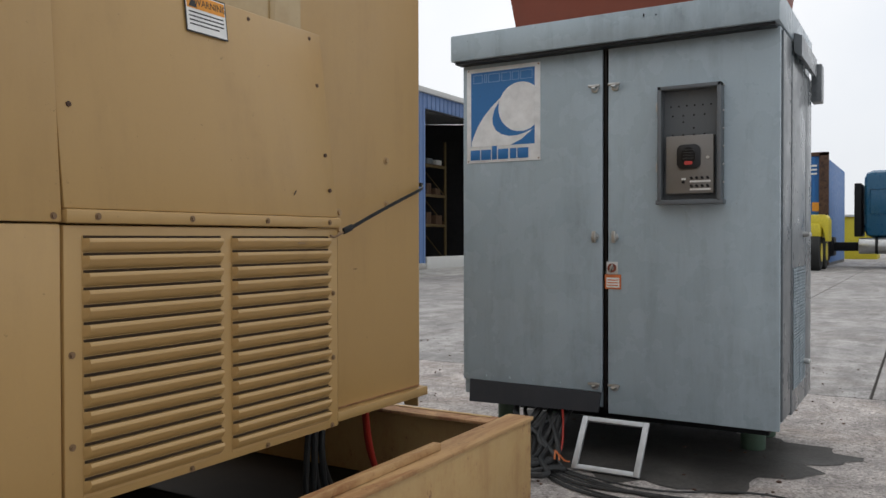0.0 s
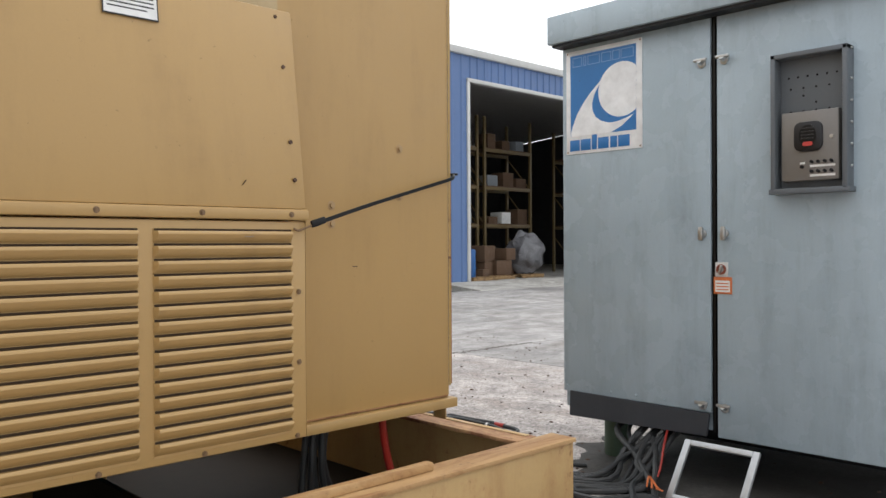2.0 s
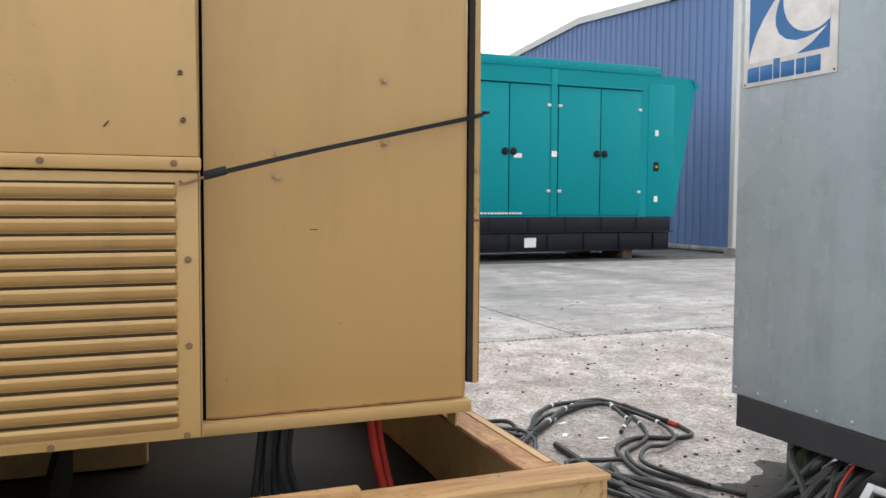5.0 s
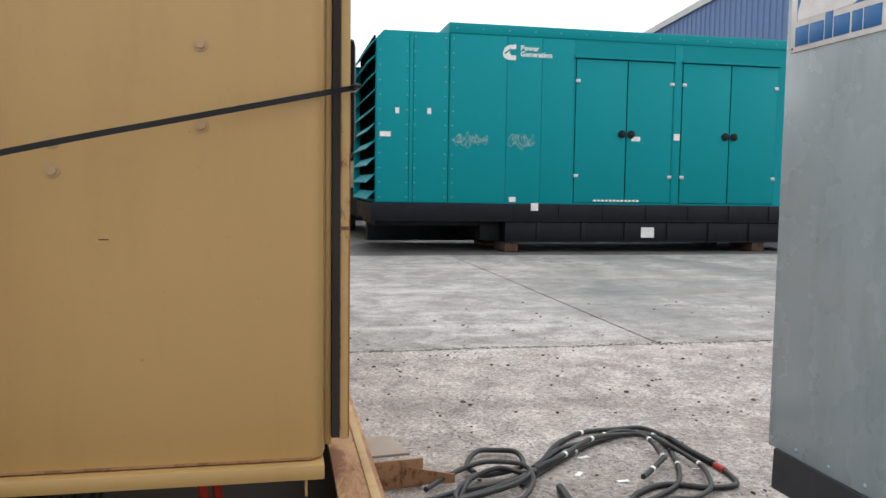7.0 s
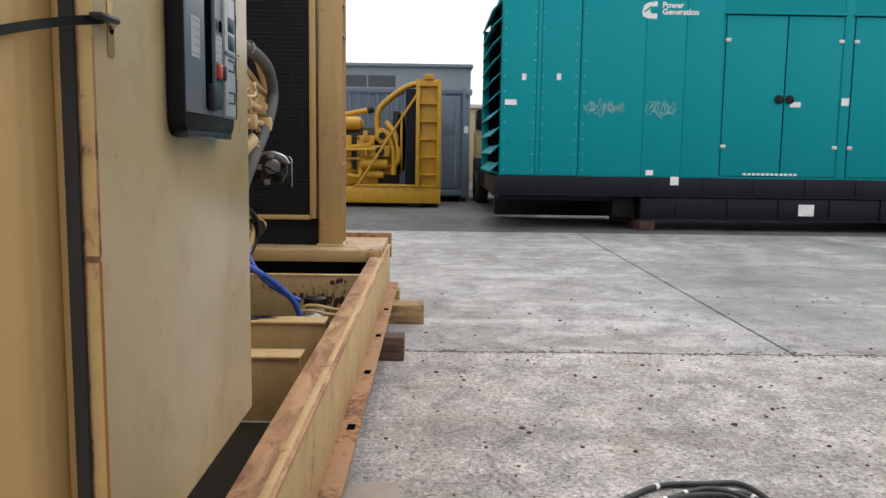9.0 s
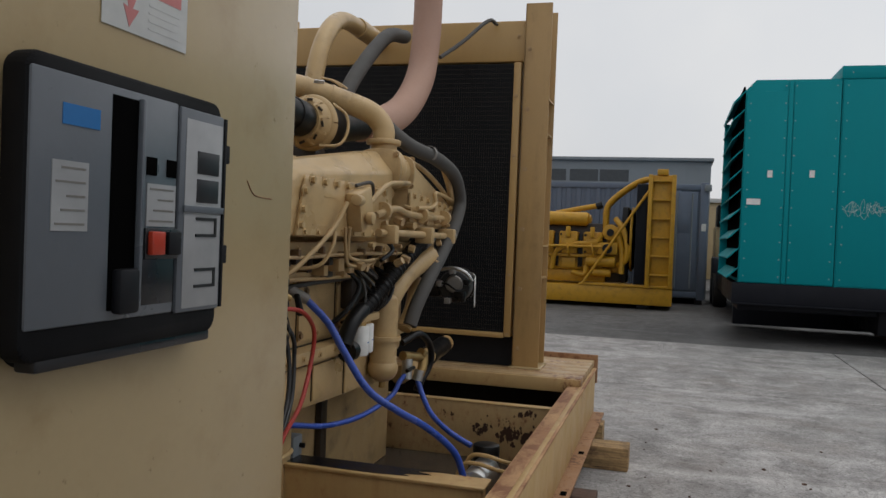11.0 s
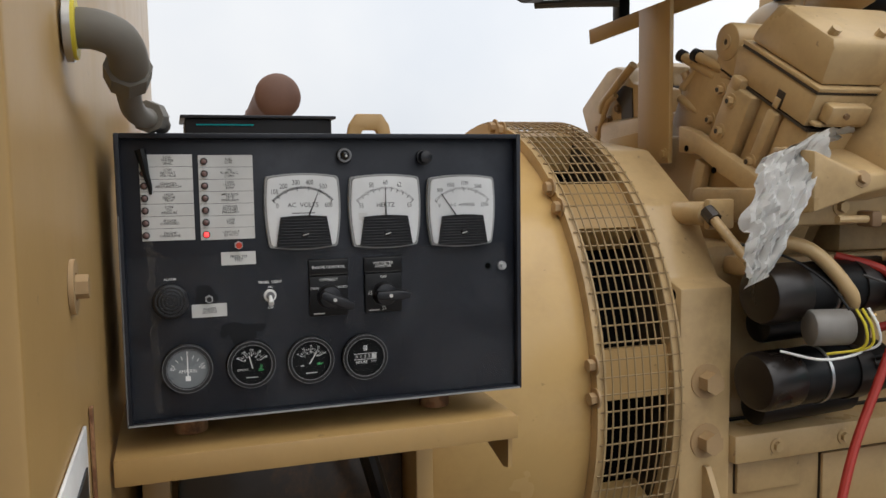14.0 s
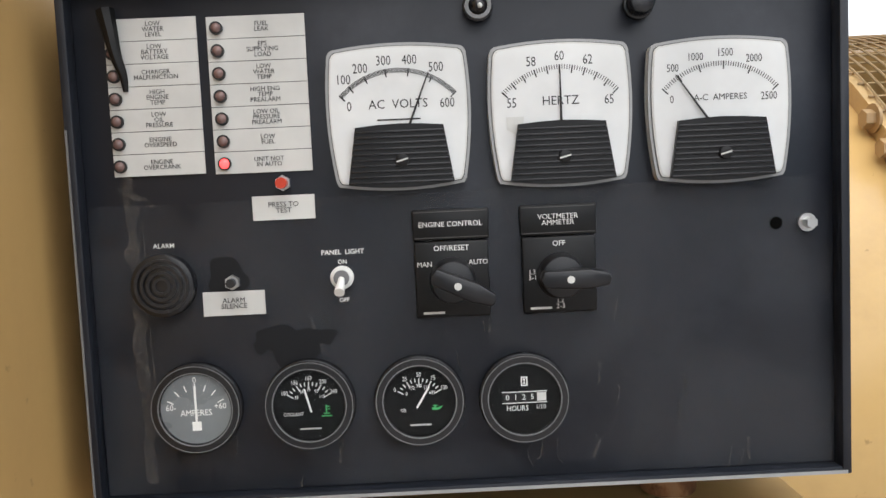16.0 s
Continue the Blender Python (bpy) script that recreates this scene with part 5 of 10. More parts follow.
LEFT = ("LOW\nWATER\nLEVEL", "LOW\nBATTERY\nVOLTAGE", "CHARGER\nMALFUNCTION", "HIGH\nENGINE\nTEMP", "LOW\nOIL\nPRESSURE", "ENGINE\nOVERSPEED", "ENGINE\nOVERCRANK")
RIGHT = ("FUEL\nLEAK", "EPS\nSUPPLYING\nLOAD", "LOW\nWATER\nTEMP", "HIGH ENG\nTEMP\nPREALARM", "LOW OIL\nPRESSURE\nPREALARM", "LOW\nFUEL", "UNIT NOT\nIN AUTO")
for names, u0, u1, ul, ut, vt in ((LEFT, 0.026, 0.0855, 0.0305, 0.0575, 0.3205), (RIGHT, 0.092, 0.1555, 0.0985, 0.1275, 0.3195)):
    for i, text in enumerate(names):
        v1 = vt - i * 0.01455
        strip = wstrip("lamp_label", u0, v1 - 0.0141, u1, v1, m_silver, panel, 0.0, 0.0009)
        words(text, ut, v1 - 0.0071, 0.0042, m_ink, strip, 0.0011, squeeze=0.98)
        lit = names is RIGHT and i == 6
        lamp = part("lamp", cy(B(), on_panel(ul, v1 - 0.0075, 0.0009), on_panel(ul, v1 - 0.0075, 0.003), 0.0043, n=18), m_ink, panel)
        bm = ball(B(), on_panel(ul, v1 - 0.0075, 0.0028), 0.0033, 1, 0.8, 1, 12)
        part("lens", bm, m_led_on if lit else m_led_off, lamp, "lit red lamp" if lit else "")
# black smear of old sealant over the upper lamps
bm = tube(B(), [on_panel(0.028, 0.326, 0.002), on_panel(0.031, 0.312, 0.004), on_panel(0.0335, 0.297, 0.004), on_panel(0.037, 0.284, 0.003), on_panel(0.0375, 0.274, 0.0015)], 0.005, 8, 5, lambda t: 0.0062 - 0.0045 * t)
part("sealant_smear", bm, m_rubber, panel)
bm = hexbolt(B(), on_panel(0.1355, 0.2105, 0), (0, 1, 0), 0.0052, 0.003, False)
nut = part("test_button", bm, m_steel, panel)
part("button_cap", cy(B(), on_panel(0.1355, 0.2105, 0.003), on_panel(0.1355, 0.2105, 0.009), 0.0037, n=14), m_btn, nut)
lab = wstrip("lamp_label", 0.1145, 0.1865, 0.1555, 0.2025, m_silver, panel)
words("PRESS TO\nTEST", 0.135, 0.1945, 0.0048, m_ink, lab, 0.0013)


def big_meter(uc, vc, title, marks, sub, tip, foot, ticks, minor):
    """A square switchboard meter with a rounded clear cover and a ribbed black lower shield."""
    M = fp @ pose(uc, vc, 0)
    rim = []
    for k in range(9):
        q = -1 + k / 4
        rim.append((0.0405 * q, -0.0473 + 0.0036 * q * q))
    rim.append((0.0422, -0.0408))
    for k in range(9):
        y = -0.0385 + 0.0785 * k / 8
        rim.append((0.0427 + 0.0040 * (1 - ((y - 0.008) / 0.046) ** 2), y))
    rim.append((0.0436, 0.0424))
    for k in range(9):
        q = 1 - k / 4
        rim.append((0.0415 * q, 0.0473 - 0.0034 * q * q))
    rim.append((-0.0436, 0.0424))
    for k in range(9):
        y = 0.040 - 0.0785 * k / 8
        rim.append((-0.0427 - 0.0040 * (1 - ((y - 0.008) / 0.046) ** 2), y))
    rim.append((-0.0422, -0.0408))
    met = part("meter", prism(B(), rim, "z", 0.0, 0.006), m_silver, panel, "white-faced square meter with a clear rim", m=M)
    part("meter_rim", prism(B(), [(x * 1.0, y * 1.0) for x, y in rim], "z", 0.006, 0.0085), m_meter_rim, met, m=M)
    part("meter_seam", prism(B(), [(x * 0.962, y * 0.962) for x, y in rim], "z", 0.0085, 0.0090), m_bezel, met, m=M)
    part("meter_bezel", prism(B(), [(x * 0.952, y * 0.952) for x, y in rim], "z", 0.0085, 0.0095), m_silver, met, m=M)
    part("dial", prism(B(), [(x * 0.93, y * 0.93) for x, y in rim], "z", 0.0095, 0.0100), m_dial, met, m=M)
    R, cy0, span = 0.0517, -0.0206, 46.8
    bm = B()
    for i in range(minor + 1):
        a = radians(span - 2 * span * i / minor)
        major = any(abs(i / minor - f) < 1e-3 for f in ticks)
        L, wd = (0.0052, 0.00042) if major else (0.0030, 0.00024)
        bx(bm, -wd, R - L, 0.0100, wd, R, 0.0102, 0, M @ pose(0, cy0, 0, 0, 0, math.degrees(a)))
    part("scale", bm, m_ink, met)
    for f, t in marks:
        a = radians(span - 2 * span * f)
        rr = R + 0.0052 if 0.03 < f < 0.97 else R - 0.0085
        off = 0.0 if 0.03 < f < 0.97 else -0.0015
        letters("scale_number", t, 0.0088 if sub or minor != 51 else 0.0072, m_ink, met, M @ pose(-rr * math.sin(a), cy0 + rr * math.cos(a) + off, 0.0101), squeeze=0.74, depth=0.00005)
    letters("meter_title", title, 0.0082 if minor != 51 else 0.0058, m_ink, met, M @ pose(0, 0.0080, 0.0101), squeeze=0.95, depth=0.00005)
    if sub:
        part("maker_bar", bx(B(), -0.014, -0.0022, 0.0100, 0.014, -0.0012, 0.0102, 0, M), m_ink, met)
    ndl = B()
    a, b = Vector((foot[0], foot[1], 0.0115)), Vector((tip[0], tip[1], 0.0115))
    cy(ndl, M @ a, M @ b, 0.0008, 0.00035, n=8)
    part("needle", ndl, m_ink, met)
    sh = part("shield", prism(B(), [(-0.0342, -0.0428), (-0.018, -0.0446), (0.0, -0.0452), (0.018, -0.0446), (0.0342, -0.0428), (0.0283, -0.0062), (0.014, -0.0050), (0.0, -0.0045), (-0.014, -0.0050), (-0.0283, -0.0062)], "z", 0.0103, 0.0135), m_rubber, met, m=M)
    for i in range(10):
        v = -0.0425 + i * 0.0036
        hw = 0.0336 - 0.0056 * (v + 0.0435) / 0.037
        part("shield_rib", bx(B(), -hw, v, 0.0135, hw, v + 0.0014, 0.0146, 0.0003, M), m_gauge, sh)
    part("zero_screw", cy(B(), M @ Vector((0.001, -0.028, 0.0135)), M @ Vector((0.001, -0.028, 0.0165)), 0.0042, n=16, bev=0.0006), m_rubber, sh)
    part("screw_slot", bx(B(), -0.0038, -0.0005, 0, 0.0038, 0.0005, 0.0003, 0, M @ pose(0.001, -0.028, 0.0166, 0, 0, 15)), m_silver, sh)
    return met


big_meter(0.214, 0.2495, "AC  VOLTS", ((0, "0"), (0.10, "100"), (0.24, "200"), (0.41, "300"), (0.59, "400"), (0.78, "500"), (1, "600")), True, (0.0202, 0.0276), (0.0066, -0.0055), (0, 0.10, 0.24, 0.41, 0.59, 0.78, 1), 100)
big_meter(0.3185, 0.2472, "HERTZ", ((0, "55"), (0.3, "58"), (0.5, "60"), (0.7, "62"), (1, "65")), False, (0.0, 0.0305), (0.0, -0.005), (0, 0.1, 0.2, 0.3, 0.4, 0.5, 0.6, 0.7, 0.8, 0.9, 1), 50)
big_meter(0.422, 0.2450, "A-C  AMPERES", ((0, "0"), (0.153, "500"), (0.327, "1000"), (0.537, "1500"), (0.744, "2000"), (1, "2500")), False, (-0.0290, 0.0232), (-0.009, -0.005), (0, 8 / 51, 17 / 51, 27 / 51, 38 / 51, 1), 51)
bm = prism(B(), [(0.283, 0.246), (0.2945, 0.246), (0.294, 0.238), (0.289, 0.2345), (0.2835, 0.238)], "z", 0.0101, 0.0104)
part("maker_badge", bm, m_silver, panel, m=fp)
# panel lamps, screw and hole
for u, v, lit in ((0.268, 0.3185, True), (0.372, 0.3155, False)):
    l = part("panel_lamp", cy(B(), on_panel(u, v, 0), on_panel(u, v, 0.005), 0.0100, n=24, bev=0.001), m_gauge, panel, "" if lit else "blanked black lamp cap")
    if lit:
        ring(bm := B(), on_panel(u, v, 0.005), (0, 1, 0), 0.0062, 0.0086, 0.0025, 24)
        part("lamp_ring", bm, m_pale_rim, l)
        part("lamp_dome", ball(B(), on_panel(u, v, 0.005), 0.0058, 1, 1.1, 1, 14), m_gauge, l)
        # Silver ball stands for the bright spot on the lamp glass.
        part("dome_bright_spot", ball(B(), on_panel(u + 0.001, v - 0.001, 0.0105), 0.0018, 1, 1, 1, 8), m_silver, l)
    else:
        part("lamp_dome", cy(B(), on_panel(u, v, 0.005), on_panel(u, v, 0.017), 0.0088, 0.0080, 24, 0.0015), m_gauge, l)
part("door_screw", hexbolt(B(), on_panel(0.4815, 0.169, 0), (0, 1, 0), 0.0038, 0.009), m_steel, panel)
part("empty_hole", cy(B(), on_panel(0.4612, 0.1693, 0), on_panel(0.4612, 0.1693, 0.0004), 0.0042, n=16), m_dark, panel)
# horn
horn = part("alarm_horn", cy(B(), on_panel(0.0545, 0.1470, 0), on_panel(0.0545, 0.1470, 0.010), 0.0210, n=30, bev=0.002), m_gauge, panel)
for r in (0.0040, 0.0080, 0.0120, 0.0160):
    ring(bm := B(), on_panel(0.0545, 0.1470, 0.010), (0, 1, 0), r, r + 0.0018, 0.0015, 24)
    part("horn_ring", bm, m_bezel, horn)
words("ALARM", 0.0545, 0.1725, 0.0044, m_label, panel, 0.0004, bold=0.00003)
sil = part("silence_button", hexbolt(B(), on_panel(0.0985, 0.1465, 0), (0, 1, 0), 0.005, 0.004, False), m_steel, panel)
part("button_cap", cy(B(), on_panel(0.0985, 0.1465, 0.004), on_panel(0.0985, 0.1465, 0.009), 0.003, n=12), m_ink, sil)
lab = wstrip("lamp_label", 0.078, 0.1245, 0.119, 0.1405, m_silver, panel)
words("ALARM\nSILENCE", 0.0985, 0.1325, 0.0047, m_ink, lab, 0.0013)
tog = part("toggle", cy(B(), on_panel(0.171, 0.1465, 0), on_panel(0.171, 0.1465, 0.004), 0.0078, n=24, bev=0.001), m_label, panel)
part("toggle_bushing", cy(B(), on_panel(0.171, 0.1465, 0.004), on_panel(0.171, 0.1465, 0.007), 0.0052, n=18), m_pale_rim, tog)
part("toggle_lever", cy(B(), on_panel(0.171, 0.1465, 0.005), on_panel(0.1705, 0.1385, 0.018), 0.0020, 0.0034, 14), m_label, tog)
words("PANEL  LIGHT", 0.172, 0.1632, 0.0045, m_label, panel, 0.0004, bold=0.0001)
words("ON", 0.1715, 0.1567, 0.0038, m_label, panel, 0.0004, bold=0.0001)
words("OFF", 0.1715, 0.1312, 0.0038, m_label, panel, 0.0004, bold=0.0001)


def selector(u0, title, tsize, top, left, right, bottom, angle):
    head = wstrip("switch_title", u0, 0.1685, u0 + 0.0505, 0.1885, m_rubber, panel, 0.0, 0.004, 0.001)
    for a in ((0.0012, 0.1697, 0.0493, 0.1702), (0.0012, 0.1868, 0.0493, 0.1873)):
        wstrip("title_line", u0 + a[0], a[1], u0 + a[2], a[3], m_hose, head, 0.004, 0.0042)
    words(title, u0 + 0.025, 0.1786, tsize * 0.76, m_label, head, 0.0042)
    body_ = wstrip("selector_switch", u0 + 0.0005, 0.117, u0 + 0.0495, 0.1675, m_rubber, panel, 0.0, 0.005, 0.0015)
    words(top, u0 + 0.025, 0.1628, 0.0050, m_label, body_, 0.0052)
    if left:
        words(left, u0 + 0.007, 0.1525 if right else 0.1425, 0.0046, m_label, body_, 0.0052)
    if right:
        words(right, u0 + 0.0425, 0.153, 0.0046, m_label, body_, 0.0052)
    if bottom:
        words(bottom, u0 + 0.025, 0.123, 0.0046, m_label, body_, 0.0052)
    wstrip("maker_bar", u0 + 0.005, 0.1195, u0 + 0.019, 0.121, m_silver, body_, 0.005, 0.0052)
    hub = part("knob_hub", cy(B(), on_panel(u0 + 0.025, 0.1415, 0.005), on_panel(u0 + 0.025, 0.1415, 0.019), 0.0155, 0.0135, 28, 0.001), m_knob, body_)
    M = fp @ pose(u0 + 0.025, 0.1415, 0.0, 0, 0, angle)
    t = prism(B(), [(-0.0135, -0.0052), (0.015, -0.0062), (0.0275, -0.004), (0.029, 0.0), (0.0275, 0.004), (0.015, 0.0062), (-0.0135, 0.0052), (-0.0155, 0.0)], "z", 0.018, 0.031, 0.0012)
    part("knob_grip", t, m_knob, body_, m=M)
    part("knob_screw", cy(B(), M @ Vector((0.003, 0, 0.031)), M @ Vector((0.003, 0, 0.0318)), 0.0024, n=14), m_silver, body_)


selector(0.219, "ENGINE CONTROL", 0.0064, "OFF/RESET", "MAN", "AUTO", "", -24)
selector(0.2900, "VOLTMETER\nAMMETER", 0.0064, "OFF", "L3\n3-1", "", "L2\n2-3", -1)


def gauge(uc, vc, kind, needle_deg):
    r = 0.0305
    g = part("gauge", cy(B(), on_panel(uc, vc, 0), on_panel(uc, vc, 0.007), r, n=40, bev=0.002), m_gauge, panel, "round gauge with a glossy black bezel")
    ring(bm := B(), on_panel(uc, vc, 0.007), (0, 1, 0), r - 0.0058, r - 0.0012, 0.003, 40)
    part("bezel", bm, m_gauge, g)
    ring(bm := B(), on_panel(uc, vc, 0.0070), (0, 1, 0), r - 0.0070, r - 0.0056, 0.0024, 40)
    part("bezel_step", bm, m_gauge, g)
    # Two pale rings put the glossy bezel's highlights into the colour.
    ring(bm := B(), on_panel(uc, vc, 0.0085), (0, 1, 0), r - 0.0063, r - 0.0057, 0.0017, 40)
    part("bezel_highlight", bm, m_pale_rim, g)
    ring(bm := B(), on_panel(uc, vc, 0.0085), (0, 1, 0), r - 0.0019, r - 0.0014, 0.0017, 40)
    part("bezel_highlight", bm, m_pale_rim, g)
    part("gauge_dial", cy(B(), on_panel(uc, vc, 0.007), on_panel(uc, vc, 0.0074), r - 0.0066, n=36), m_dial_black if kind != "amps" else m_amp_dial, g)
    M = fp @ pose(uc, vc, 0.0075)
    bm = B()
    if kind == "amps":
        for a in (-62, -40, -20, 0, 20, 40, 62):
            bx(bm, -0.00035, 0.0165, 0, 0.00035, 0.021, 0.0002, 0, M @ pose(0, -0.004, 0, 0, 0, a))
        for t, x, y in (("60-", -0.0165, 0.0012), ("+60", 0.016, 0.0012), ("0", 0, 0.0192), ("AMPERES", 0, -0.0028)):
            letters("dial_word", t, 0.0058, m_label, g, M @ pose(x, y, 0.0002), depth=0.00005, squeeze=0.9)
        bx(bm, -0.0007, -0.009, 0.0004, 0.0007, 0.0155, 0.0008, 0, M)
        bx(bm, -0.003, -0.0145, 0.0003, 0.003, -0.0085, 0.0006, 0, M)
    elif kind == "hours":
        for i, d in enumerate("01253"):
            letters("dial_word", d, 0.0052, m_label, g, M @ pose(-0.0115 + i * 0.0055, 0.001, 0.0005), depth=0.00005)
        letters("dial_word", "HOURS", 0.0052, m_label, g, M @ pose(-0.005, -0.0065, 0.0002), depth=0.00005, squeeze=0.85)
        letters("dial_word", "1/10", 0.0045, m_label, g, M @ pose(0.0105, -0.006, 0.0002), depth=0.00005, squeeze=0.85)
        for x0, x1 in ((-0.0022, -0.0014), (0.0014, 0.0022)):
            bx(bm, x0, 0.0085, 0, x1, 0.0148, 0.0002, 0, M)
        for y in (0.0085, 0.0140):
            bx(bm, -0.0014, y, 0, 0.0014, y + 0.0008, 0.0002, 0, M)
        prism(glass := B(), [(-0.0010, 0.0135), (0.0010, 0.0135), (0.0002, 0.0117), (0.0010, 0.0099), (-0.0010, 0.0099), (-0.0002, 0.0117)], "z", 0, 0.0002)
        part("hourglass", glass, m_label, g, m=M)
        part("counter", bx(B(), -0.0145, -0.0022, 0.0001, 0.0145, 0.0042, 0.0003, 0, M), m_rubber, g)
        for y in (-0.0030, 0.0044):
            bx(bm, -0.015, y, 0.0001, 0.015, y + 0.0005, 0.0004, 0, M)
        part("tenth_window", bx(B(), 0.0082, -0.0018, 0.0003, 0.0142, 0.0038, 0.0006, 0, M), m_silver, g)
    else:
        for i in range(13):
            a = 60 - i * 10
            L = 0.0045 if i % 3 == 0 else 0.0025
            bx(bm, -0.0003, 0.0165 - L, 0, 0.0003, 0.0165, 0.0002, 0, M @ pose(0, -0.001, 0, 0, 0, a))
        nums = ("100", "130", "160", "200", "240") if kind == "coolant" else ("0", "25", "50", "75", "100")
        for i, t in enumerate(nums):
            a = radians(60 - i * 30)
            letters("dial_word", t, 0.0042, m_label, g, M @ pose(-0.0188 * math.sin(a), 0.0188 * math.cos(a) - 0.001, 0.0002), depth=0.00005, squeeze=0.75)
        for i, t in enumerate(("38", "54", "71", "93", "115") if kind == "coolant" else ("0", "172", "345", "517", "689")):
            a = radians(60 - i * 30)
            letters("dial_word", t, 0.0036, m_label, g, M @ pose(-0.0098 * math.sin(a), 0.0098 * math.cos(a) + 0.0005, 0.0002), depth=0.00005, squeeze=0.75)
        letters("dial_word", "COOLANT" if kind == "coolant" else "OIL", 0.0034, m_label, g, M @ pose(-0.011, -0.006, 0.0002), depth=0.00005, squeeze=0.8)
        sym = B()
        if kind == "coolant":
            bx(sym, 0.0075, -0.0082, 0, 0.0145, -0.0074, 0.0002, 0, M)
            bx(sym, 0.0088, -0.0064, 0, 0.0132, -0.0057, 0.0002, 0, M)
            bx(sym, 0.0104, -0.0064, 0, 0.0113, -0.0005, 0.0002, 0, M)
            bx(sym, 0.0113, -0.0018, 0, 0.0132, -0.0012, 0.0002, 0, M)
            bx(sym, 0.0113, -0.0036, 0, 0.0132, -0.0030, 0.0002, 0, M)
        else:
            prism(sym, [tuple((M @ Vector((x, y, 0)))[k] for k in (0, 2)) for x, y in ((0.0078, -0.0062), (0.0126, -0.0062), (0.0150, -0.0042), (0.0148, -0.0036), (0.0118, -0.0048), (0.0078, -0.0046))], "y", (M @ Vector((0, 0, 0))).y, (M @ Vector((0, 0, 0.0002))).y)
            bx(sym, 0.0096, -0.0046, 0, 0.0106, -0.0036, 0.0002, 0, M)
            bx(sym, 0.0086, -0.0036, 0, 0.0116, -0.0031, 0.0002, 0, M)
        part("dial_symbol", sym, m_green_ink, g)
        part("maker_bar", bx(B(), -0.007, -0.0165, 0, 0.007, -0.0155, 0.0002, 0, M), m_silver, g)
        bx(bm, -0.0006, -0.004, 0.0004, 0.0006, 0.0125, 0.0008, 0, M @ pose(0, -0.001, 0, 0, 0, needle_deg))
    part("gauge_marks", bm, m_label, g)
    cover = part("cover_glass", cy(B(), on_panel(uc, vc, 0.0092), on_panel(uc, vc, 0.0098), r - 0.0068, n=36), m_glass, g)
    cover.visible_shadow = False


gauge(0.0705, 0.0642, "amps", 0)
gauge(0.1456, 0.0632, "coolant", 14)
gauge(0.2186, 0.0622, "oil", -32)
gauge(0.2884, 0.0606, "hours", 0)
# grime and oil on the panel
part("dust_haze", bx(B(), 0.0065, 0.0055, 0.00005, 0.4985, 0.20, 0.00012, 0, fp), m_haze, panel, "thin pale dust")
def smear(pts, r, mat, name, lab, seed):
    """A ragged thin streak along pts, lying on the panel."""
    bm = B()
    line = spline([(u, v, 0) for u, v in pts], 9)
    left, right = [], []
    for k, p in enumerate(line):
        d = (line[min(k + 1, len(line) - 1)] - line[max(k - 1, 0)]).normalized()
        s1 = Vector((-d.y, d.x, 0))
        for row, sg in ((left, 1), (right, -1)):
            w = r * (0.75 + 0.9 * noise.noise(Vector((k * 0.37, sg * 5.0, seed))))
            row.append(bm.verts.new(fp @ (p + s1 * sg * max(w, 0.0004) + Vector((0, 0, 0.00025)))))
    for k in range(len(line) - 1):
        bm.faces.new((left[k], left[k + 1], right[k + 1], right[k]))
    part(name, bm, mat, panel, lab)


smear([(0.0335, 0.222), (0.035, 0.17), (0.034, 0.12), (0.036, 0.06), (0.036, 0.012)], 0.0055, m_dust_film, "scuff", "grey dusty seam", 1.0)
smear([(0.027, 0.211), (0.04, 0.205), (0.05, 0.199)], 0.0022, m_dust_film, "scuff", "grey scuffed streak", 2.0)
smear([(0.041, 0.19), (0.0425, 0.15), (0.0415, 0.11), (0.043, 0.07)], 0.0007, m_dust_film, "scratch", "bare metal scratch", 3.0)
for u, v, r, sd in ((0.094, 0.150, 0.018, 5.0), (0.135, 0.1035, 0.023, 7.0), (0.117, 0.104, 0.011, 9.0), (0.157, 0.108, 0.009, 11.0)):
    bm = B()
    ringv = []
    for k in range(28):
        a = 2 * math.pi * k / 28
        w = r * (0.8 + 0.55 * noise.noise(Vector((1.3 * math.cos(a), 1.3 * math.sin(a), sd))))
        ringv.append(bm.verts.new(fp @ Vector((u + w * math.cos(a), v + 0.85 * w * math.sin(a), 0.0002 + 0.00001 * sd))))
    bm.faces.new(ringv)
    part("oil_stain", bm, m_damp, panel, "dark oily blotch")
rnd = random.Random(9)
for k in range(24):
    u, v = rnd.uniform(0.05, 0.48), rnd.uniform(0.012, 0.13)
    smear([(u, v), (u + rnd.uniform(-0.002, 0.002), v - rnd.uniform(0.004, 0.012)), (u + rnd.uniform(-0.003, 0.003), v - 0.016)], rnd.uniform(0.0006, 0.0018), m_dust_film, "scuff", "", 20.0 + k)
# shelf under the panel
shelf = thing("panel_shelf", (-3.24, 2.45, 1.2), "folded tan steel shelf under the control box", "shelf")
bm = prism(B(), [(2.28, 1.245), (2.585, 1.245), (2.585, 1.213), (2.575, 1.213), (2.575, 1.236), (2.28, 1.236)], "x", -3.492, -2.984, 0.0015)
part("top", bm, m_tan, shelf)
part("end_gusset", prism(B(), [(2.573, 1.236), (2.573, 1.17), (2.555, 1.165), (2.30, 1.236)], "x", -3.488, -3.482), m_tan, shelf)
part("end_fold", bx(B(), -3.492, 2.29, 1.213, -3.486, 2.574, 1.2355), m_tan, shelf)
part("bracket", bx(B(), -3.46, 2.2, 0.75, -3.43, 2.30, 1.236, 0.003), m_tan, shelf)
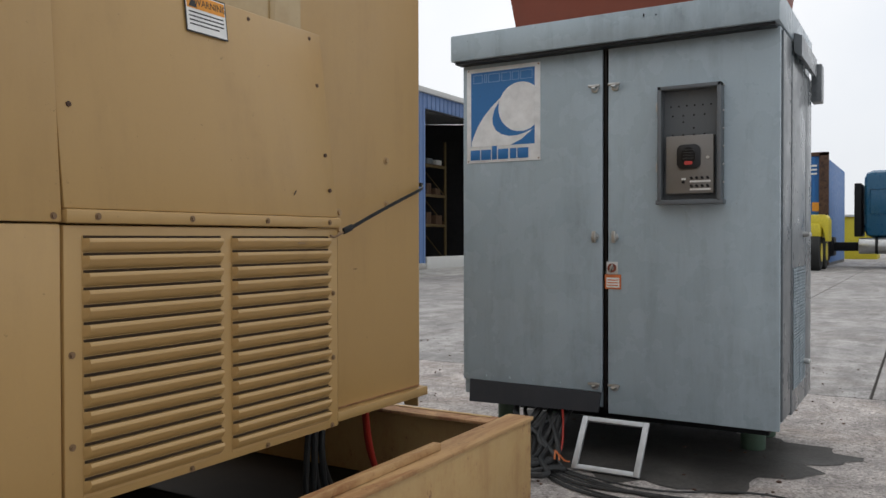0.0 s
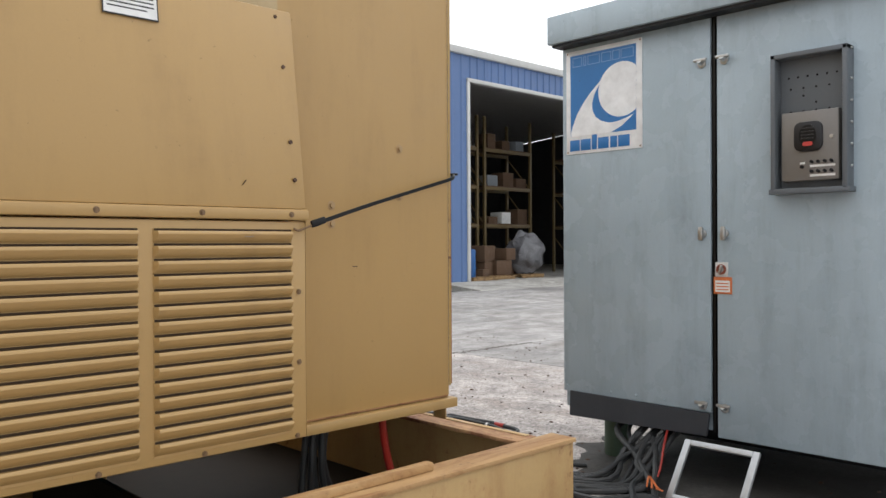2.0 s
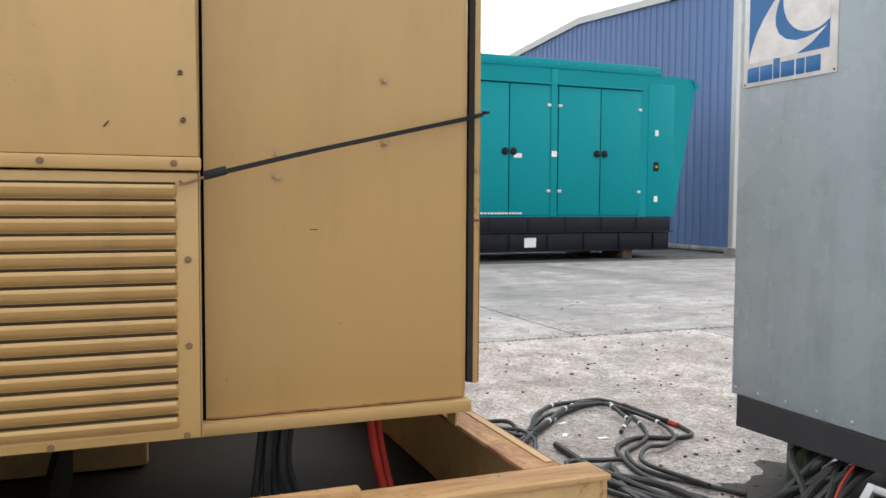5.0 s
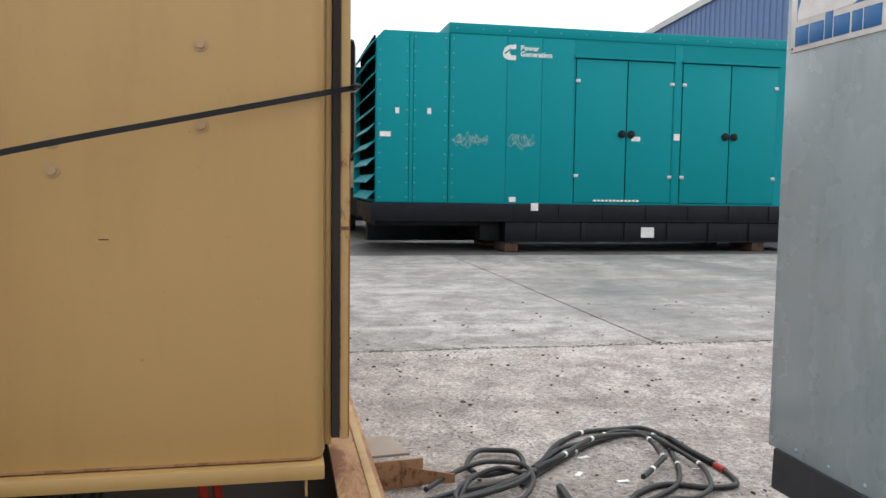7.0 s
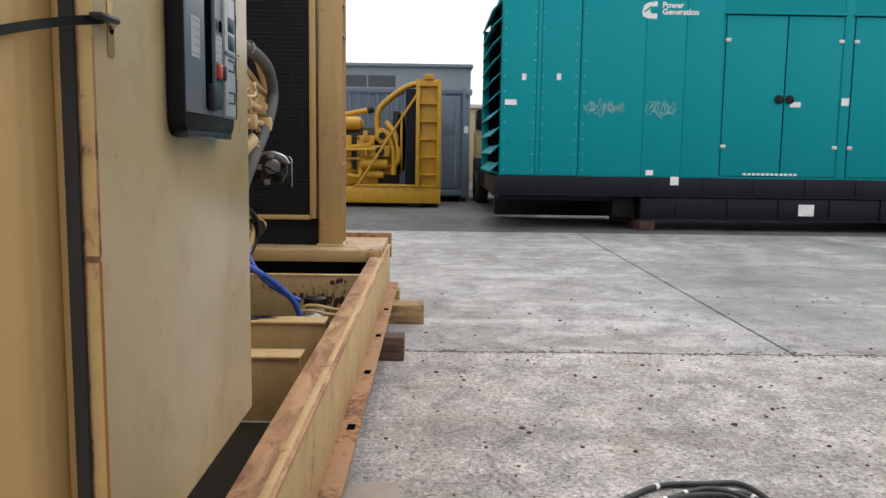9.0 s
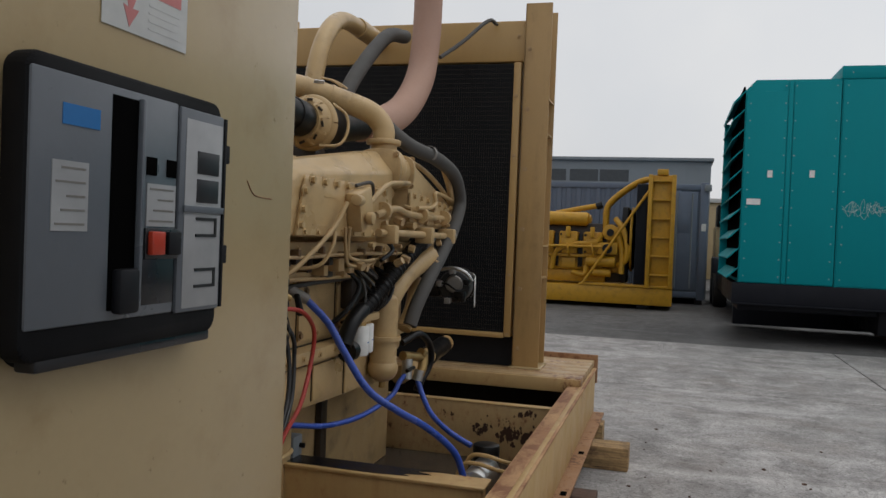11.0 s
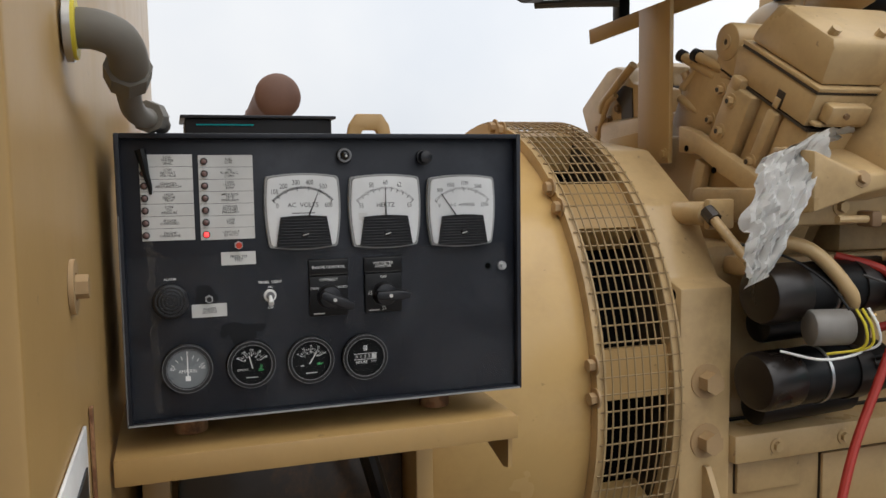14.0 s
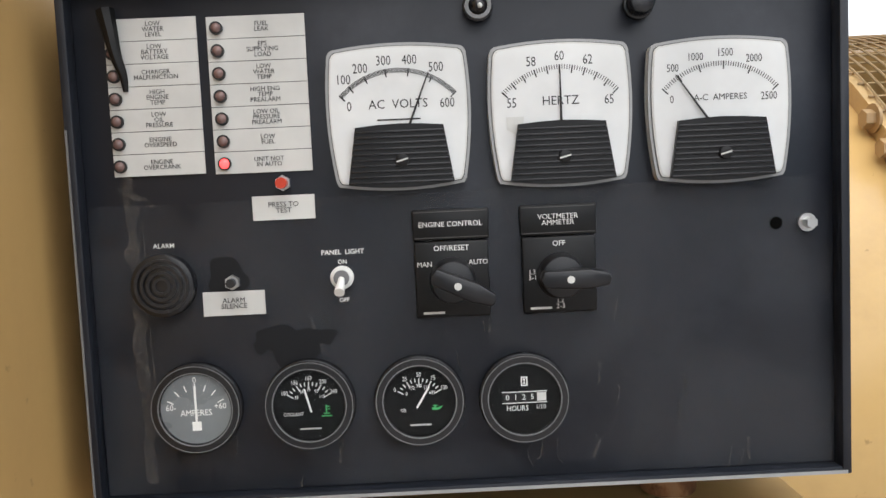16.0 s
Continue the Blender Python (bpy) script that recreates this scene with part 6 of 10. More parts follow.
part("bracket", bx(B(), -3.04, 2.2, 0.75, -3.0, 2.30, 1.236, 0.003), m_tan, shelf)
# Dark box added to fill the dim space under the shelf.
part("cover_box", bx(B(), -3.43, 2.02, 0.9, -3.05, 2.22, 1.20, 0.01), m_oily_pan, shelf, "dark brown box added under the shelf")
part("lead", tube(B(), [(-3.08, 2.32, 1.19), (-3.16, 2.36, 1.16), (-3.26, 2.34, 1.2), (-3.33, 2.30, 1.235)], 0.013, 10), m_hose, shelf)
part("lead", tube(B(), [(-3.30, 2.33, 1.235), (-3.33, 2.36, 1.15), (-3.36, 2.35, 1.05), (-3.42, 2.28, 0.9)], 0.015, 10), m_rubber, shelf)
# items behind the panel
bk = thing("relay_box", (-3.27, 1.47, 1.58), "low black box on top of the alternator drum", "box")
part("box_body", bx(B(), -3.435, 1.36, 1.555, -3.095, 1.60, 1.708, 0.004), m_black, bk)
part("box_lid", bx(B(), -3.445, 1.355, 1.7085, -3.085, 1.607, 1.716, 0.002), m_panel, bk)
part("box_stripe", bx(B(), -3.25, 1.6005, 1.692, -3.12, 1.602, 1.695), m_teal, bk)
pipe = thing("exhaust_stub", (-3.6, -0.95, 0.0), "rusty brown capped exhaust pipe standing behind the alternator", "pipe")
part("pipe", tube(B(), [(-3.606, -0.80, 1.993), (-3.59, -0.93, 1.965), (-3.565, -1.03, 1.88), (-3.555, -1.06, 1.70), (-3.555, -1.06, 0.0)], 0.108, 22), m_brown_pipe, pipe)
part("cap", ball(B(), (-3.607, -0.79, 1.995), 0.121, 1, 0.35, 1, 28), m_brown_pipe, pipe)
cond = thing("cable_conduit", (-2.99, 2.75, 1.69), "dusty grey conduit elbow from cabinet to panel", "conduit")
part("elbow", tube(B(), [(-2.981, 2.815, 1.695), (-3.005, 2.815, 1.695), (-3.024, 2.808, 1.688), (-3.030, 2.79, 1.674), (-3.028, 2.765, 1.664)], 0.017, 14), m_conduit, cond)
part("tube", tube(B(), [(-3.028, 2.775, 1.667), (-3.026, 2.725, 1.650), (-3.028, 2.68, 1.639), (-3.034, 2.62, 1.636), (-3.040, 2.56, 1.640), (-3.048, 2.50, 1.644), (-3.052, 2.45, 1.638)], 0.0115, 14), m_conduit, cond)
ring(bm := B(), (-2.983, 2.815, 1.695), (-1, 0, 0), 0.015, 0.028, 0.006, 20)
part("lock_ring", bm, m_steel, cond)
ring(bm := B(), (-2.989, 2.815, 1.695), (-1, 0, 0), 0.015, 0.026, 0.003, 20)
part("seal", bm, m_loader, cond)
part("gland", cy(B(), (-3.029, 2.782, 1.670), (-3.027, 2.758, 1.662), 0.021, n=8), m_conduit, cond)
part("gland", cy(B(), (-3.038, 2.575, 1.640), (-3.044, 2.54, 1.642), 0.0185, n=8), m_conduit, cond)

# ---- tan generator set: engine ----
eng = thing("diesel_engine", (-5.2, AY, 0.2), "large tan twelve-cylinder diesel engine with hoses and pipework", "engine")
rnd = random.Random(21)
part("block", bx(B(), -6.35, AY - 0.50, 0.78, -4.10, AY + 0.50, 1.42, 0.02), m_engine, eng)
part("oil_pan", prism(B(), [(-4.10, 0.985), (-4.10, 0.855), (-4.26, 0.852), (-4.62, 0.800), (-5.05, 0.765), (-6.2, 0.72), (-6.2, 0.985)], "y", AY - 0.54, AY + 0.545, 0.012), m_engine, eng)
part("pan_rail", bx(B(), -6.3, AY - 0.60, 0.985, -4.10, AY + 0.60, 1.045, 0.008), m_engine, eng)
part("pan_gasket", bx(B(), -6.3, AY - 0.55, 0.981, -4.12, AY + 0.552, 0.9845), m_rubber, eng, "oily black gasket line")
part("pan_gasket", bx(B(), -6.3, AY - 0.55, 1.0455, -4.12, AY + 0.515, 1.049), m_rubber, eng, "oily black gasket line")
for i in range(12):
    part("pan_bolt", hexbolt(B(), (-4.2 - i * 0.17, AY + 0.601, 1.015), (0, 1, 0), 0.010, 0.01), m_engine, eng)
for x0, x1, z0, z1, y in ((-4.30, -4.14, 0.905, 0.970, 0.546), (-5.03, -4.36, 0.83, 0.965, 0.546), (-5.42, -5.08, 0.79, 0.955, 0.546), (-5.9, -5.46, 0.76, 0.95, 0.546)):
    part("cover_gasket", bx(B(), x0 - 0.0012, AY + y - 0.0005, z0 - 0.0012, x1 + 0.0012, AY + y + 0.005, z1 + 0.0012), m_soot_shade, eng)
    part("pan_cover", bx(B(), x0, AY + y, z0, x1, AY + y + 0.012, z1, 0.004), m_engine, eng)
for x0, x1 in ((-4.95, -4.48), (-5.38, -4.99), (-5.85, -5.42)):
    part("cover_gasket", bx(B(), x0 - 0.0012, AY + 0.5005, 1.0688, x1 + 0.0012, AY + 0.506, 1.3612), m_soot_shade, eng)
    cov = part("side_cover", bx(B(), x0, AY + 0.501, 1.07, x1, AY + 0.518, 1.36, 0.004), m_engine, eng)
    for x in (x0 + 0.03, (x0 + x1) / 2, x1 - 0.03):
        for z in (1.095, 1.335):
            part("cover_bolt", hexbolt(B(), (x, AY + 0.518, z), (0, 1, 0), 0.009, 0.008), m_bolt, cov)
part("engine_foot", bx(B(), -5.09, AY + 0.30, 0.05, -4.68, AY + 0.455, 0.755, 0.008), m_engine, eng)
part("foot_plate", bx(B(), -5.10, AY + 0.28, 0.750, -4.60, AY + 0.46, 0.775, 0.006), m_engine, eng)
part("foot_stud", hexbolt(B(), (-4.942, AY + 0.455, 0.712), (0, 1, 0), 0.022, 0.02), m_bolt, eng)
part("frame_rail", bx(B(), -6.9, AY + 0.24, 0.05, -5.1, AY + 0.29, 0.80, 0.01), m_sooty, eng)
part("frame_post", bx(B(), -5.78, AY + 0.291, 0.05, -5.70, AY + 0.33, 0.78, 0.006), m_soot_shade, eng)
part("pan_ledge", bx(B(), -5.9, AY + 0.52, 1.36, -4.12, AY + 0.60, 1.40, 0.01), m_sooty, eng)


def bank(sign):
    """The frame of a cylinder bank: l outwards and down, e along the cylinders, x along the engine."""
    e = Vector((0, 0.5 * sign, 0.866))
    l = Vector((0, 0.866 * sign, -0.5))
    m = Matrix(((1, 0, 0), (0, l.y, e.y), (0, l.z, e.z))).to_4x4()
    return Matrix.Translation((0, AY if sign > 0 else 2.015, AZ)) @ m


COVER = [(0.057, 0.0), (0.284, 0.0), (0.278, 0.070), (0.266, 0.086), (0.112, 0.095), (0.098, 0.091), (0.060, 0.026)]
for sign in (1, -1):
    Mb = bank(sign)
    back = 0.0 if sign > 0 else 0.17
    part("bank", bx(B(), -6.25, -0.14, 0.22, -4.222 - back, 0.30, 0.60, 0.015, Mb), m_engine, eng)
    part("deck", bx(B(), -6.28, -0.12, 0.601, -4.218 - back, 0.306, 0.782, 0.006, Mb), m_engine, eng)
    for i in range(6):
        x1 = -4.205 - back - i * 0.303
        hd = part("cylinder_head", bx(B(), x1 - 0.296, -0.02, 0.787, x1, 0.292, 0.853, 0.006, Mb), m_engine, eng)
        part("head_gasket", bx(B(), x1 - 0.297, -0.018, 0.782, x1 + 0.001, 0.301, 0.787, 0, Mb), m_soot_shade, hd)
        part("cover_gasket", bx(B(), x1 - 0.275, 0.050, 0.853, x1 + 0.0015, 0.290, 0.858, 0, Mb), m_soot_shade, hd)
        part("cover_base", bx(B(), x1 - 0.28, 0.045, 0.858, x1 + 0.002, 0.294, 0.867, 0.003, Mb), m_engine, hd)
        part("rocker_cover", prism(B(), COVER, "x", x1 - 0.268, x1 - 0.006, 0.009), m_engine, hd, m=Mb @ pose(0, 0, 0.868))
        part("head_port", bx(B(), x1 - 0.115, 0.293, 0.805, x1 - 0.02, 0.322, 0.842, 0.006, Mb), m_engine, hd)
        part("port_nut", hexbolt(B(), Mb @ Vector((x1 - 0.055, 0.322, 0.825)), Mb.to_3x3() @ Vector((0, 1, 0)), 0.006, 0.006, False), m_dark_bolt, hd)
        part("port_fillet", bx(B(), x1 - 0.20, 0.293, 0.796, x1 - 0.005, 0.312, 0.803, 0.003, Mb), m_engine, hd)
        for dx in (-0.02, -0.13):
            part("cover_stud", cy(B(), Mb @ Vector((x1 + dx, 0.246, 0.953)), Mb @ Vector((x1 + dx, 0.252, 0.968)), 0.010, n=8), m_engine, hd)
# end of the near bank: cast ribs across the face, bolts, lifting boss
Mb = bank(1)


def end_plate(name, pts, x0, x1, mat=m_engine, bev=0.005):
    return part(name, prism(B(), pts, "x", x0, x1, bev), mat, eng)


for l0, l1, e0, e1, x1 in ((-0.10, 0.060, 0.60, 0.776, -4.206), (0.064, 0.148, 0.625, 0.780, -4.188), (0.152, 0.190, 0.60, 0.780, -4.211), (0.192, 0.222, 0.625, 0.780, -4.196), (0.226, 0.304, 0.60, 0.780, -4.210)):
    part("end_panel", bx(B(), -4.222, l0, e0, x1, l1, e1, 0.005, Mb), m_engine, eng)
part("end_lug", bx(B(), -4.222, 0.066, 0.770, -4.186, 0.104, 0.800, 0.008, Mb), m_engine, eng)
for l, e, x in ((0.030, 0.746, -4.206), (0.094, 0.749, -4.188), (0.031, 0.675, -4.206), (0.094, 0.679, -4.188), (0.205, 0.665, -4.196), (0.262, 0.690, -4.210)):
    ob = part("end_bolt", hexbolt(B(), Mb @ Vector((x, l, e)), (1, 0, 0), 0.010, 0.012), m_engine, eng)
    part("bolt_socket", cy(B(), Mb @ Vector((x + 0.012, l, e)), Mb @ Vector((x + 0.0125, l, e)), 0.0055, n=10), m_soot_shade, ob)
slot = bx(B(), -4.2055, 0.194, 0.790, -4.2035, 0.216, 0.822, 0.0, Mb)
part("lift_slot", slot, m_soot_shade, eng)
part("slot_tab", bx(B(), -4.2034, 0.197, 0.786, -4.199, 0.213, 0.808, 0.002, Mb), m_engine, eng)
end_plate("mount_arm", [(1.955, 1.675), (2.008, 1.662), (2.196, 1.572), (2.262, 1.535), (2.250, 1.500), (2.10, 1.566), (2.03, 1.606), (1.955, 1.615)], -4.20, -4.172)
end_plate("mount_arm", [(2.012, 1.600), (2.048, 1.585), (2.020, 1.500), (1.985, 1.505)], -4.20, -4.178)
end_plate("mount_web", [(1.70, 1.40), (2.25, 1.40), (2.30, 1.50), (2.10, 1.60), (1.95, 1.655), (1.70, 1.66)], -4.26, -4.205, m_engine, 0.01)
for y, z, x in ((1.989, 1.622, -4.171), (2.088, 1.572, -4.171), (2.030, 1.513, -4.177)):
    part("casting_hole", cy(B(), (x - 0.002, y, z), (x + 0.0006, y, z), 0.007, n=12), m_dark, eng)
part("lifting_boss", cy(B(), (-4.200, 2.086, 1.845), (-4.36, 2.086, 1.845), 0.041, n=28, bev=0.008), m_engine, eng)
part("boss_lug", prism(B(), [(2.045, 1.85), (2.060, 1.77), (2.105, 1.765), (2.127, 1.84)], "x", -4.34, -4.204, 0.006), m_engine, eng)
ring(bm := B(), (-4.200, 2.086, 1.845), (1, 0, 0), 0.007, 0.016, 0.003, 18)
part("boss_ring", bm, m_engine, eng)
part("boss_hole", cy(B(), (-4.1998, 2.086, 1.845), (-4.1992, 2.086, 1.845), 0.0068, n=14), m_soot_shade, eng)
for p, q in (((1.931, 1.838), (2.035, 1.779)), ((1.985, 1.832), (2.06, 1.792))):
    br = part("breather_tube", cy(B(), (-4.195, p[0], p[1]), (-4.215, q[0], q[1]), 0.0115, n=14), m_engine, eng)
    part("tube_end", cy(B(), (-4.1945, p[0] - 0.004, p[1] + 0.002), (-4.197, p[0] + 0.010, p[1] - 0.005), 0.0145, n=14), m_rubber, br)
for p, q in (((1.925, 1.765), (1.985, 1.815)), ((1.915, 1.742), (2.00, 1.690)), ((1.93, 1.80), (1.95, 1.74))):
    part("breather_tube", cy(B(), (-4.205, p[0], p[1]), (-4.22, q[0], q[1]), 0.0105, n=12), m_engine, eng)
part("dark_fitting", bx(B(), -4.30, 1.90, 1.67, -4.24, 2.01, 1.80, 0.02), m_soot_shade, eng)
part("tan_fitting", cy(B(), (-4.25, 1.93, 1.79), (-4.25, 1.99, 1.80), 0.030, n=16, bev=0.006), m_engine, eng)
# cross tube and rod at the flywheel end
part("stub_tube", cy(B(), (-4.06, 2.085, 1.483), (-4.07, 2.205, 1.486), 0.024, n=20, bev=0.004), m_engine, eng)
part("stub_flange", cy(B(), (-4.06, 2.065, 1.482), (-4.06, 2.085, 1.483), 0.030, n=8), m_engine, eng)
part("stub_bracket", bx(B(), -4.12, 2.205, 1.455, -4.06, 2.225, 1.515, 0.005), m_engine, eng)
part("rod", cy(B(), (-4.06, 2.225, 1.487), (-4.065, 2.335, 1.402), 0.010, n=12), m_engine, eng)
part("rod_end", cy(B(), (-4.06, 2.218, 1.493), (-4.062, 2.240, 1.475), 0.015, n=8), m_soot_shade, eng)
# rear end of the far bank
fc = end_plate("far_end_cover", [(1.345, 1.60), (1.341, 1.693), (1.301, 1.767), (1.459, 1.865), (1.504, 1.871), (1.561, 1.854), (1.595, 1.816), (1.70, 1.79), (1.70, 1.60)], -4.36, -4.27, m_engine, 0.010)
end_plate("soot_mark", [(1.503, 1.789), (1.56, 1.812), (1.60, 1.80), (1.606, 1.70), (1.588, 1.674), (1.55, 1.69), (1.545, 1.756)], -4.2705, -4.2665, m_soot_shade, 0.0)
end_plate("soot_mark", [(1.50, 1.715), (1.535, 1.70), (1.555, 1.655), (1.53, 1.64), (1.505, 1.67)], -4.2705, -4.2668, m_soot_shade, 0.0)
part("far_conduit", tube(B(), [(-4.26, 1.42, 1.66), (-4.255, 1.46, 1.72), (-4.25, 1.50, 1.765), (-4.25, 1.545, 1.785)], 0.008, 8), m_engine, eng)
part("far_conduit", tube(B(), [(-4.255, 1.46, 1.745), (-4.25, 1.48, 1.77), (-4.25, 1.53, 1.80), (-4.255, 1.58, 1.835), (-4.26, 1.62, 1.86)], 0.012, 10), m_engine, eng)
for y, z in ((1.50, 1.68), (1.48, 1.72), (1.56, 1.64), (1.61, 1.66), (1.53, 1.75), (1.42, 1.70)):
    part("end_bolt", hexbolt(B(), (-4.27, y, z), (1, 0, 0), 0.009, 0.012), m_dark_bolt, eng)
part("valley_cover", bx(B(), -6.2, AY - 0.22, 1.55, -4.25, AY + 0.22, 1.72, 0.02), m_engine, eng)
# intake duct and aftercooler on the near side
poly = [(-4.31, 1.555), (-4.31, 1.62), (-4.385, 1.805), (-4.42, 1.838), (-5.42, 1.985), (-5.478, 1.99), (-5.478, 1.64), (-4.9, 1.555)]
low = [(-4.31, 1.555), (-4.31, 1.60), (-4.38, 1.772), (-4.43, 1.80), (-5.42, 1.882), (-5.478, 1.885), (-5.478, 1.64), (-4.9, 1.555)]
bm = B()
rows = [[bm.verts.new((x, y, z)) for x, z in pl] for y, pl in ((2.24, poly), (2.345, poly), (2.435, low))]
for ra, rb in zip(rows, rows[1:]):
    for k in range(len(poly)):
        bm.faces.new((ra[k], ra[(k + 1) % len(poly)], rb[(k + 1) % len(poly)], rb[k]))
bm.faces.new(rows[0])
bm.faces.new(rows[-1])
bmesh.ops.recalc_face_normals(bm, faces=bm.faces)
bmesh.ops.bevel(bm, geom=[e for e in bm.edges], offset=0.016, segments=3, affect="EDGES", profile=0.5)
duct_i = part("intake_duct", bm, m_engine, eng)
part("intake_duct", prism(B(), [(-5.727, 1.975), (-5.76, 1.970), (-6.55, 1.775), (-6.6, 1.73), (-6.6, 1.62), (-5.727, 1.60)], "y", 2.16, 2.435, 0.02), m_engine, eng)
bm = B()
nose = [[(-4.150, 2.290, 1.615), (-4.150, 2.400, 1.605), (-4.152, 2.400, 1.492), (-4.150, 2.290, 1.485)], [(-4.262, 2.290, 1.615), (-4.252, 2.412, 1.560), (-4.252, 2.412, 1.525), (-4.262, 2.290, 1.49)], [(-4.40, 2.290, 1.615), (-4.385, 2.412, 1.570), (-4.385, 2.412, 1.548), (-4.40, 2.290, 1.49)]]
rows = [[bm.verts.new(p) for p in r] for r in nose]
for ra, rb in zip(rows, rows[1:]):
    for k in range(4):
        bm.faces.new((ra[k], ra[(k + 1) % 4], rb[(k + 1) % 4], rb[k]))
bm.faces.new(rows[0])
bm.faces.new(rows[-1])
bmesh.ops.recalc_face_normals(bm, faces=bm.faces)
bmesh.ops.bevel(bm, geom=list(bm.edges), offset=0.006, segments=2, affect="EDGES", profile=0.5)
part("duct_nose", bm, m_engine, eng)
part("nose_bolt", hexbolt(B(), (-4.249, 2.410, 1.552), (0.2, 1, 0.2), 0.010, 0.012), m_bolt, eng)
plate_c = part("cooler_plate", prism(B(), [(-4.385, 1.56), (-4.45, 1.775), (-4.47, 1.79), (-5.36, 1.80), (-5.40, 1.56)], "y", 2.436, 2.452, 0.005), m_engine, eng)
for i in range(8):
    part("plate_bolt", hexbolt(B(), (-4.50 - i * 0.115, 2.452, 1.775), (0, 1, 0), 0.015, 0.016), m_engine, plate_c)
    part("plate_bolt", hexbolt(B(), (-4.45 - i * 0.12, 2.452, 1.575), (0, 1, 0), 0.010, 0.010), m_engine, plate_c)
for x, z in ((-4.44, 1.73), (-4.425, 1.66), (-4.41, 1.60)):
    part("plate_bolt", hexbolt(B(), (x, 2.452, z), (0, 1, 0), 0.014, 0.016), m_engine, plate_c)
part("cast_mark", bx(B(), -4.75, 2.452, 1.715, -4.62, 2.455, 1.72), m_engine, plate_c)
part("cast_mark", bx(B(), -4.66, 2.452, 1.60, -4.52, 2.455, 1.605), m_engine, plate_c)
plate_d = part("cooler_plate", prism(B(), [(-5.72, 1.64), (-5.72, 1.80), (-6.57, 1.75), (-6.57, 1.63)], "y", 2.436, 2.450, 0.004), m_engine, eng)
for i in range(7):
    part("plate_bolt", hexbolt(B(), (-5.78 - i * 0.12, 2.450, 1.785 - i * 0.006), (0, 1, 0), 0.014, 0.014), m_engine, plate_d)
def oval(cy0, cz, ry, rz, n=28, p=3.2):
    pts = []
    for i in range(n):
        a = 2 * math.pi * i / n
        c, s2 = math.cos(a), math.sin(a)
        k = (abs(c) ** p + abs(s2) ** p) ** (-1 / p)
        pts.append((cy0 + ry * k * c, cz + rz * k * s2))
    return pts


part("duct_flange", prism(B(), oval(2.35, 1.905, 0.120, 0.100), "x", -5.502, -5.478, 0.005), m_engine, eng)
part("duct_flange", prism(B(), oval(2.35, 1.905, 0.120, 0.092), "x", -5.725, -5.700, 0.005), m_engine, eng)
bm = cy(B(), (-5.50, 2.36, 1.905), (-5.70, 2.36, 1.905), 0.090, n=30)
ball(bm, (-5.605, 2.355, 1.92), 0.100, 1.0, 1.0, 1.05, 26)
part("duct_neck", bm, m_engine, eng)
for k in range(5):
    ring(bm := B(), (-5.518 - k * 0.012, 2.36, 1.905), (-1, 0, 0), 0.089, 0.0945, 0.006, 30)
    part("neck_ridge", bm, m_engine, eng)
for x in (-5.476, -5.728):
    for y, z in ((2.445, 1.975), (2.445, 1.835)):
        part("flange_bolt", hexbolt(B(), (x, y, z), (1 if x > -5.6 else -1, 0, 0), 0.010, 0.012), m_bolt, eng)
part("neck_riser", cy(B(), (-5.60, 2.33, 1.95), (-5.60, 2.33, 2.05), 0.070, n=28), m_engine, eng)
part("collar", cy(B(), (-5.60, 2.33, 2.035), (-5.60, 2.33, 2.062), 0.090, n=30, bev=0.006), m_engine, eng)
part("intake_elbow", tube(B(), [(-5.60, 2.33, 1.95), (-5.60, 2.33, 2.06), (-5.60, 2.32, 2.13), (-5.57, 2.26, 2.20), (-5.48, 2.13, 2.25), (-5.395, 2.01, 2.285), (-5.30, 1.90, 2.305), (-5.23, 1.86, 2.27), (-5.20, 1.86, 2.19)], 0.057, 24, 7), m_engine, eng)
d = Vector((0.085, -0.12, 0.035)).normalized()
for a in ((-5.455, 2.095, 2.262), (-5.375, 1.985, 2.290)):
    ring(bm := B(), Vector(a), d, 0.056, 0.061, 0.012, 28)
    part("hose_clamp", bm, m_engine, eng)
part("clamp_plate", bx(B(), -0.028, -0.004, -0.020, 0.028, 0.004, 0.020, 0.003, pose(-5.378, 2.055, 2.315, -40, 0, -40)), m_steel, eng, "zinc clamp plate")
for k, pts in enumerate(([(-5.50, 2.13, 2.318), (-5.46, 2.09, 2.345), (-5.42, 2.05, 2.352)], [(-5.52, 2.15, 2.312), (-5.50, 2.10, 2.345), (-5.47, 2.04, 2.36)])):
    part("clamp_screw", tube(B(), pts, 0.006, 7), m_engine, eng)
# ledge of inlet fittings under the duct
part("lower_ledge", bx(B(), -6.5, 2.05, 1.465, -4.14, 2.36, 1.535, 0.012), m_sooty, eng)
for i in range(13):
    part("ledge_bolt", hexbolt(B(), (-4.25 - i * 0.165, 2.361, 1.50), (0, 1, 0), 0.011, 0.012), m_engine, eng)
for i in range(7):
    x = -4.35 - i * 0.29
    part("push_rod_cover", bx(B(), x - 0.16, 2.08, 1.40, x, 2.26, 1.464, 0.015), m_sooty, eng)
    part("cam_follower", bx(B(), x - 0.235, 2.10, 1.36, x - 0.185, 2.22, 1.46, 0.008), m_sooty, eng)
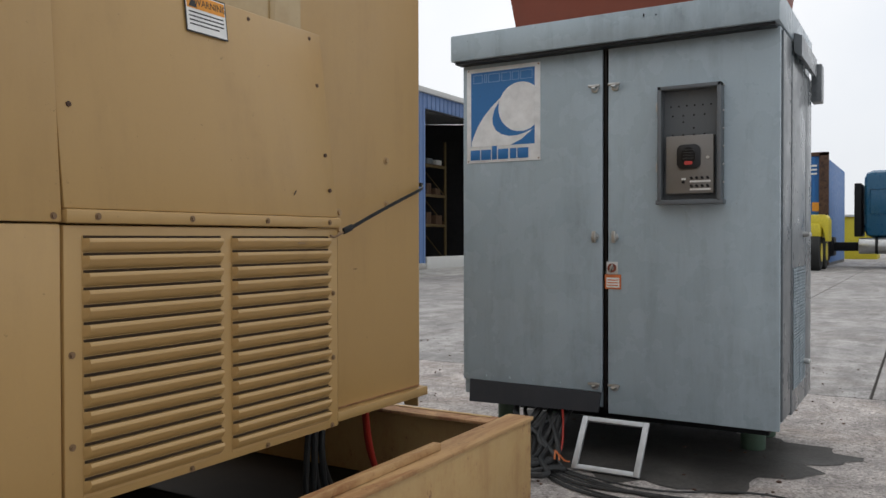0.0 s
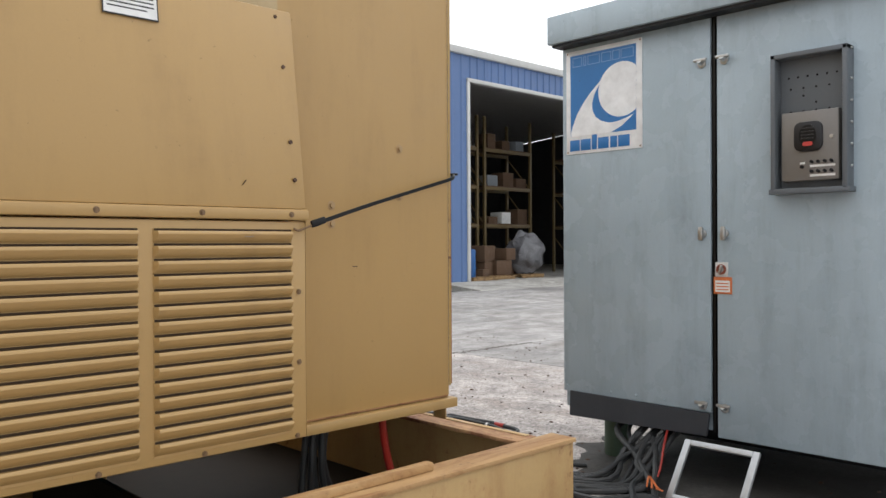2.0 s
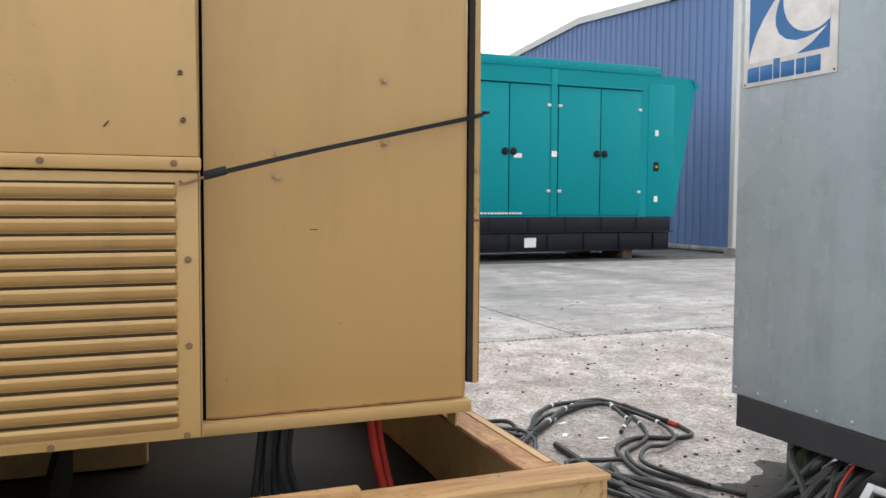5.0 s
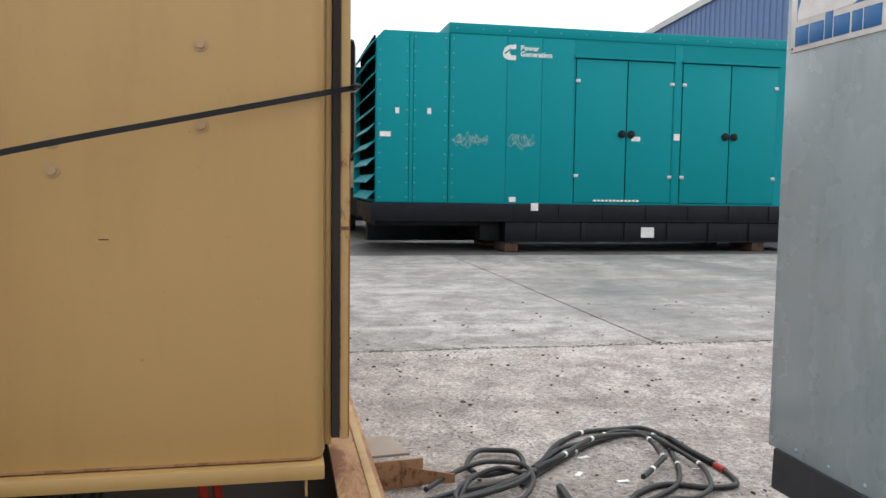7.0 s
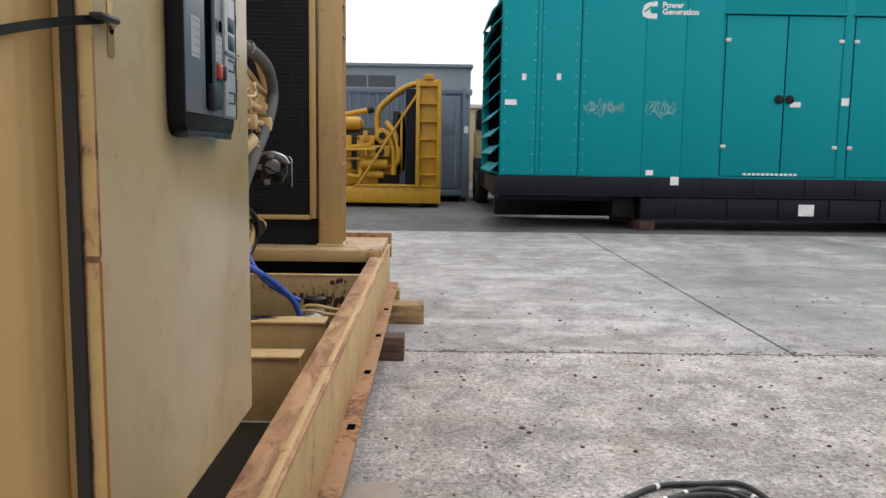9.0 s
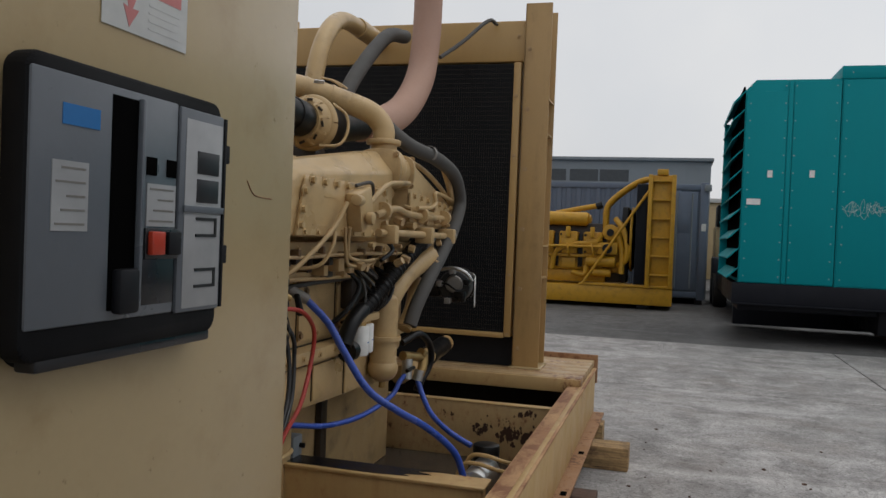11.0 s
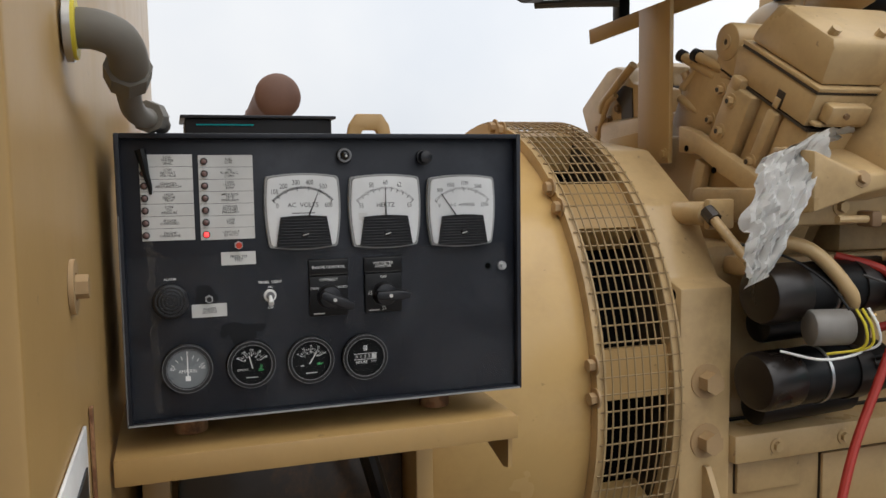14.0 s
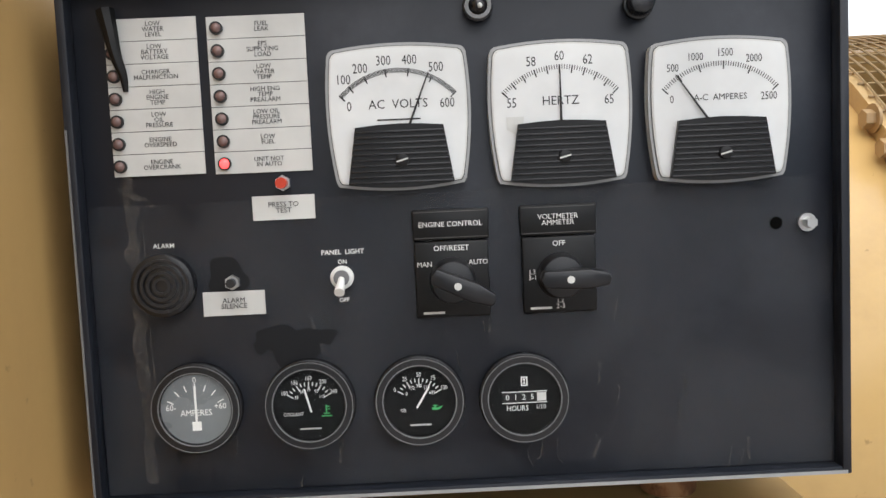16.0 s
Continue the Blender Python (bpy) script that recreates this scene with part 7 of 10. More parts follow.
# fuel pump and pipes along the side
part("fuel_pump", bx(B(), -0.075, -0.035, -0.085, 0.075, 0.035, 0.085, 0.010, pose(-4.92, 2.485, 1.68, 0, 16, 0)), m_engine, eng)
part("pump_cap", cy(B(), (-4.86, 2.51, 1.715), (-4.765, 2.53, 1.712), 0.023, n=18, bev=0.004), m_engine, eng)
part("pump_cap", cy(B(), (-4.90, 2.53, 1.64), (-4.90, 2.56, 1.64), 0.028, n=18, bev=0.003), m_engine, eng)
for pts, r, mm in (
    ([(-4.74, 2.50, 1.70), (-4.67, 2.48, 1.60), (-4.52, 2.45, 1.49), (-4.42, 2.40, 1.41), (-4.38, 2.34, 1.40)], 0.010, m_sooty),
    ([(-4.83, 2.48, 1.60), (-4.86, 2.46, 1.52), (-4.91, 2.45, 1.47), (-5.1, 2.45, 1.45), (-5.38, 2.42, 1.46)], 0.008, m_sooty),
    ([(-4.80, 2.47, 1.60), (-4.84, 2.46, 1.50), (-4.90, 2.45, 1.44), (-5.1, 2.44, 1.425), (-5.3, 2.42, 1.44)], 0.007, m_sooty),
    ([(-5.00, 2.49, 1.70), (-5.20, 2.50, 1.80), (-5.45, 2.48, 1.83), (-5.62, 2.47, 1.84)], 0.013, m_sooty),
    ([(-5.15, 2.47, 1.66), (-5.40, 2.48, 1.70), (-5.70, 2.47, 1.68), (-6.55, 2.46, 1.68)], 0.018, m_sooty),
    ([(-5.20, 2.47, 1.58), (-5.60, 2.48, 1.58), (-6.45, 2.47, 1.575)], 0.019, m_sooty),
    ([(-5.75, 2.48, 1.72), (-5.95, 2.49, 1.73), (-6.05, 2.49, 1.76), (-6.08, 2.48, 1.82), (-6.5, 2.46, 1.80)], 0.011, m_engine),
    ([(-4.60, 2.30, 1.42), (-4.66, 2.42, 1.44), (-4.70, 2.46, 1.52), (-4.72, 2.46, 1.58)], 0.008, m_engine),
    ([(-5.8, 2.30, 2.02), (-6.1, 2.38, 1.96), (-6.4, 2.42, 1.86), (-6.58, 2.44, 1.76)], 0.014, m_engine),
    ([(-6.35, 2.44, 2.0), (-6.45, 2.46, 1.86), (-6.6, 2.44, 1.74)], 0.02, m_engine),
    ([(-4.12, 2.28, 1.44), (-4.20, 2.34, 1.42), (-4.26, 2.38, 1.34), (-4.28, 2.36, 1.30)], 0.014, m_engine),
    ([(-4.7, 2.22, 1.33), (-5.0, 2.25, 1.345), (-5.4, 2.24, 1.35), (-5.7, 2.25, 1.37)], 0.011, m_hose),
    ([(-4.9, 2.47, 1.78), (-5.0, 2.50, 1.80), (-5.08, 2.48, 1.76), (-5.1, 2.45, 1.68)], 0.008, m_hose),
    ([(-5.3, 2.46, 1.56), (-5.35, 2.49, 1.50), (-5.25, 2.47, 1.45)], 0.010, m_rubber),
):
    part("pipe", tube(B(), pts, r, 12, 6), mm, eng)
for i in range(26):
    x = rnd.uniform(-6.4, -5.0)
    z = rnd.choice((1.44, 1.52, 1.62, 1.66, 1.72))
    bm = hexbolt(B(), (x, 2.43 + rnd.uniform(0, 0.03), z + rnd.uniform(-0.02, 0.02)), (rnd.uniform(-0.3, 0.3), 1, rnd.uniform(-0.5, 0.5)), rnd.uniform(0.010, 0.022), rnd.uniform(0.02, 0.05), False)
    part("fitting", bm, rnd.choice((m_engine, m_sooty, m_bolt)), eng)
for x in (-5.3, -5.9, -6.35):
    part("pipe_flange", bx(B(), x - 0.03, 2.43, 1.53, x + 0.03, 2.53, 1.62, 0.012), m_engine, eng)
    part("pipe_flange", cy(B(), (x + 0.06, 2.47, 1.685), (x + 0.03, 2.47, 1.685), 0.042, n=16), m_engine, eng)
# lower side sensors, rails and brackets; dark brown ones stand for shadow
for i in range(16):
    x = rnd.uniform(-6.0, -4.5)
    z = rnd.uniform(1.36, 1.46)
    part("side_fitting", bx(B(), x - 0.03, 2.26, z, x + rnd.uniform(0.0, 0.05), 2.26 + rnd.uniform(0.02, 0.09), z + rnd.uniform(0.02, 0.06), 0.006), rnd.choice((m_engine, m_engine, m_soot_shade)), eng)
# injector lines, clips and studs over the heads and duct
Mb = bank(1)
for i in range(6):
    x1 = -4.20 - i * 0.335
    for dx in (-0.11, -0.21, -0.30):
        part("cover_bolt", hexbolt(B(), Mb @ Vector((x1 + dx, 0.243, 0.848)), Mb.to_3x3() @ Vector((0, 0.3, 1)), 0.009, 0.012), m_bolt, eng)
    part("fuel_line", tube(B(), [Mb @ Vector((x1 - 0.04, 0.235, 0.78)), Mb @ Vector((x1 - 0.045, 0.27, 0.775)), Mb @ Vector((x1 - 0.06, 0.285, 0.74)), Mb @ Vector((x1 - 0.06, 0.285, 0.66))], 0.006, 7, 5), m_engine, eng)
    part("line_nut", hexbolt(B(), Mb @ Vector((x1 - 0.04, 0.229, 0.78)), Mb.to_3x3() @ Vector((0, 1, 0)), 0.011, 0.014, False), m_dark_bolt, eng)
for i in range(9):
    x = -4.30 - i * 0.23
    z = 1.462 + 0.012 * (i % 3)
    part("line_clip", bx(B(), x - 0.012, 2.36, z, x + 0.012, 2.40, z + 0.03, 0.005), m_dark_bolt, eng)
part("long_line", tube(B(), [(-4.22, 2.385, 1.478), (-4.6, 2.392, 1.472), (-5.1, 2.388, 1.480), (-5.6, 2.392, 1.474), (-6.1, 2.385, 1.48)], 0.0075, 8), m_engine, eng)
part("long_line", tube(B(), [(-4.5, 2.26, 1.372), (-4.9, 2.285, 1.368), (-5.35, 2.28, 1.362), (-5.7, 2.27, 1.36)], 0.0085, 8), m_engine, eng)
# Dark patches paint the shaded gaps along the push-rod covers.
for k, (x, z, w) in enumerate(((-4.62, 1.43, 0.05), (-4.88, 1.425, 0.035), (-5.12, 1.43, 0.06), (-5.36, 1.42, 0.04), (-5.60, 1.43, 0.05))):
    part("gap_shade", bx(B(), x - w, 2.268, z - 0.03, x + w * 0.3, 2.275, z + 0.03, 0.004), m_soot_shade, eng)
for x, z in ((-5.05, 1.30), (-5.40, 1.12), (-5.0, 1.10), (-4.50, 1.30), (-5.42, 1.33), (-4.99, 1.34)):
    part("side_plug", hexbolt(B(), (x, AY + 0.5185, z), (0, 1, 0), 0.014, 0.012), m_dark_bolt, eng)
part("side_eye", cy(B(), (-4.47, AY + 0.502, 1.115), (-4.47, AY + 0.512, 1.115), 0.02, n=16), m_soot_shade, eng)
# starters
for z, y in ((1.335, 2.32), (1.165, 2.31)):
    st = part("starter", cy(B(), (-4.11, y, z), (-4.42, y - 0.02, z + 0.005), 0.056, n=26, bev=0.012), m_rubber, eng, "sooty black starter motor")
    part("starter_nose", cy(B(), (-4.098, y, z), (-4.20, y - 0.006, z + 0.002), 0.0575, n=28, bev=0.016), m_starter, st, "brown sooty end cap")
    part("solenoid", cy(B(), (-4.15, y - 0.06, z - 0.07), (-4.40, y - 0.07, z - 0.065), 0.036, n=20, bev=0.006), m_rubber, st)
    part("clamp", cy(B(), (-4.245, y - 0.008, z + 0.002), (-4.252, y - 0.008, z + 0.002), 0.0585, n=28), m_steel, st)
    part("band", cy(B(), (-4.32, y - 0.012, z + 0.003), (-4.36, y - 0.014, z + 0.003), 0.0585, n=26), m_starter, st)
    part("terminal", cy(B(), (-4.44, y + 0.04, z), (-4.49, y + 0.06, z - 0.02), 0.014, n=10), m_brass, st)
relay = part("relay", cy(B(), (-4.17, 2.375, 1.278), (-4.245, 2.395, 1.278), 0.034, n=22, bev=0.006), m_relay, eng, "dull grey starter relay")
part("relay_cap", bx(B(), -4.262, 2.37, 1.245, -4.246, 2.43, 1.312, 0.004), m_soot_shade, relay)
part("relay_stud", cy(B(), (-4.262, 2.41, 1.30), (-4.285, 2.415, 1.30), 0.006, n=8), m_brass, relay)
for k in range(3):
    part("yellow_lead", tube(B(), [(-4.225 - 0.014 * k, 2.430, 1.318), (-4.232 - 0.014 * k, 2.447, 1.285), (-4.232 - 0.016 * k, 2.44, 1.248), (-4.19 - 0.01 * k, 2.40, 1.232)], 0.0027, 6), m_loader if k < 2 else m_label, relay)
for k in range(6):
    part("loom", tube(B(), [(-4.38 - 0.012 * k, 2.36, 1.36), (-4.42 + rnd.uniform(-0.02, 0.02), 2.40, 1.30), (-4.41 + rnd.uniform(-0.02, 0.02), 2.39, 1.22), (-4.36, 2.35, 1.15 + 0.01 * k)], 0.006, 6), m_rubber if k % 2 else m_hose, eng)
for k, pts in enumerate((
    [(-4.10, 2.25, 1.43), (-4.16, 2.33, 1.405), (-4.20, 2.39, 1.36), (-4.22, 2.42, 1.315)],
    [(-4.30, 2.37, 1.37), (-4.36, 2.40, 1.34), (-4.38, 2.41, 1.28), (-4.37, 2.40, 1.22), (-4.33, 2.385, 1.175)],
    [(-4.12, 2.36, 1.235), (-4.17, 2.41, 1.225), (-4.23, 2.43, 1.235), (-4.26, 2.42, 1.25)],
    [(-4.35, 2.38, 1.30), (-4.40, 2.42, 1.25), (-4.41, 2.42, 1.16), (-4.36, 2.39, 1.11)],
)):
    part("thin_wire", tube(B(), pts, 0.0026, 7), (m_rubber, m_hose, m_label, m_hose)[k], eng)
for x in (-4.39, -4.43, -4.41):
    part("cable_lug", bx(B(), x - 0.02, 2.36, 1.31 - 0.05 * (x + 4.39) * 30, x + 0.02, 2.40, 1.335 - 0.05 * (x + 4.39) * 30, 0.006), m_soot_shade, eng)
# air cleaners, turbochargers and exhaust
for y, z, x0 in ((2.06, 2.155, -3.98), (1.70, 2.15, -3.93)):
    ac = part("air_cleaner", cy(B(), (x0, y, z), (-4.42, y, z + 0.055), 0.15, n=40, bev=0.01), m_rubber, eng, "black air cleaner drum")
    ring(bm := B(), (x0 + 0.02, y, z), (-1, 0, 0.04), 0.12, 0.158, 0.03, 40)
    part("end_ring", bm, m_rubber, ac)
    part("end_cap", cy(B(), (x0 - 0.001, y, z), (x0 + 0.006, y, z), 0.12, n=36), m_label, ac, "pale end cap")
    ring(bm := B(), (-4.25, y, z + 0.034), (-1, 0, 0.12), 0.148, 0.157, 0.03, 40)
    part("clamp_band", bm, m_hose, ac)
    part("band_tag", bx(B(), -4.30, y + 0.155, z, -4.26, y + 0.162, z + 0.06), m_hose, ac)
    part("outlet_cone", cy(B(), (-4.42, y, z + 0.055), (-4.58, y + 0.01, z + 0.002), 0.135, 0.078, 32), m_rubber, ac)
part("cleaner_spring", tube(B(), [(-3.95, 1.66, 1.995), (-4.02, 1.72, 1.99), (-4.12, 1.78, 1.985)], 0.010, 8), m_hose, eng)
arm_m = Matrix.Translation((-4.235, 1.805, 1.971)) @ Vector((-0.125, 0.53, 0.056)).to_track_quat("X", "Z").to_matrix().to_4x4()
bm = bx(B(), -0.275, -0.004, -0.020, 0.272, 0.004, 0.020, 0.002, arm_m)
bx(bm, -0.275, -0.002, 0.016, 0.272, 0.05, 0.020, 0.001, arm_m)
part("bracket_arm", bm, m_tan, eng)
part("bracket_post", bx(B(), -4.175, 1.798, 1.590, -4.163, 1.931, 1.965, 0.003), m_tan, eng)
part("bracket_foot", prism(B(), [(1.58, 1.585), (1.80, 1.585), (1.80, 1.67), (1.66, 1.66), (1.58, 1.62)], "x", -4.182, -4.168, 0.003), m_tan, eng)
for y, x in ((1.60, -4.22), (1.845, -4.28), (1.955, -4.31)):
    part("cleaner_saddle", bx(B(), x - 0.03, y - 0.018, 1.955 + 0.1 * (y - 1.6), x + 0.005, y + 0.018, 2.05, 0.005), m_rubber, eng)
for y in (1.76, 1.865):
    part("bracket_bolt", hexbolt(B(), (-4.163, y + 0.048, 1.612), (1, 0, 0), 0.009, 0.008), m_tan, eng)
part("turbo_inlet", tube(B(), [(-4.56, 2.07, 2.155), (-4.80, 2.08, 2.132), (-5.08, 2.085, 2.106)], 0.073, 24, 5), m_rubber, eng, "black turbo inlet duct")
part("inlet_sleeve", cy(B(), (-5.02, 2.08, 2.110), (-5.135, 2.085, 2.102), 0.084, n=28, bev=0.006), m_rubber, eng)
TC = (2.085, 2.098)
bm = cy(B(), (-5.15, TC[0], TC[1]), (-5.25, TC[0], TC[1]), 0.108, 0.128, 40, 0.02)
tube(bm, [(-5.245, TC[0] + 0.105 * math.cos(a), TC[1] + 0.105 * math.sin(a)) for a in (2 * math.pi * i / 32 for i in range(33))], 0.034, 12, 1)
tb = part("turbocharger", bm, m_sooty, eng, "tan turbocharger scroll")
ring(bm := B(), (-5.136, TC[0], TC[1]), (-1, 0, 0), 0.078, 0.092, 0.02, 32)
part("inlet_lip", bm, m_sooty, tb)
for a in range(0, 360, 40):
    part("turbo_rib", prism(B(), [(-5.15, 0.085), (-5.140, 0.090), (-5.175, 0.122), (-5.20, 0.118)], "y", -0.006, 0.006), m_engine, tb, m=Matrix.Translation((0, TC[0], TC[1])) @ pose(0, 0, 0, a, 0, 0))
    part("rib_pocket", bx(B(), -5.1515, 0.020, 0.092, -5.1485, 0.048, 0.104, 0.0, Matrix.Translation((0, TC[0], TC[1])) @ pose(0, 0, 0, a, 0, 0)), m_soot_shade, tb)
part("turbine", cy(B(), (-5.27, 2.08, 2.10), (-5.45, 2.07, 2.11), 0.105, 0.12, 32, 0.02), m_rubber, eng, "sooty turbine housing")
part("turbine_outlet", tube(B(), [(-5.30, 2.06, 2.10), (-5.55, 2.06, 2.12), (-5.85, 2.05, 2.17), (-6.1, 2.05, 2.21)], 0.085, 20), m_rubber, eng)
part("turbo_stand", bx(B(), -5.36, 1.98, 1.72, -5.24, 2.12, 1.99, 0.02), m_soot_shade, eng)
part("oil_line", tube(B(), [(-5.30, 2.17, 2.20), (-5.33, 2.23, 2.15), (-5.32, 2.245, 2.07), (-5.28, 2.22, 2.00), (-5.20, 2.15, 1.985)], 0.0075, 8), m_engine, eng)
# the other bank's charger and ducts
part("turbo_inlet", tube(B(), [(-4.56, 1.70, 2.16), (-4.75, 1.64, 2.13), (-4.90, 1.56, 2.10)], 0.082, 20, 5), m_rubber, eng)
part("turbocharger", cy(B(), (-4.90, 1.50, 2.10), (-5.02, 1.48, 2.10), 0.15, 0.13, 32, 0.02), m_engine, eng)
part("turbine", cy(B(), (-5.02, 1.48, 2.10), (-5.25, 1.46, 2.08), 0.13, 0.15, 28, 0.02), m_rubber, eng)
part("cross_duct", tube(B(), [(-4.82, 1.42, 1.88), (-4.81, 1.44, 1.99), (-4.79, 1.52, 2.022), (-4.75, 1.66, 2.012), (-4.71, 1.80, 1.998), (-4.70, 1.92, 2.01), (-4.72, 2.0, 2.06), (-4.76, 2.02, 2.16)], 0.048, 20), m_engine, eng)
for y, x in ((1.645, -4.755), (1.80, -4.712)):
    ring(bm := B(), (x, y, 2.008), (0.25, 1, -0.08), 0.047, 0.052, 0.012, 24)
    part("hose_clamp", bm, m_engine, eng)
part("clamp_plate", bx(B(), -4.715, 1.70, 2.045, -4.685, 1.745, 2.058, 0.002), m_steel, eng)
for k in range(2):
    part("clamp_screw", tube(B(), [(-4.74 + 0.02 * k, 1.56 + 0.08 * k, 2.095), (-4.73 + 0.02 * k, 1.62 + 0.08 * k, 2.085), (-4.72, 1.67 + 0.06 * k, 2.06)], 0.006, 7), m_soot_shade, eng)
part("exhaust_wrap", ball(B(), (-5.05, 1.52, 1.98), 0.13, 1.5, 1, 0.6, 20), m_rubber, eng, "sooty exhaust lagging")
# lagged exhaust riser
ex = part("exhaust_riser", tube(B(), [(-5.95, 2.05, 2.19), (-6.30, 2.07, 2.26), (-6.62, 2.09, 2.40), (-6.88, 2.10, 2.64), (-6.98, 2.10, 2.92), (-7.0, 2.10, 3.15), (-7.0, 2.10, 3.30)], 0.098, 26), m_pink, eng, "salmon-coloured lagged exhaust riser")
ring(bm := B(), (-7.0, 2.10, 3.275), (0, 0, 1), 0.094, 0.125, 0.05, 28)
part("riser_collar", bm, m_rubber, ex)
part("stack", cy(B(), (-7.0, 2.10, 3.30), (-7.0, 2.10, 3.9), 0.092, n=28), m_rubber, ex, "black sooty stack")
part("collar_clamp", bx(B(), -6.92, 2.18, 3.285, -6.84, 2.22, 3.31, 0.004), m_rubber, ex)
part("exhaust_riser", tube(B(), [(-5.22, 1.46, 2.09), (-5.34, 1.42, 2.18), (-5.43, 1.37, 2.45), (-5.46, 1.34, 2.9), (-5.46, 1.34, 3.7)], 0.098, 22), m_pink, eng)
part("coolant_pipe", tube(B(), [(-6.2, 1.75, 2.1), (-6.3, 1.78, 2.35), (-6.5, 1.8, 2.6), (-7.0, 1.8, 2.95), (-7.4, 1.8, 3.05)], 0.05, 16), m_hose, eng)
part("coolant_pipe", tube(B(), [(-6.3, 1.55, 2.0), (-6.35, 1.55, 2.4), (-6.5, 1.55, 2.8), (-6.9, 1.5, 3.05), (-7.4, 1.5, 3.08)], 0.06, 16), m_engine, eng)
part("thermostat_housing", bx(B(), -6.5, 1.55, 1.75, -6.25, 2.1, 2.05, 0.03), m_engine, eng)
# front gear case, pump and its pipes
part("gear_case", bx(B(), -6.50, AY - 0.5, 0.85, -6.351, AY + 0.5, 1.9, 0.03), m_engine, eng)
pump = part("water_pump", cy(B(), (-5.80, 2.30, 0.835), (-5.80, 2.30, 1.22), 0.074, n=30), m_engine, eng)
part("pump_bowl", ball(B(), (-5.80, 2.30, 0.845), 0.084, 1, 1, 0.9, 26), m_engine, pump)
ring(bm := B(), (-5.80, 2.30, 1.00), (0, 0, 1), 0.072, 0.094, 0.022, 30)
part("pump_flange", bm, m_engine, pump)
part("pump_cap", ball(B(), (-5.80, 2.30, 1.22), 0.074, 1, 1, 0.6, 26), m_engine, pump)
part("drain_plug", cy(B(), (-5.80, 2.30, 0.74), (-5.80, 2.30, 0.77), 0.018, n=10), m_brass, pump)
part("pump_inlet", tube(B(), [(-6.21, 2.42, 1.46), (-6.01, 2.36, 1.37), (-5.86, 2.33, 1.27), (-5.80, 2.30, 1.16)], 0.062, 20), m_engine, eng)
part("pump_inlet", tube(B(), [(-6.3, 2.3, 1.30), (-6.15, 2.36, 1.26), (-6.03, 2.38, 1.15), (-5.95, 2.36, 1.05)], 0.045, 16), m_engine, eng)
fx = part("corrugated_hose", tube(B(), [(-6.07, 2.44, 1.56), (-5.95, 2.43, 1.52), (-5.83, 2.42, 1.47), (-5.66, 2.38, 1.36), (-5.49, 2.35, 1.25), (-5.30, 2.32, 1.15), (-5.24, 2.30, 1.04)], 0.045, 14, 26, lambda t: 0.040 + 0.005 * math.sin(t * 260) * (0.12 < t < 0.75)), m_rubber, eng, "black corrugated hose")
part("hose_end", cy(B(), (-6.10, 2.44, 1.575), (-5.97, 2.43, 1.528), 0.05, n=18), m_hose, eng)
part("soot_block", bx(B(), -5.72, 2.17, 1.18, -5.45, 2.25, 1.36, 0.03), m_soot_shade, eng)
for k in range(9):
    x = rnd.uniform(-5.75, -5.3)
    part("sooty_lead", tube(B(), [(x, 2.26, 1.40), (x + rnd.uniform(-0.1, 0.1), 2.33, 1.32), (x + rnd.uniform(-0.15, 0.15), 2.34, 1.22), (x + rnd.uniform(-0.1, 0.2), 2.27, 1.14)], rnd.uniform(0.006, 0.014), 8, 5), rnd.choice((m_rubber, m_hose, m_soot_shade)), eng)
for x, y in ((-5.42, 2.31), (-5.54, 2.29)):
    ff = part("fuel_filter", cy(B(), (x, y, 0.965), (x, y, 1.115), 0.045, n=26, bev=0.008), m_label, eng, "white spin-on filter")
    part("filter_head", cy(B(), (x, y, 1.115), (x, y, 1.15), 0.03, n=18), m_brass, ff)
    part("filter_mark", bx(B(), x - 0.012, y + 0.0445, 1.03, x + 0.012, y + 0.0458, 1.035), m_logo_blue, ff)
part("filter_bracket", bx(B(), -5.62, 2.22, 1.13, -5.36, 2.34, 1.17, 0.01), m_engine, eng)
part("dark_pulley", cy(B(), (-5.28, 2.30, 1.00), (-5.34, 2.30, 1.00), 0.05, n=20), m_rubber, eng)
vm = part("drain_valve", cy(B(), (-5.93, 2.37, 0.90), (-6.12, 2.42, 0.87), 0.026, n=14), m_brass, eng, "brass drain valve cluster")
part("valve_elbow", tube(B(), [(-6.10, 2.42, 0.90), (-6.13, 2.43, 0.88), (-6.12, 2.43, 0.82), (-6.10, 2.42, 0.77)], 0.028, 14), m_brass, vm)
part("valve_body", cy(B(), (-5.96, 2.39, 0.88), (-5.95, 2.39, 0.77), 0.03, n=14), m_steel, vm)
part("valve_body", cy(B(), (-6.10, 2.42, 0.80), (-6.09, 2.41, 0.74), 0.03, n=14), m_steel, vm)
part("valve_handle", cy(B(), (-5.80, 2.44, 0.84), (-5.95, 2.43, 0.835), 0.011, n=10), m_rubber, vm)
part("black_hose", tube(B(), [(-5.88, 2.38, 0.98), (-6.0, 2.44, 1.02), (-6.15, 2.46, 0.94), (-6.2, 2.45, 0.82), (-6.1, 2.40, 0.68)], 0.02, 12), m_rubber, eng)
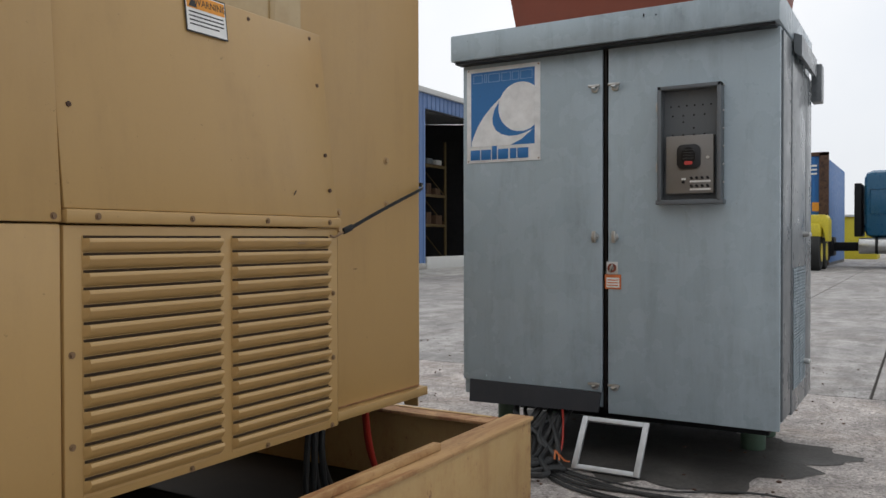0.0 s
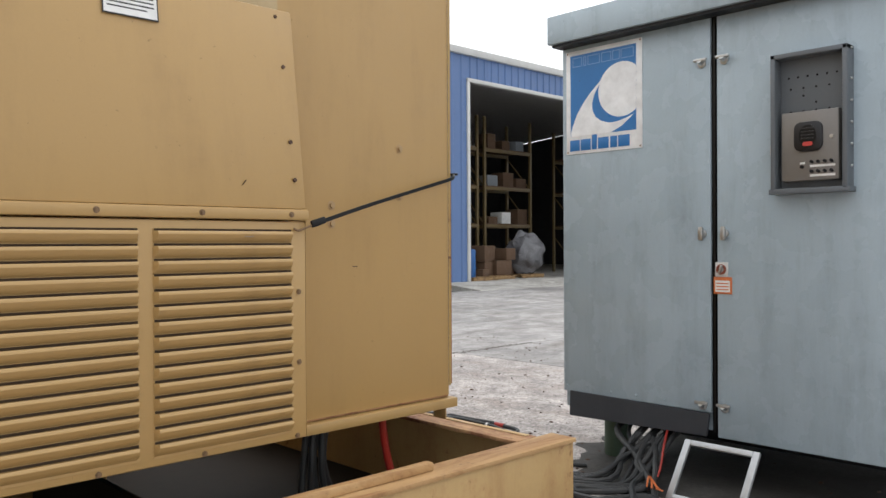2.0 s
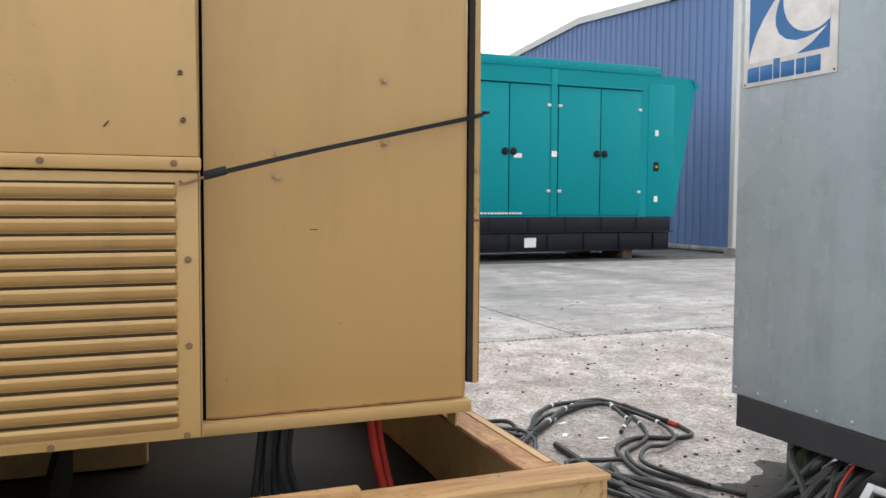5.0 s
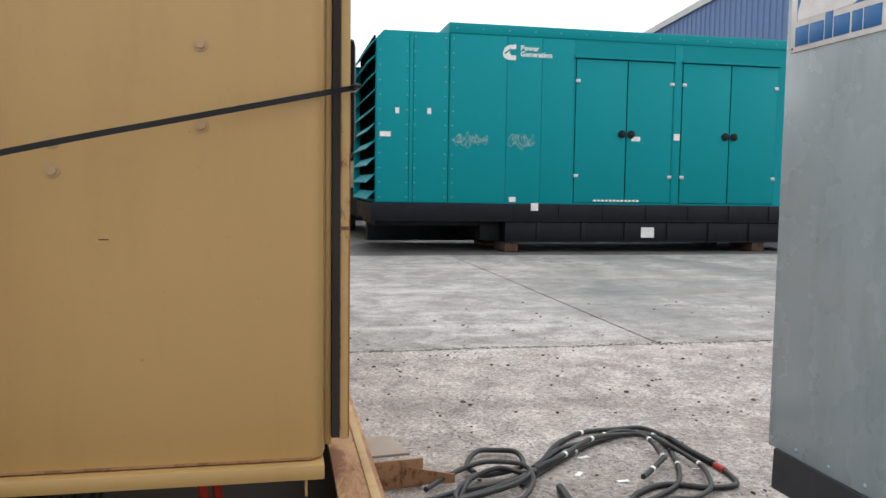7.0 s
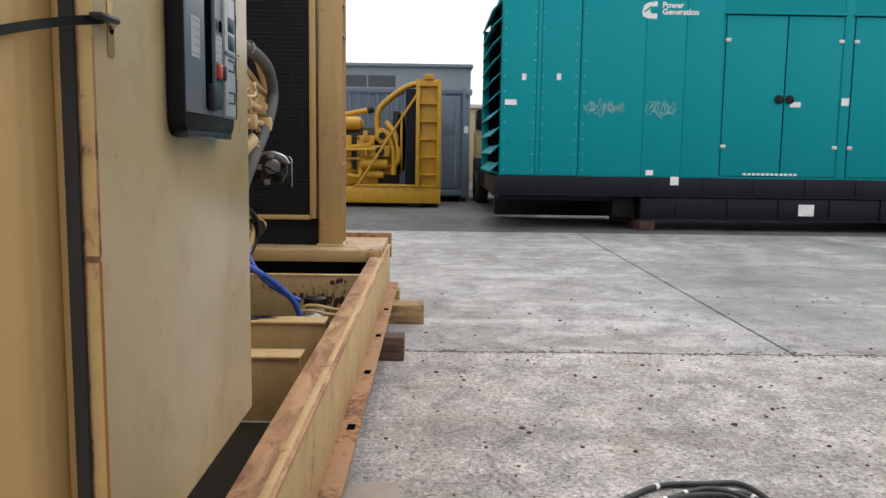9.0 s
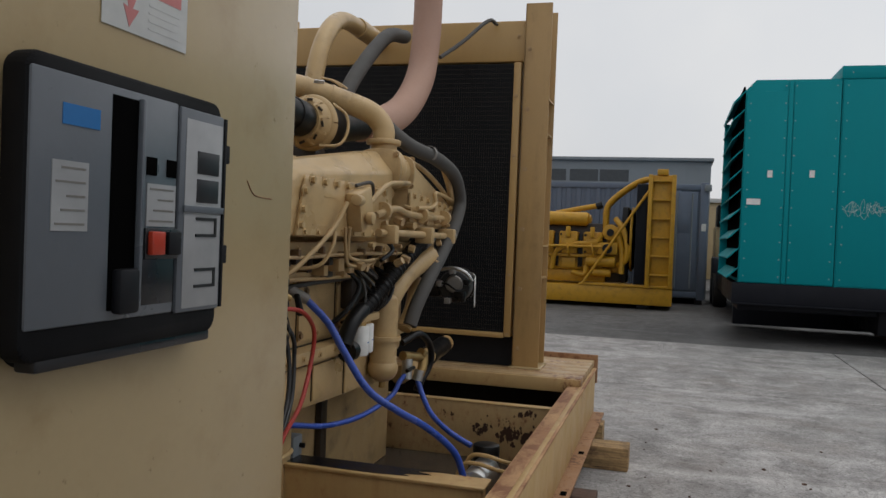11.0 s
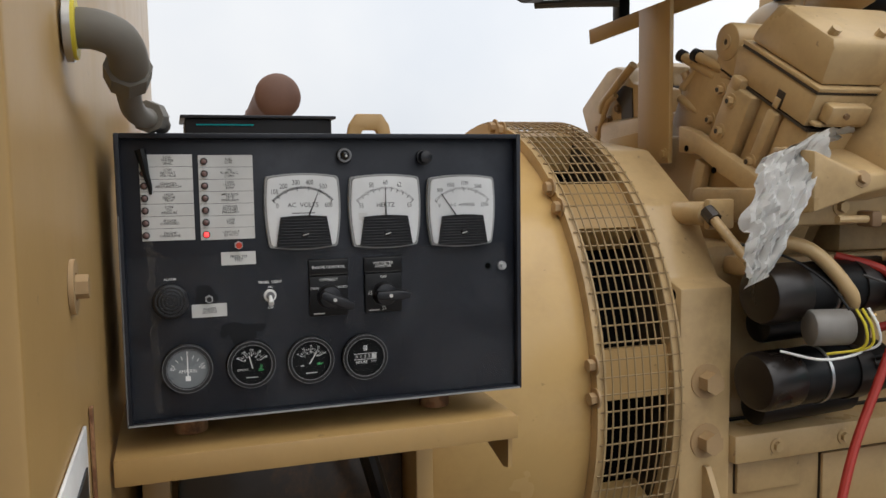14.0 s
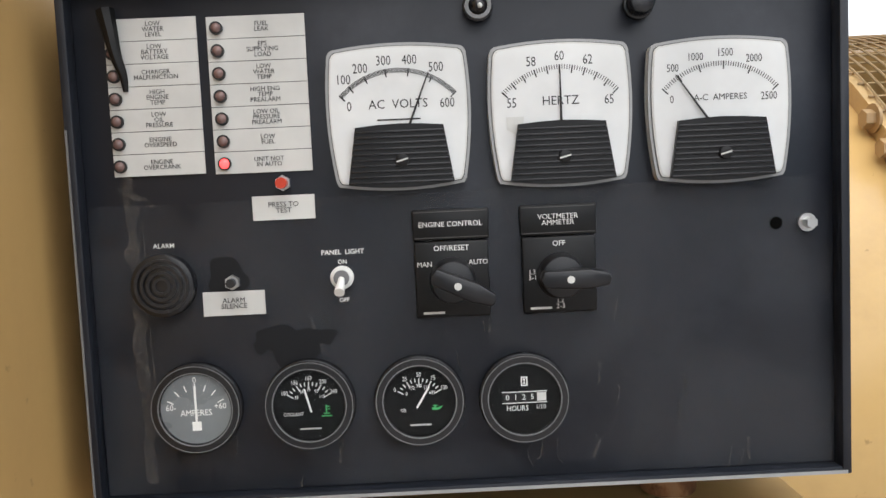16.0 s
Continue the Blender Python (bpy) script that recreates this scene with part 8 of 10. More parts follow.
part("bypass_hose", tube(B(), [(-5.67, 2.28, 2.17), (-5.79, 2.40, 2.06), (-6.10, 2.48, 2.01), (-6.40, 2.50, 1.94), (-6.55, 2.50, 1.80), (-6.46, 2.50, 1.66), (-6.30, 2.48, 1.50), (-6.10, 2.45, 1.32), (-5.99, 2.42, 1.18), (-5.94, 2.40, 1.07)], 0.040, 16), m_hose, eng, "thick grey coolant hose")
for c, d in (((-5.98, 2.46, 2.035), (-1, 0.2, -0.1)), ((-6.39, 2.49, 1.585), (0.7, 0, -0.7))):
    ring(bm := B(), c, d, 0.040, 0.044, 0.022, 24)
    part("hose_clamp", bm, m_relay, eng)
part("lower_pipe", tube(B(), [(-6.15, 2.28, 0.75), (-6.5, 2.28, 0.765), (-6.8, 2.27, 0.785), (-7.3, 2.24, 0.80)], 0.056, 18), m_tan_rust, eng)
part("pipe_sleeve", cy(B(), (-6.74, 2.271, 0.780), (-7.2, 2.245, 0.798), 0.063, n=20), m_rubber, eng)
al = part("charging_alternator", cy(B(), (-6.42, 2.52, 1.27), (-6.58, 2.50, 1.27), 0.10, n=28, bev=0.02), m_cable, eng, "dull dark charging alternator")
part("alternator_face", cy(B(), (-6.419, 2.52, 1.285), (-6.40, 2.52, 1.285), 0.058, 0.048, 22, 0.006), m_relay, al, "dull aluminium end bell")
for a, r in ((20, 0.090), (95, 0.094), (170, 0.088), (250, 0.092), (310, 0.092)):
    c, s2 = math.cos(radians(a)), math.sin(radians(a))
    part("alternator_lug", bx(B(), -6.425, 2.52 + r * c - 0.018, 1.27 + r * s2 - 0.018, -6.37, 2.52 + r * c + 0.018, 1.27 + r * s2 + 0.018, 0.006), m_relay if a > 60 and a < 280 else m_rubber, al)
part("alternator_strap", tube(B(), [(-6.40, 2.44, 1.37), (-6.38, 2.52, 1.385), (-6.38, 2.60, 1.36), (-6.39, 2.64, 1.31)], 0.011, 8), m_steel, al)
part("alternator_wire", tube(B(), [(-6.40, 2.42, 1.29), (-6.37, 2.49, 1.285), (-6.36, 2.55, 1.255), (-6.38, 2.60, 1.25)], 0.006, 7), m_rubber, al)
part("regulator", bx(B(), -6.42, 2.53, 1.20, -6.37, 2.60, 1.245, 0.008), m_rubber, al)
part("alternator_fan", cy(B(), (-6.58, 2.50, 1.27), (-6.66, 2.49, 1.27), 0.11, n=24), m_rubber, al)
part("wired_tag", bx(B(), -0.032, -0.002, -0.09, 0.032, 0.002, 0.09, 0.001, pose(-6.38, 2.66, 1.25, 0, 18, 10)), m_label, al, "white paper tag")
part("tag_wire", tube(B(), [(-6.45, 2.58, 1.34), (-6.42, 2.63, 1.36), (-6.39, 2.66, 1.33)], 0.003, 6), m_steel, al)
part("alternator_mount", bx(B(), -6.62, 2.16, 1.2, -6.44, 2.42, 1.3, 0.01), m_rubber, eng)
fanm = part("fan_hub", cy(B(), (-6.51, AY, 1.55), (-7.1, AY, 1.55), 0.12, n=24), m_rubber, eng)

# ---- radiator ----
rad = thing("radiator", (-7.75, AY, 0.6), "tall tan radiator with a dark core behind wire mesh", "radiator")
RX = -7.70
part("core", bx(B(), RX - 0.2, 0.76, 0.86, RX, 2.58, 2.90), m_mesh_dark, rad, "dark finned core")
part("top_tank", bx(B(), RX - 0.25, 0.6, 2.91, RX + 0.02, 2.70, 3.22, 0.015), m_tan, rad)
part("lower_panel", bx(B(), RX - 0.22, 0.76, 0.60, RX - 0.05, 2.70, 0.82), m_black, rad)
for y0, y1 in ((2.585, 2.64), (0.70, 0.755)):
    part("core_frame", bx(B(), RX - 0.22, y0, 0.83, RX + 0.035, y1, 2.905, 0.006), m_tan, rad)
part("core_frame", bx(B(), RX - 0.22, 0.756, 0.82, RX + 0.04, 2.584, 0.858, 0.006), m_tan, rad)
for s, y0 in ((1, 2.66), (-1, 0.46)):
    ya, yb = y0, y0 + 0.20
    web_y = ya if s > 0 else yb
    part("side_post", bx(B(), RX - 0.25, min(web_y, web_y + s * 0.012), 0.60, RX + 0.04, max(web_y, web_y + s * 0.012), 3.34, 0.004), m_post, rad)
    part("post_flange", bx(B(), RX + 0.028, ya, 0.60, RX + 0.04, yb + 0.0, 3.34, 0.003), m_post, rad)
    part("post_flange", bx(B(), RX - 0.25, ya, 0.60, RX - 0.238, yb + 0.0, 3.34, 0.003), m_post, rad)
    for z in (2.62, 2.36, 1.52, 1.28):
        part("post_web", bx(B(), RX - 0.237, ya + 0.014, z, RX + 0.027, yb - 0.005, z + 0.014, 0.003), m_post, rad)
    part("post_foot", bx(B(), RX - 0.26, ya - 0.02, 0.6005, RX + 0.06, yb + 0.02, 0.615, 0.003), m_cream, rad)
for z in (0.75, 1.2, 1.65, 2.1, 2.55, 3.0):
    part("post_bolt", hexbolt(B(), (RX + 0.041, 2.70, z), (1, 0, 0), 0.011, 0.01), m_bolt, rad)
    part("frame_bolt", hexbolt(B(), (RX + 0.036, 2.612, z + 0.1), (1, 0, 0), 0.008, 0.008), m_bolt, rad)
bm = B()
for i in range(102):
    y = 0.78 + i * 0.0177
    bx(bm, RX + 0.012, y, 0.862, RX + 0.0142, y + 0.0019, 2.90)
for i in range(58):
    z = 0.875 + i * 0.0354
    bx(bm, RX + 0.0143, 0.78, z, RX + 0.0168, 2.58, z + 0.0024)
part("mesh_guard", bm, m_mesh_wire, rad, "wire mesh guard")
part("fan_boss", cy(B(), (-7.1, AY, 1.75), (-7.4, AY, 1.75), 0.13, n=24), m_black, rad)
part("inlet_pipe", tube(B(), [(-7.2, 1.5, 3.08), (-7.45, 1.5, 3.08), (-7.66, 1.5, 3.08)], 0.07, 18), m_engine, rad)
part("vent_line", tube(B(), [(-7.0, 2.2, 2.8), (-7.2, 2.3, 2.95), (-7.45, 2.42, 3.16), (-7.66, 2.44, 3.19)], 0.014, 10), m_hose, rad)

# ---- hoses, cables and clutter round the engine ----
bh = thing("blue_coolant_hose", (-5.1, 2.6, 0.45), "long blue heater hose looping from engine to block heater", "hose")
part("hose", tube(B(), [(-4.85, 2.27, 1.29), (-4.91, 2.36, 1.18), (-4.91, 2.44, 1.06), (-4.93, 2.55, 0.90), (-5.02, 2.66, 0.80), (-5.18, 2.75, 0.70), (-5.34, 2.84, 0.56), (-5.38, 2.88, 0.44)], 0.0165, 14), m_blue_hose, bh)
part("hose_fitting", cy(B(), (-4.80, 2.22, 1.325), (-4.86, 2.28, 1.28), 0.024, n=12), m_relay, bh)
part("valve_lever", cy(B(), (-4.80, 2.26, 1.30), (-4.74, 2.31, 1.23), 0.013, 0.016, 10), m_rubber, bh)
bh2 = thing("blue_coolant_hose", (-5.95, 2.6, 0.5), "short blue heater hose with a braided stripe", "hose")
part("hose", tube(B(), [(-6.09, 2.41, 0.75), (-6.05, 2.46, 0.66), (-5.95, 2.55, 0.58), (-5.88, 2.68, 0.51), (-5.86, 2.80, 0.46)], 0.0155, 12), m_blue_hose, bh2)
bh3 = thing("blue_coolant_hose", (-5.4, 2.3, 0.5), "blue heater hose running back under the engine", "hose")
part("hose", tube(B(), [(-5.95, 2.39, 0.80), (-5.88, 2.375, 0.765), (-5.80, 2.35, 0.69), (-5.55, 2.28, 0.63), (-5.25, 2.22, 0.64), (-5.0, 2.16, 0.69), (-4.8, 2.05, 0.72)], 0.0135, 12), m_blue_hose, bh3)
ht = thing("block_heater", (-5.7, 2.9, 0.2), "electric block heater with clamps beside the skid rail", "heater")
part("heater_body", cy(B(), (-5.42, 2.92, 0.38), (-5.72, 2.92, 0.38), 0.075, n=26, bev=0.02), m_steel, ht, "dull metal heater tank")
part("heater_head", cy(B(), (-5.78, 2.90, 0.38), (-5.78, 2.90, 0.50), 0.07, n=24, bev=0.012), m_rubber, ht)
for x in (-5.5, -5.66):
    part("heater_strap", tube(B(), [(x, 2.80, 0.30), (x, 2.84, 0.45), (x, 2.92, 0.47), (x, 3.02, 0.45), (x, 3.14, 0.44)], 0.011, 8), m_tan, ht)
part("heater_lead", tube(B(), [(-5.4, 2.95, 0.36), (-5.3, 3.02, 0.34), (-5.2, 3.0, 0.30), (-5.15, 2.9, 0.24)], 0.016, 10), m_rubber, ht)
part("heater_stand", bx(B(), -5.7, 2.86, 0.05, -5.45, 2.98, 0.31, 0.005), m_rubber, ht)
part("blue_clip", cy(B(), (-5.385, 2.885, 0.44), (-5.385, 2.887, 0.40), 0.026, n=12), m_steel, ht)
jb = thing("junction_box", (-5.05, 2.13, 0.6), "small grey junction box beside the engine foot", "junction box")
part("box", bx(B(), -5.195, 2.04, 0.505, -5.10, 2.125, 0.605, 0.006), m_far_grey, jb)
part("box_knob", cy(B(), (-5.17, 2.125, 0.555), (-5.17, 2.148, 0.555), 0.012, n=10), m_rubber, jb)
part("box_conduit", tube(B(), [(-5.10, 2.10, 0.552), (-5.05, 2.135, 0.552), (-4.86, 2.145, 0.545), (-4.6, 2.16, 0.53), (-4.3, 2.20, 0.49)], 0.011, 10), m_engine, jb)
cbl = thing("starter_cables", (-4.35, 2.4, 0.3), "heavy red and black starter cables hanging in loops", "cables")
for pts, mm, r in (
    ([(-4.30, 2.30, 1.40), (-4.37, 2.36, 1.37), (-4.39, 2.38, 1.30), (-4.32, 2.40, 1.18), (-4.24, 2.42, 1.05), (-4.16, 2.45, 0.88), (-4.05, 2.47, 0.62), (-4.05, 2.46, 0.40)], m_red_cable, 0.0088),
    ([(-4.36, 2.35, 1.26), (-4.42, 2.40, 1.28), (-4.50, 2.44, 1.26), (-4.575, 2.45, 1.18), (-4.55, 2.45, 1.05), (-4.43, 2.47, 0.92), (-4.30, 2.46, 0.80), (-4.15, 2.46, 0.55), (-4.1, 2.45, 0.38)], m_red_cable, 0.0088),
    ([(-4.36, 2.33, 1.36), (-4.42, 2.36, 1.30), (-4.46, 2.38, 1.19), (-4.47, 2.40, 1.06), (-4.42, 2.42, 0.92), (-4.28, 2.45, 0.80), (-4.12, 2.46, 0.55), (-4.08, 2.45, 0.38)], m_cable, 0.0088),
    ([(-4.40, 2.34, 1.29), (-4.48, 2.40, 1.18), (-4.51, 2.40, 1.07), (-4.46, 2.42, 0.94), (-4.34, 2.45, 0.84), (-4.2, 2.46, 0.58), (-4.12, 2.45, 0.38)], m_cable, 0.0088),
):
    part("cable", tube(B(), pts, r, 10), mm, cbl)
# rag hung on the duct nose
rag = B()
rows = []
path = spline([(-4.30, 2.29, 1.622), (-4.22, 2.31, 1.624), (-4.15, 2.345, 1.615), (-4.11, 2.37, 1.56), (-4.075, 2.385, 1.49), (-4.045, 2.395, 1.43), (-4.018, 2.402, 1.375)], 8)
for i, p in enumerate(path):
    t = i / (len(path) - 1)
    wdt = 0.03 + 0.08 * math.sin(math.pi * min(1.0, 0.1 + t * 0.92)) 
    row = []
    for k in range(25):
        s = k / 24 - 0.5
        q = Vector((s * 4.0, t * 7.0, 3.1))
        fold = 0.020 * noise.noise(q) + 0.014 * noise.noise(q * 2.7) + 0.009 * noise.noise(q * 6.0)
        edge = 1 + 0.35 * noise.noise(Vector((t * 9.0, 5.0 if s > 0 else 9.0, 0.0)))
        row.append(rag.verts.new(p + Vector((-s * wdt * 1.25 * edge, 0.25 * s * wdt + fold + 0.012, s * wdt * 0.55 + 0.5 * fold))))
    rows.append(row)
for a, b in zip(rows, rows[1:]):
    for k in range(24):
        rag.faces.new((a[k], a[k + 1], b[k + 1], b[k]))
bmesh.ops.solidify(rag, geom=rag.faces[:], thickness=0.003)
solid("rag", rag, m_rag, "crumpled grubby white rag hanging on the engine", "rag")

# ---- grey load cabinet ----
gx0, gx1, gy, gz0, gz1 = -2.675, -0.70, 4.76, 0.30, 2.50
grey = thing("load_cabinet", (-1.68, 5.6, 0.0), "tall grey steel electrical cabinet with two front doors", "cabinet")
GD = 6.06
part("body", bx(B(), gx0, gy + 0.03, gz0, gx1, GD, gz1, 0.01), m_grey, grey)
gap_x = -1.685
dl = part("door", bx(B(), gx0 + 0.004, gy, 0.40, gap_x - 0.018, gy + 0.028, 2.49, 0.006), m_grey, grey, "grey sheet-steel door")
dr = part("door", bx(B(), gap_x + 0.018, gy, 0.275, gx1 + 0.004, gy + 0.028, 2.49, 0.006), m_grey, grey, "grey sheet-steel door with an inset meter box")
part("door_gap", bx(B(), gap_x - 0.017, gy + 0.016, 0.30, gap_x + 0.017, gy + 0.029, 2.49), m_dark, grey)
part("gap_seal", bx(B(), gap_x - 0.006, gy + 0.006, 0.30, gap_x + 0.006, gy + 0.018, 2.49), m_rubber, grey)
# rubber apron for cables
bm = prism(B(), [(-2.615, 0.405), (-1.71, 0.395), (-1.725, 0.275), (-2.62, 0.255)], "y", gy - 0.012, gy + 0.004)
part("cable_flap", bm, m_flap, grey, "dark rubber cable flap")
for x in (-2.64, -2.5, -2.33, -2.16, -1.98):
    part("rivet", ball(B(), (x, gy - 0.001, 0.432), 0.009, 1, 0.5, 1, 8), m_grey, grey)
# roof
bm = B()
bx(bm, gx0 - 0.03, gy - 0.11, 2.495, gx1 + 0.015, GD + 0.02, 2.665, 0.008)
part("roof", bm, m_grey, grey)
part("roof_drip", bx(B(), gx0 - 0.005, gy - 0.09, 2.478, gx1 - 0.01, gy - 0.002, 2.494), m_rubber, grey)
for x, h in ((-1.42, 0.02), (-1.35, 0.008)):
    part("roof_chip", bx(B(), x, gy - 0.112, 2.61, x + 0.008, gy - 0.1095, 2.61 + h), m_dark, grey)
# handles: three pairs
for z, kind in ((2.245, "wing"), (1.345, "lock"), (0.435, "wing")):
    for s in (-1, 1):
        x = gap_x + s * 0.062
        h = part("handle", cy(B(), (x, gy, z), (x, gy - 0.012, z), 0.024, n=16, bev=0.003), m_steel, grey, "zinc wing handle")
        bm = B()
        if kind == "wing":
            bx(bm, x - 0.038, gy - 0.036, z + 0.006, x + 0.038, gy - 0.018, z + 0.024, 0.007)
            cy(bm, (x, gy - 0.010, z), (x, gy - 0.034, z + 0.012), 0.014, n=12)
        else:
            bx(bm, x - 0.014, gy - 0.034, z - 0.036, x + 0.014, gy - 0.016, z + 0.036, 0.007)
            cy(bm, (x, gy - 0.010, z), (x, gy - 0.03, z), 0.014, n=12)
        part("wing", bm, m_steel, h)
# isolator switch with its tag
part("switch_plate", bx(B(), -1.675, gy - 0.006, 1.12, -1.605, gy + 0.001, 1.195, 0.002), m_silver, grey)
ring(bm := B(), (-1.64, gy - 0.006, 1.158), (0, -1, 0), 0.016, 0.027, 0.008, 24)
part("switch_ring", bm, m_red_box, grey)
part("switch_knob", bx(B(), -0.006, -0.022, -0.024, 0.006, 0, 0.024, 0.003, pose(-1.64, gy - 0.006, 1.158, 0, 20, 0)), m_steel, grey)
tag = part("switch_tag", bx(B(), -1.685, gy - 0.004, 1.03, -1.585, gy + 0.001, 1.118, 0.001), m_tag, grey, "orange instruction tag")
part("tag_field", bx(B(), -1.675, gy - 0.0055, 1.04, -1.595, gy - 0.004, 1.10), m_label, tag)
for i in range(3):
    part("tag_bar", bx(B(), -1.668, gy - 0.007, 1.05 + i * 0.016, -1.602, gy - 0.0055, 1.056 + i * 0.016), m_tag, tag)
# blue and white maker's sign, shapes only
sign = thing("maker_sign", (-2.37, gy, 1.82), "blue and white enamel sign with a swoosh on the door", "sign")
fm = face_frame(-2.375, gy - 0.001, 2.145, "-y")
W, H = 0.265, 0.310
part("plate", bx(B(), -W, -H, 0, W, H, 0.004, 0.001, fm), m_enamel, sign)
part("blue_field", bx(B(), -0.232, -0.204, 0.004, 0.226, 0.283, 0.0050, 0, fm), m_logo_blue, sign)
# pale swoosh and disc on the blue
outer = [(0.020, 0.126), (-0.030, 0.094), (-0.085, 0.046), (-0.139, -0.011), (-0.185, -0.076), (-0.212, -0.134), (-0.228, -0.176), (-0.228, -0.2045), (0.053, -0.2045), (0.132, -0.172), (0.212, -0.112)]
inner = [(0.170, -0.128), (0.106, -0.144), (0.046, -0.146), (-0.010, -0.130), (-0.050, -0.102), (-0.072, -0.060), (-0.074, -0.020), (-0.060, 0.030), (-0.026, 0.082)]
part("swoosh", prism(B(), outer + inner, "z", 0.005, 0.0058), m_enamel, sign, m=fm)
disc = [(0.128 + 0.158 * math.cos(a), 0.038 + 0.158 * math.sin(a)) for a in (2 * math.pi * i / 48 for i in range(48))]
part("disc", prism(B(), [(min(0.2265, x), y) for x, y in disc], "z", 0.0050, 0.0059), m_enamel, sign, m=fm)
for x, w in ((-0.215, 0.068), (-0.135, 0.018), (-0.105, 0.085), (-0.008, 0.068), (0.068, 0.050), (0.126, 0.085)):
    bm = B()
    for z0, z1 in ((0.212, 0.216), (0.264, 0.268)):
        bx(bm, x, z0, 0.005, x + w, z1, 0.0062, 0, fm)
    for x0 in (x, x + w - 0.004):
        bx(bm, x0, 0.216, 0.005, x0 + 0.004, 0.264, 0.0062, 0, fm)
    part("name_bar", bm, m_pale_blue, sign)
for x, w, hgt in ((-0.236, 0.070, 0.066), (-0.158, 0.072, 0.066), (-0.078, 0.036, 0.090), (-0.034, 0.074, 0.066), (0.052, 0.046, 0.066), (0.106, 0.076, 0.066)):
    part("name_bar", bx(B(), x, -0.292, 0.004, x + w, -0.292 + hgt, 0.0052, 0.002, fm), m_logo_blue, sign)
for x in (-W + 0.012, W - 0.012):
    for y in (-H + 0.012, H - 0.012):
        part("sign_screw", cy(B(), fm @ Vector((x, y, 0.004)), fm @ Vector((x, y, 0.006)), 0.005, n=10), m_rusty, sign)
# meter box in the right door
mb = thing("meter_box", (-1.18, gy, 1.56), "recessed grey meter box with a small controller on the door", "meter box")
bx0, bx1, bz0, bz1 = -1.345, -0.99, 1.545, 2.205
for a in ((bx0, bz0, bx0 + 0.022, bz1), (bx1 - 0.022, bz0, bx1, bz1), (bx0, bz1 - 0.022, bx1, bz1), (bx0 - 0.01, bz0 - 0.015, bx1 + 0.01, bz0 + 0.01)):
    part("frame", bx(B(), a[0], gy - 0.085, a[1], a[2], gy, a[3], 0.003), m_frame, mb, "dark grey frame side")
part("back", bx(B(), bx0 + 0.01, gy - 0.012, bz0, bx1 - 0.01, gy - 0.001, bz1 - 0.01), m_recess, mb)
for i in range(6):
    part("vent_hole", cy(B(), (-1.285 + i * 0.045, gy - 0.013, 2.095), (-1.285 + i * 0.045, gy - 0.0115, 2.095), 0.005, n=8), m_dark, mb)
for i, j in ((0, 0), (1, 0), (2, 0), (3, 0), (1, 1), (2, 2), (0, 3), (1, 3), (2, 3), (3, 3)):
    part("vent_hole", cy(B(), (-1.275 + i * 0.06, gy - 0.013, 2.04 - j * 0.037), (-1.275 + i * 0.06, gy - 0.0115, 2.04 - j * 0.037), 0.005, n=8), m_dark, mb)
ctl = part("controller", bx(B(), -1.30, gy - 0.062, 1.59, -1.035, gy - 0.013, 1.92, 0.005), m_plate, mb, "brushed grey controller plate")
part("display", prism(B(), rounded(-1.236, 1.728, -1.104, 1.868, 0.034), "y", gy - 0.078, gy - 0.062, 0.004), m_knob, ctl, "black rounded display unit")
part("display_face", prism(B(), [(-1.170 + 0.040 * math.cos(a), 1.800 + 0.052 * math.sin(a)) for a in (2 * math.pi * i / 28 for i in range(28))], "y", gy - 0.081, gy - 0.0782), m_rubber, ctl)
for i in range(4):
    part("display_line", bx(B(), -1.200, gy - 0.0835, 1.785 + i * 0.016, -1.140, gy - 0.0812, 1.791 + i * 0.016, 0.001), m_bezel, ctl)
part("display_glow", prism(B(), rounded(-1.192, 1.752, -1.146, 1.772, 0.008), "y", gy - 0.0822, gy - 0.0812), m_redink, ctl)
part("key_switch", cy(B(), (-1.065, gy - 0.062, 1.79), (-1.065, gy - 0.07, 1.79), 0.009, n=12), m_steel, ctl)
for r in range(2):
    part("switch_strip", bx(B(), -1.165, gy - 0.0635, 1.607 + r * 0.045, -1.05, gy - 0.062, 1.618 + r * 0.045), m_label, ctl)
    for i in range(4):
        part("switch", cy(B(), (-1.155 + i * 0.03, gy - 0.062, 1.63 + r * 0.045), (-1.155 + i * 0.03, gy - 0.078, 1.633 + r * 0.045), 0.007, n=10), m_black, ctl)
part("switch", cy(B(), (-1.20, gy - 0.062, 1.655), (-1.20, gy - 0.076, 1.655), 0.008, n=10), m_black, ctl)
part("switch_strip", bx(B(), -1.212, gy - 0.0635, 1.668, -1.188, gy - 0.062, 1.678), m_label, ctl)
for z in (1.65, 1.75, 1.85, 1.95, 2.05, 2.19):
    part("frame_screw", ball(B(), (bx1 + 0.004, gy - 0.04, z), 0.007, n=8), m_steel, mb)
for z in (1.72, 2.07):
    part("hinge", bx(B(), bx0 - 0.018, gy - 0.05, z, bx0, gy - 0.02, z + 0.05, 0.003), m_steel, mb)
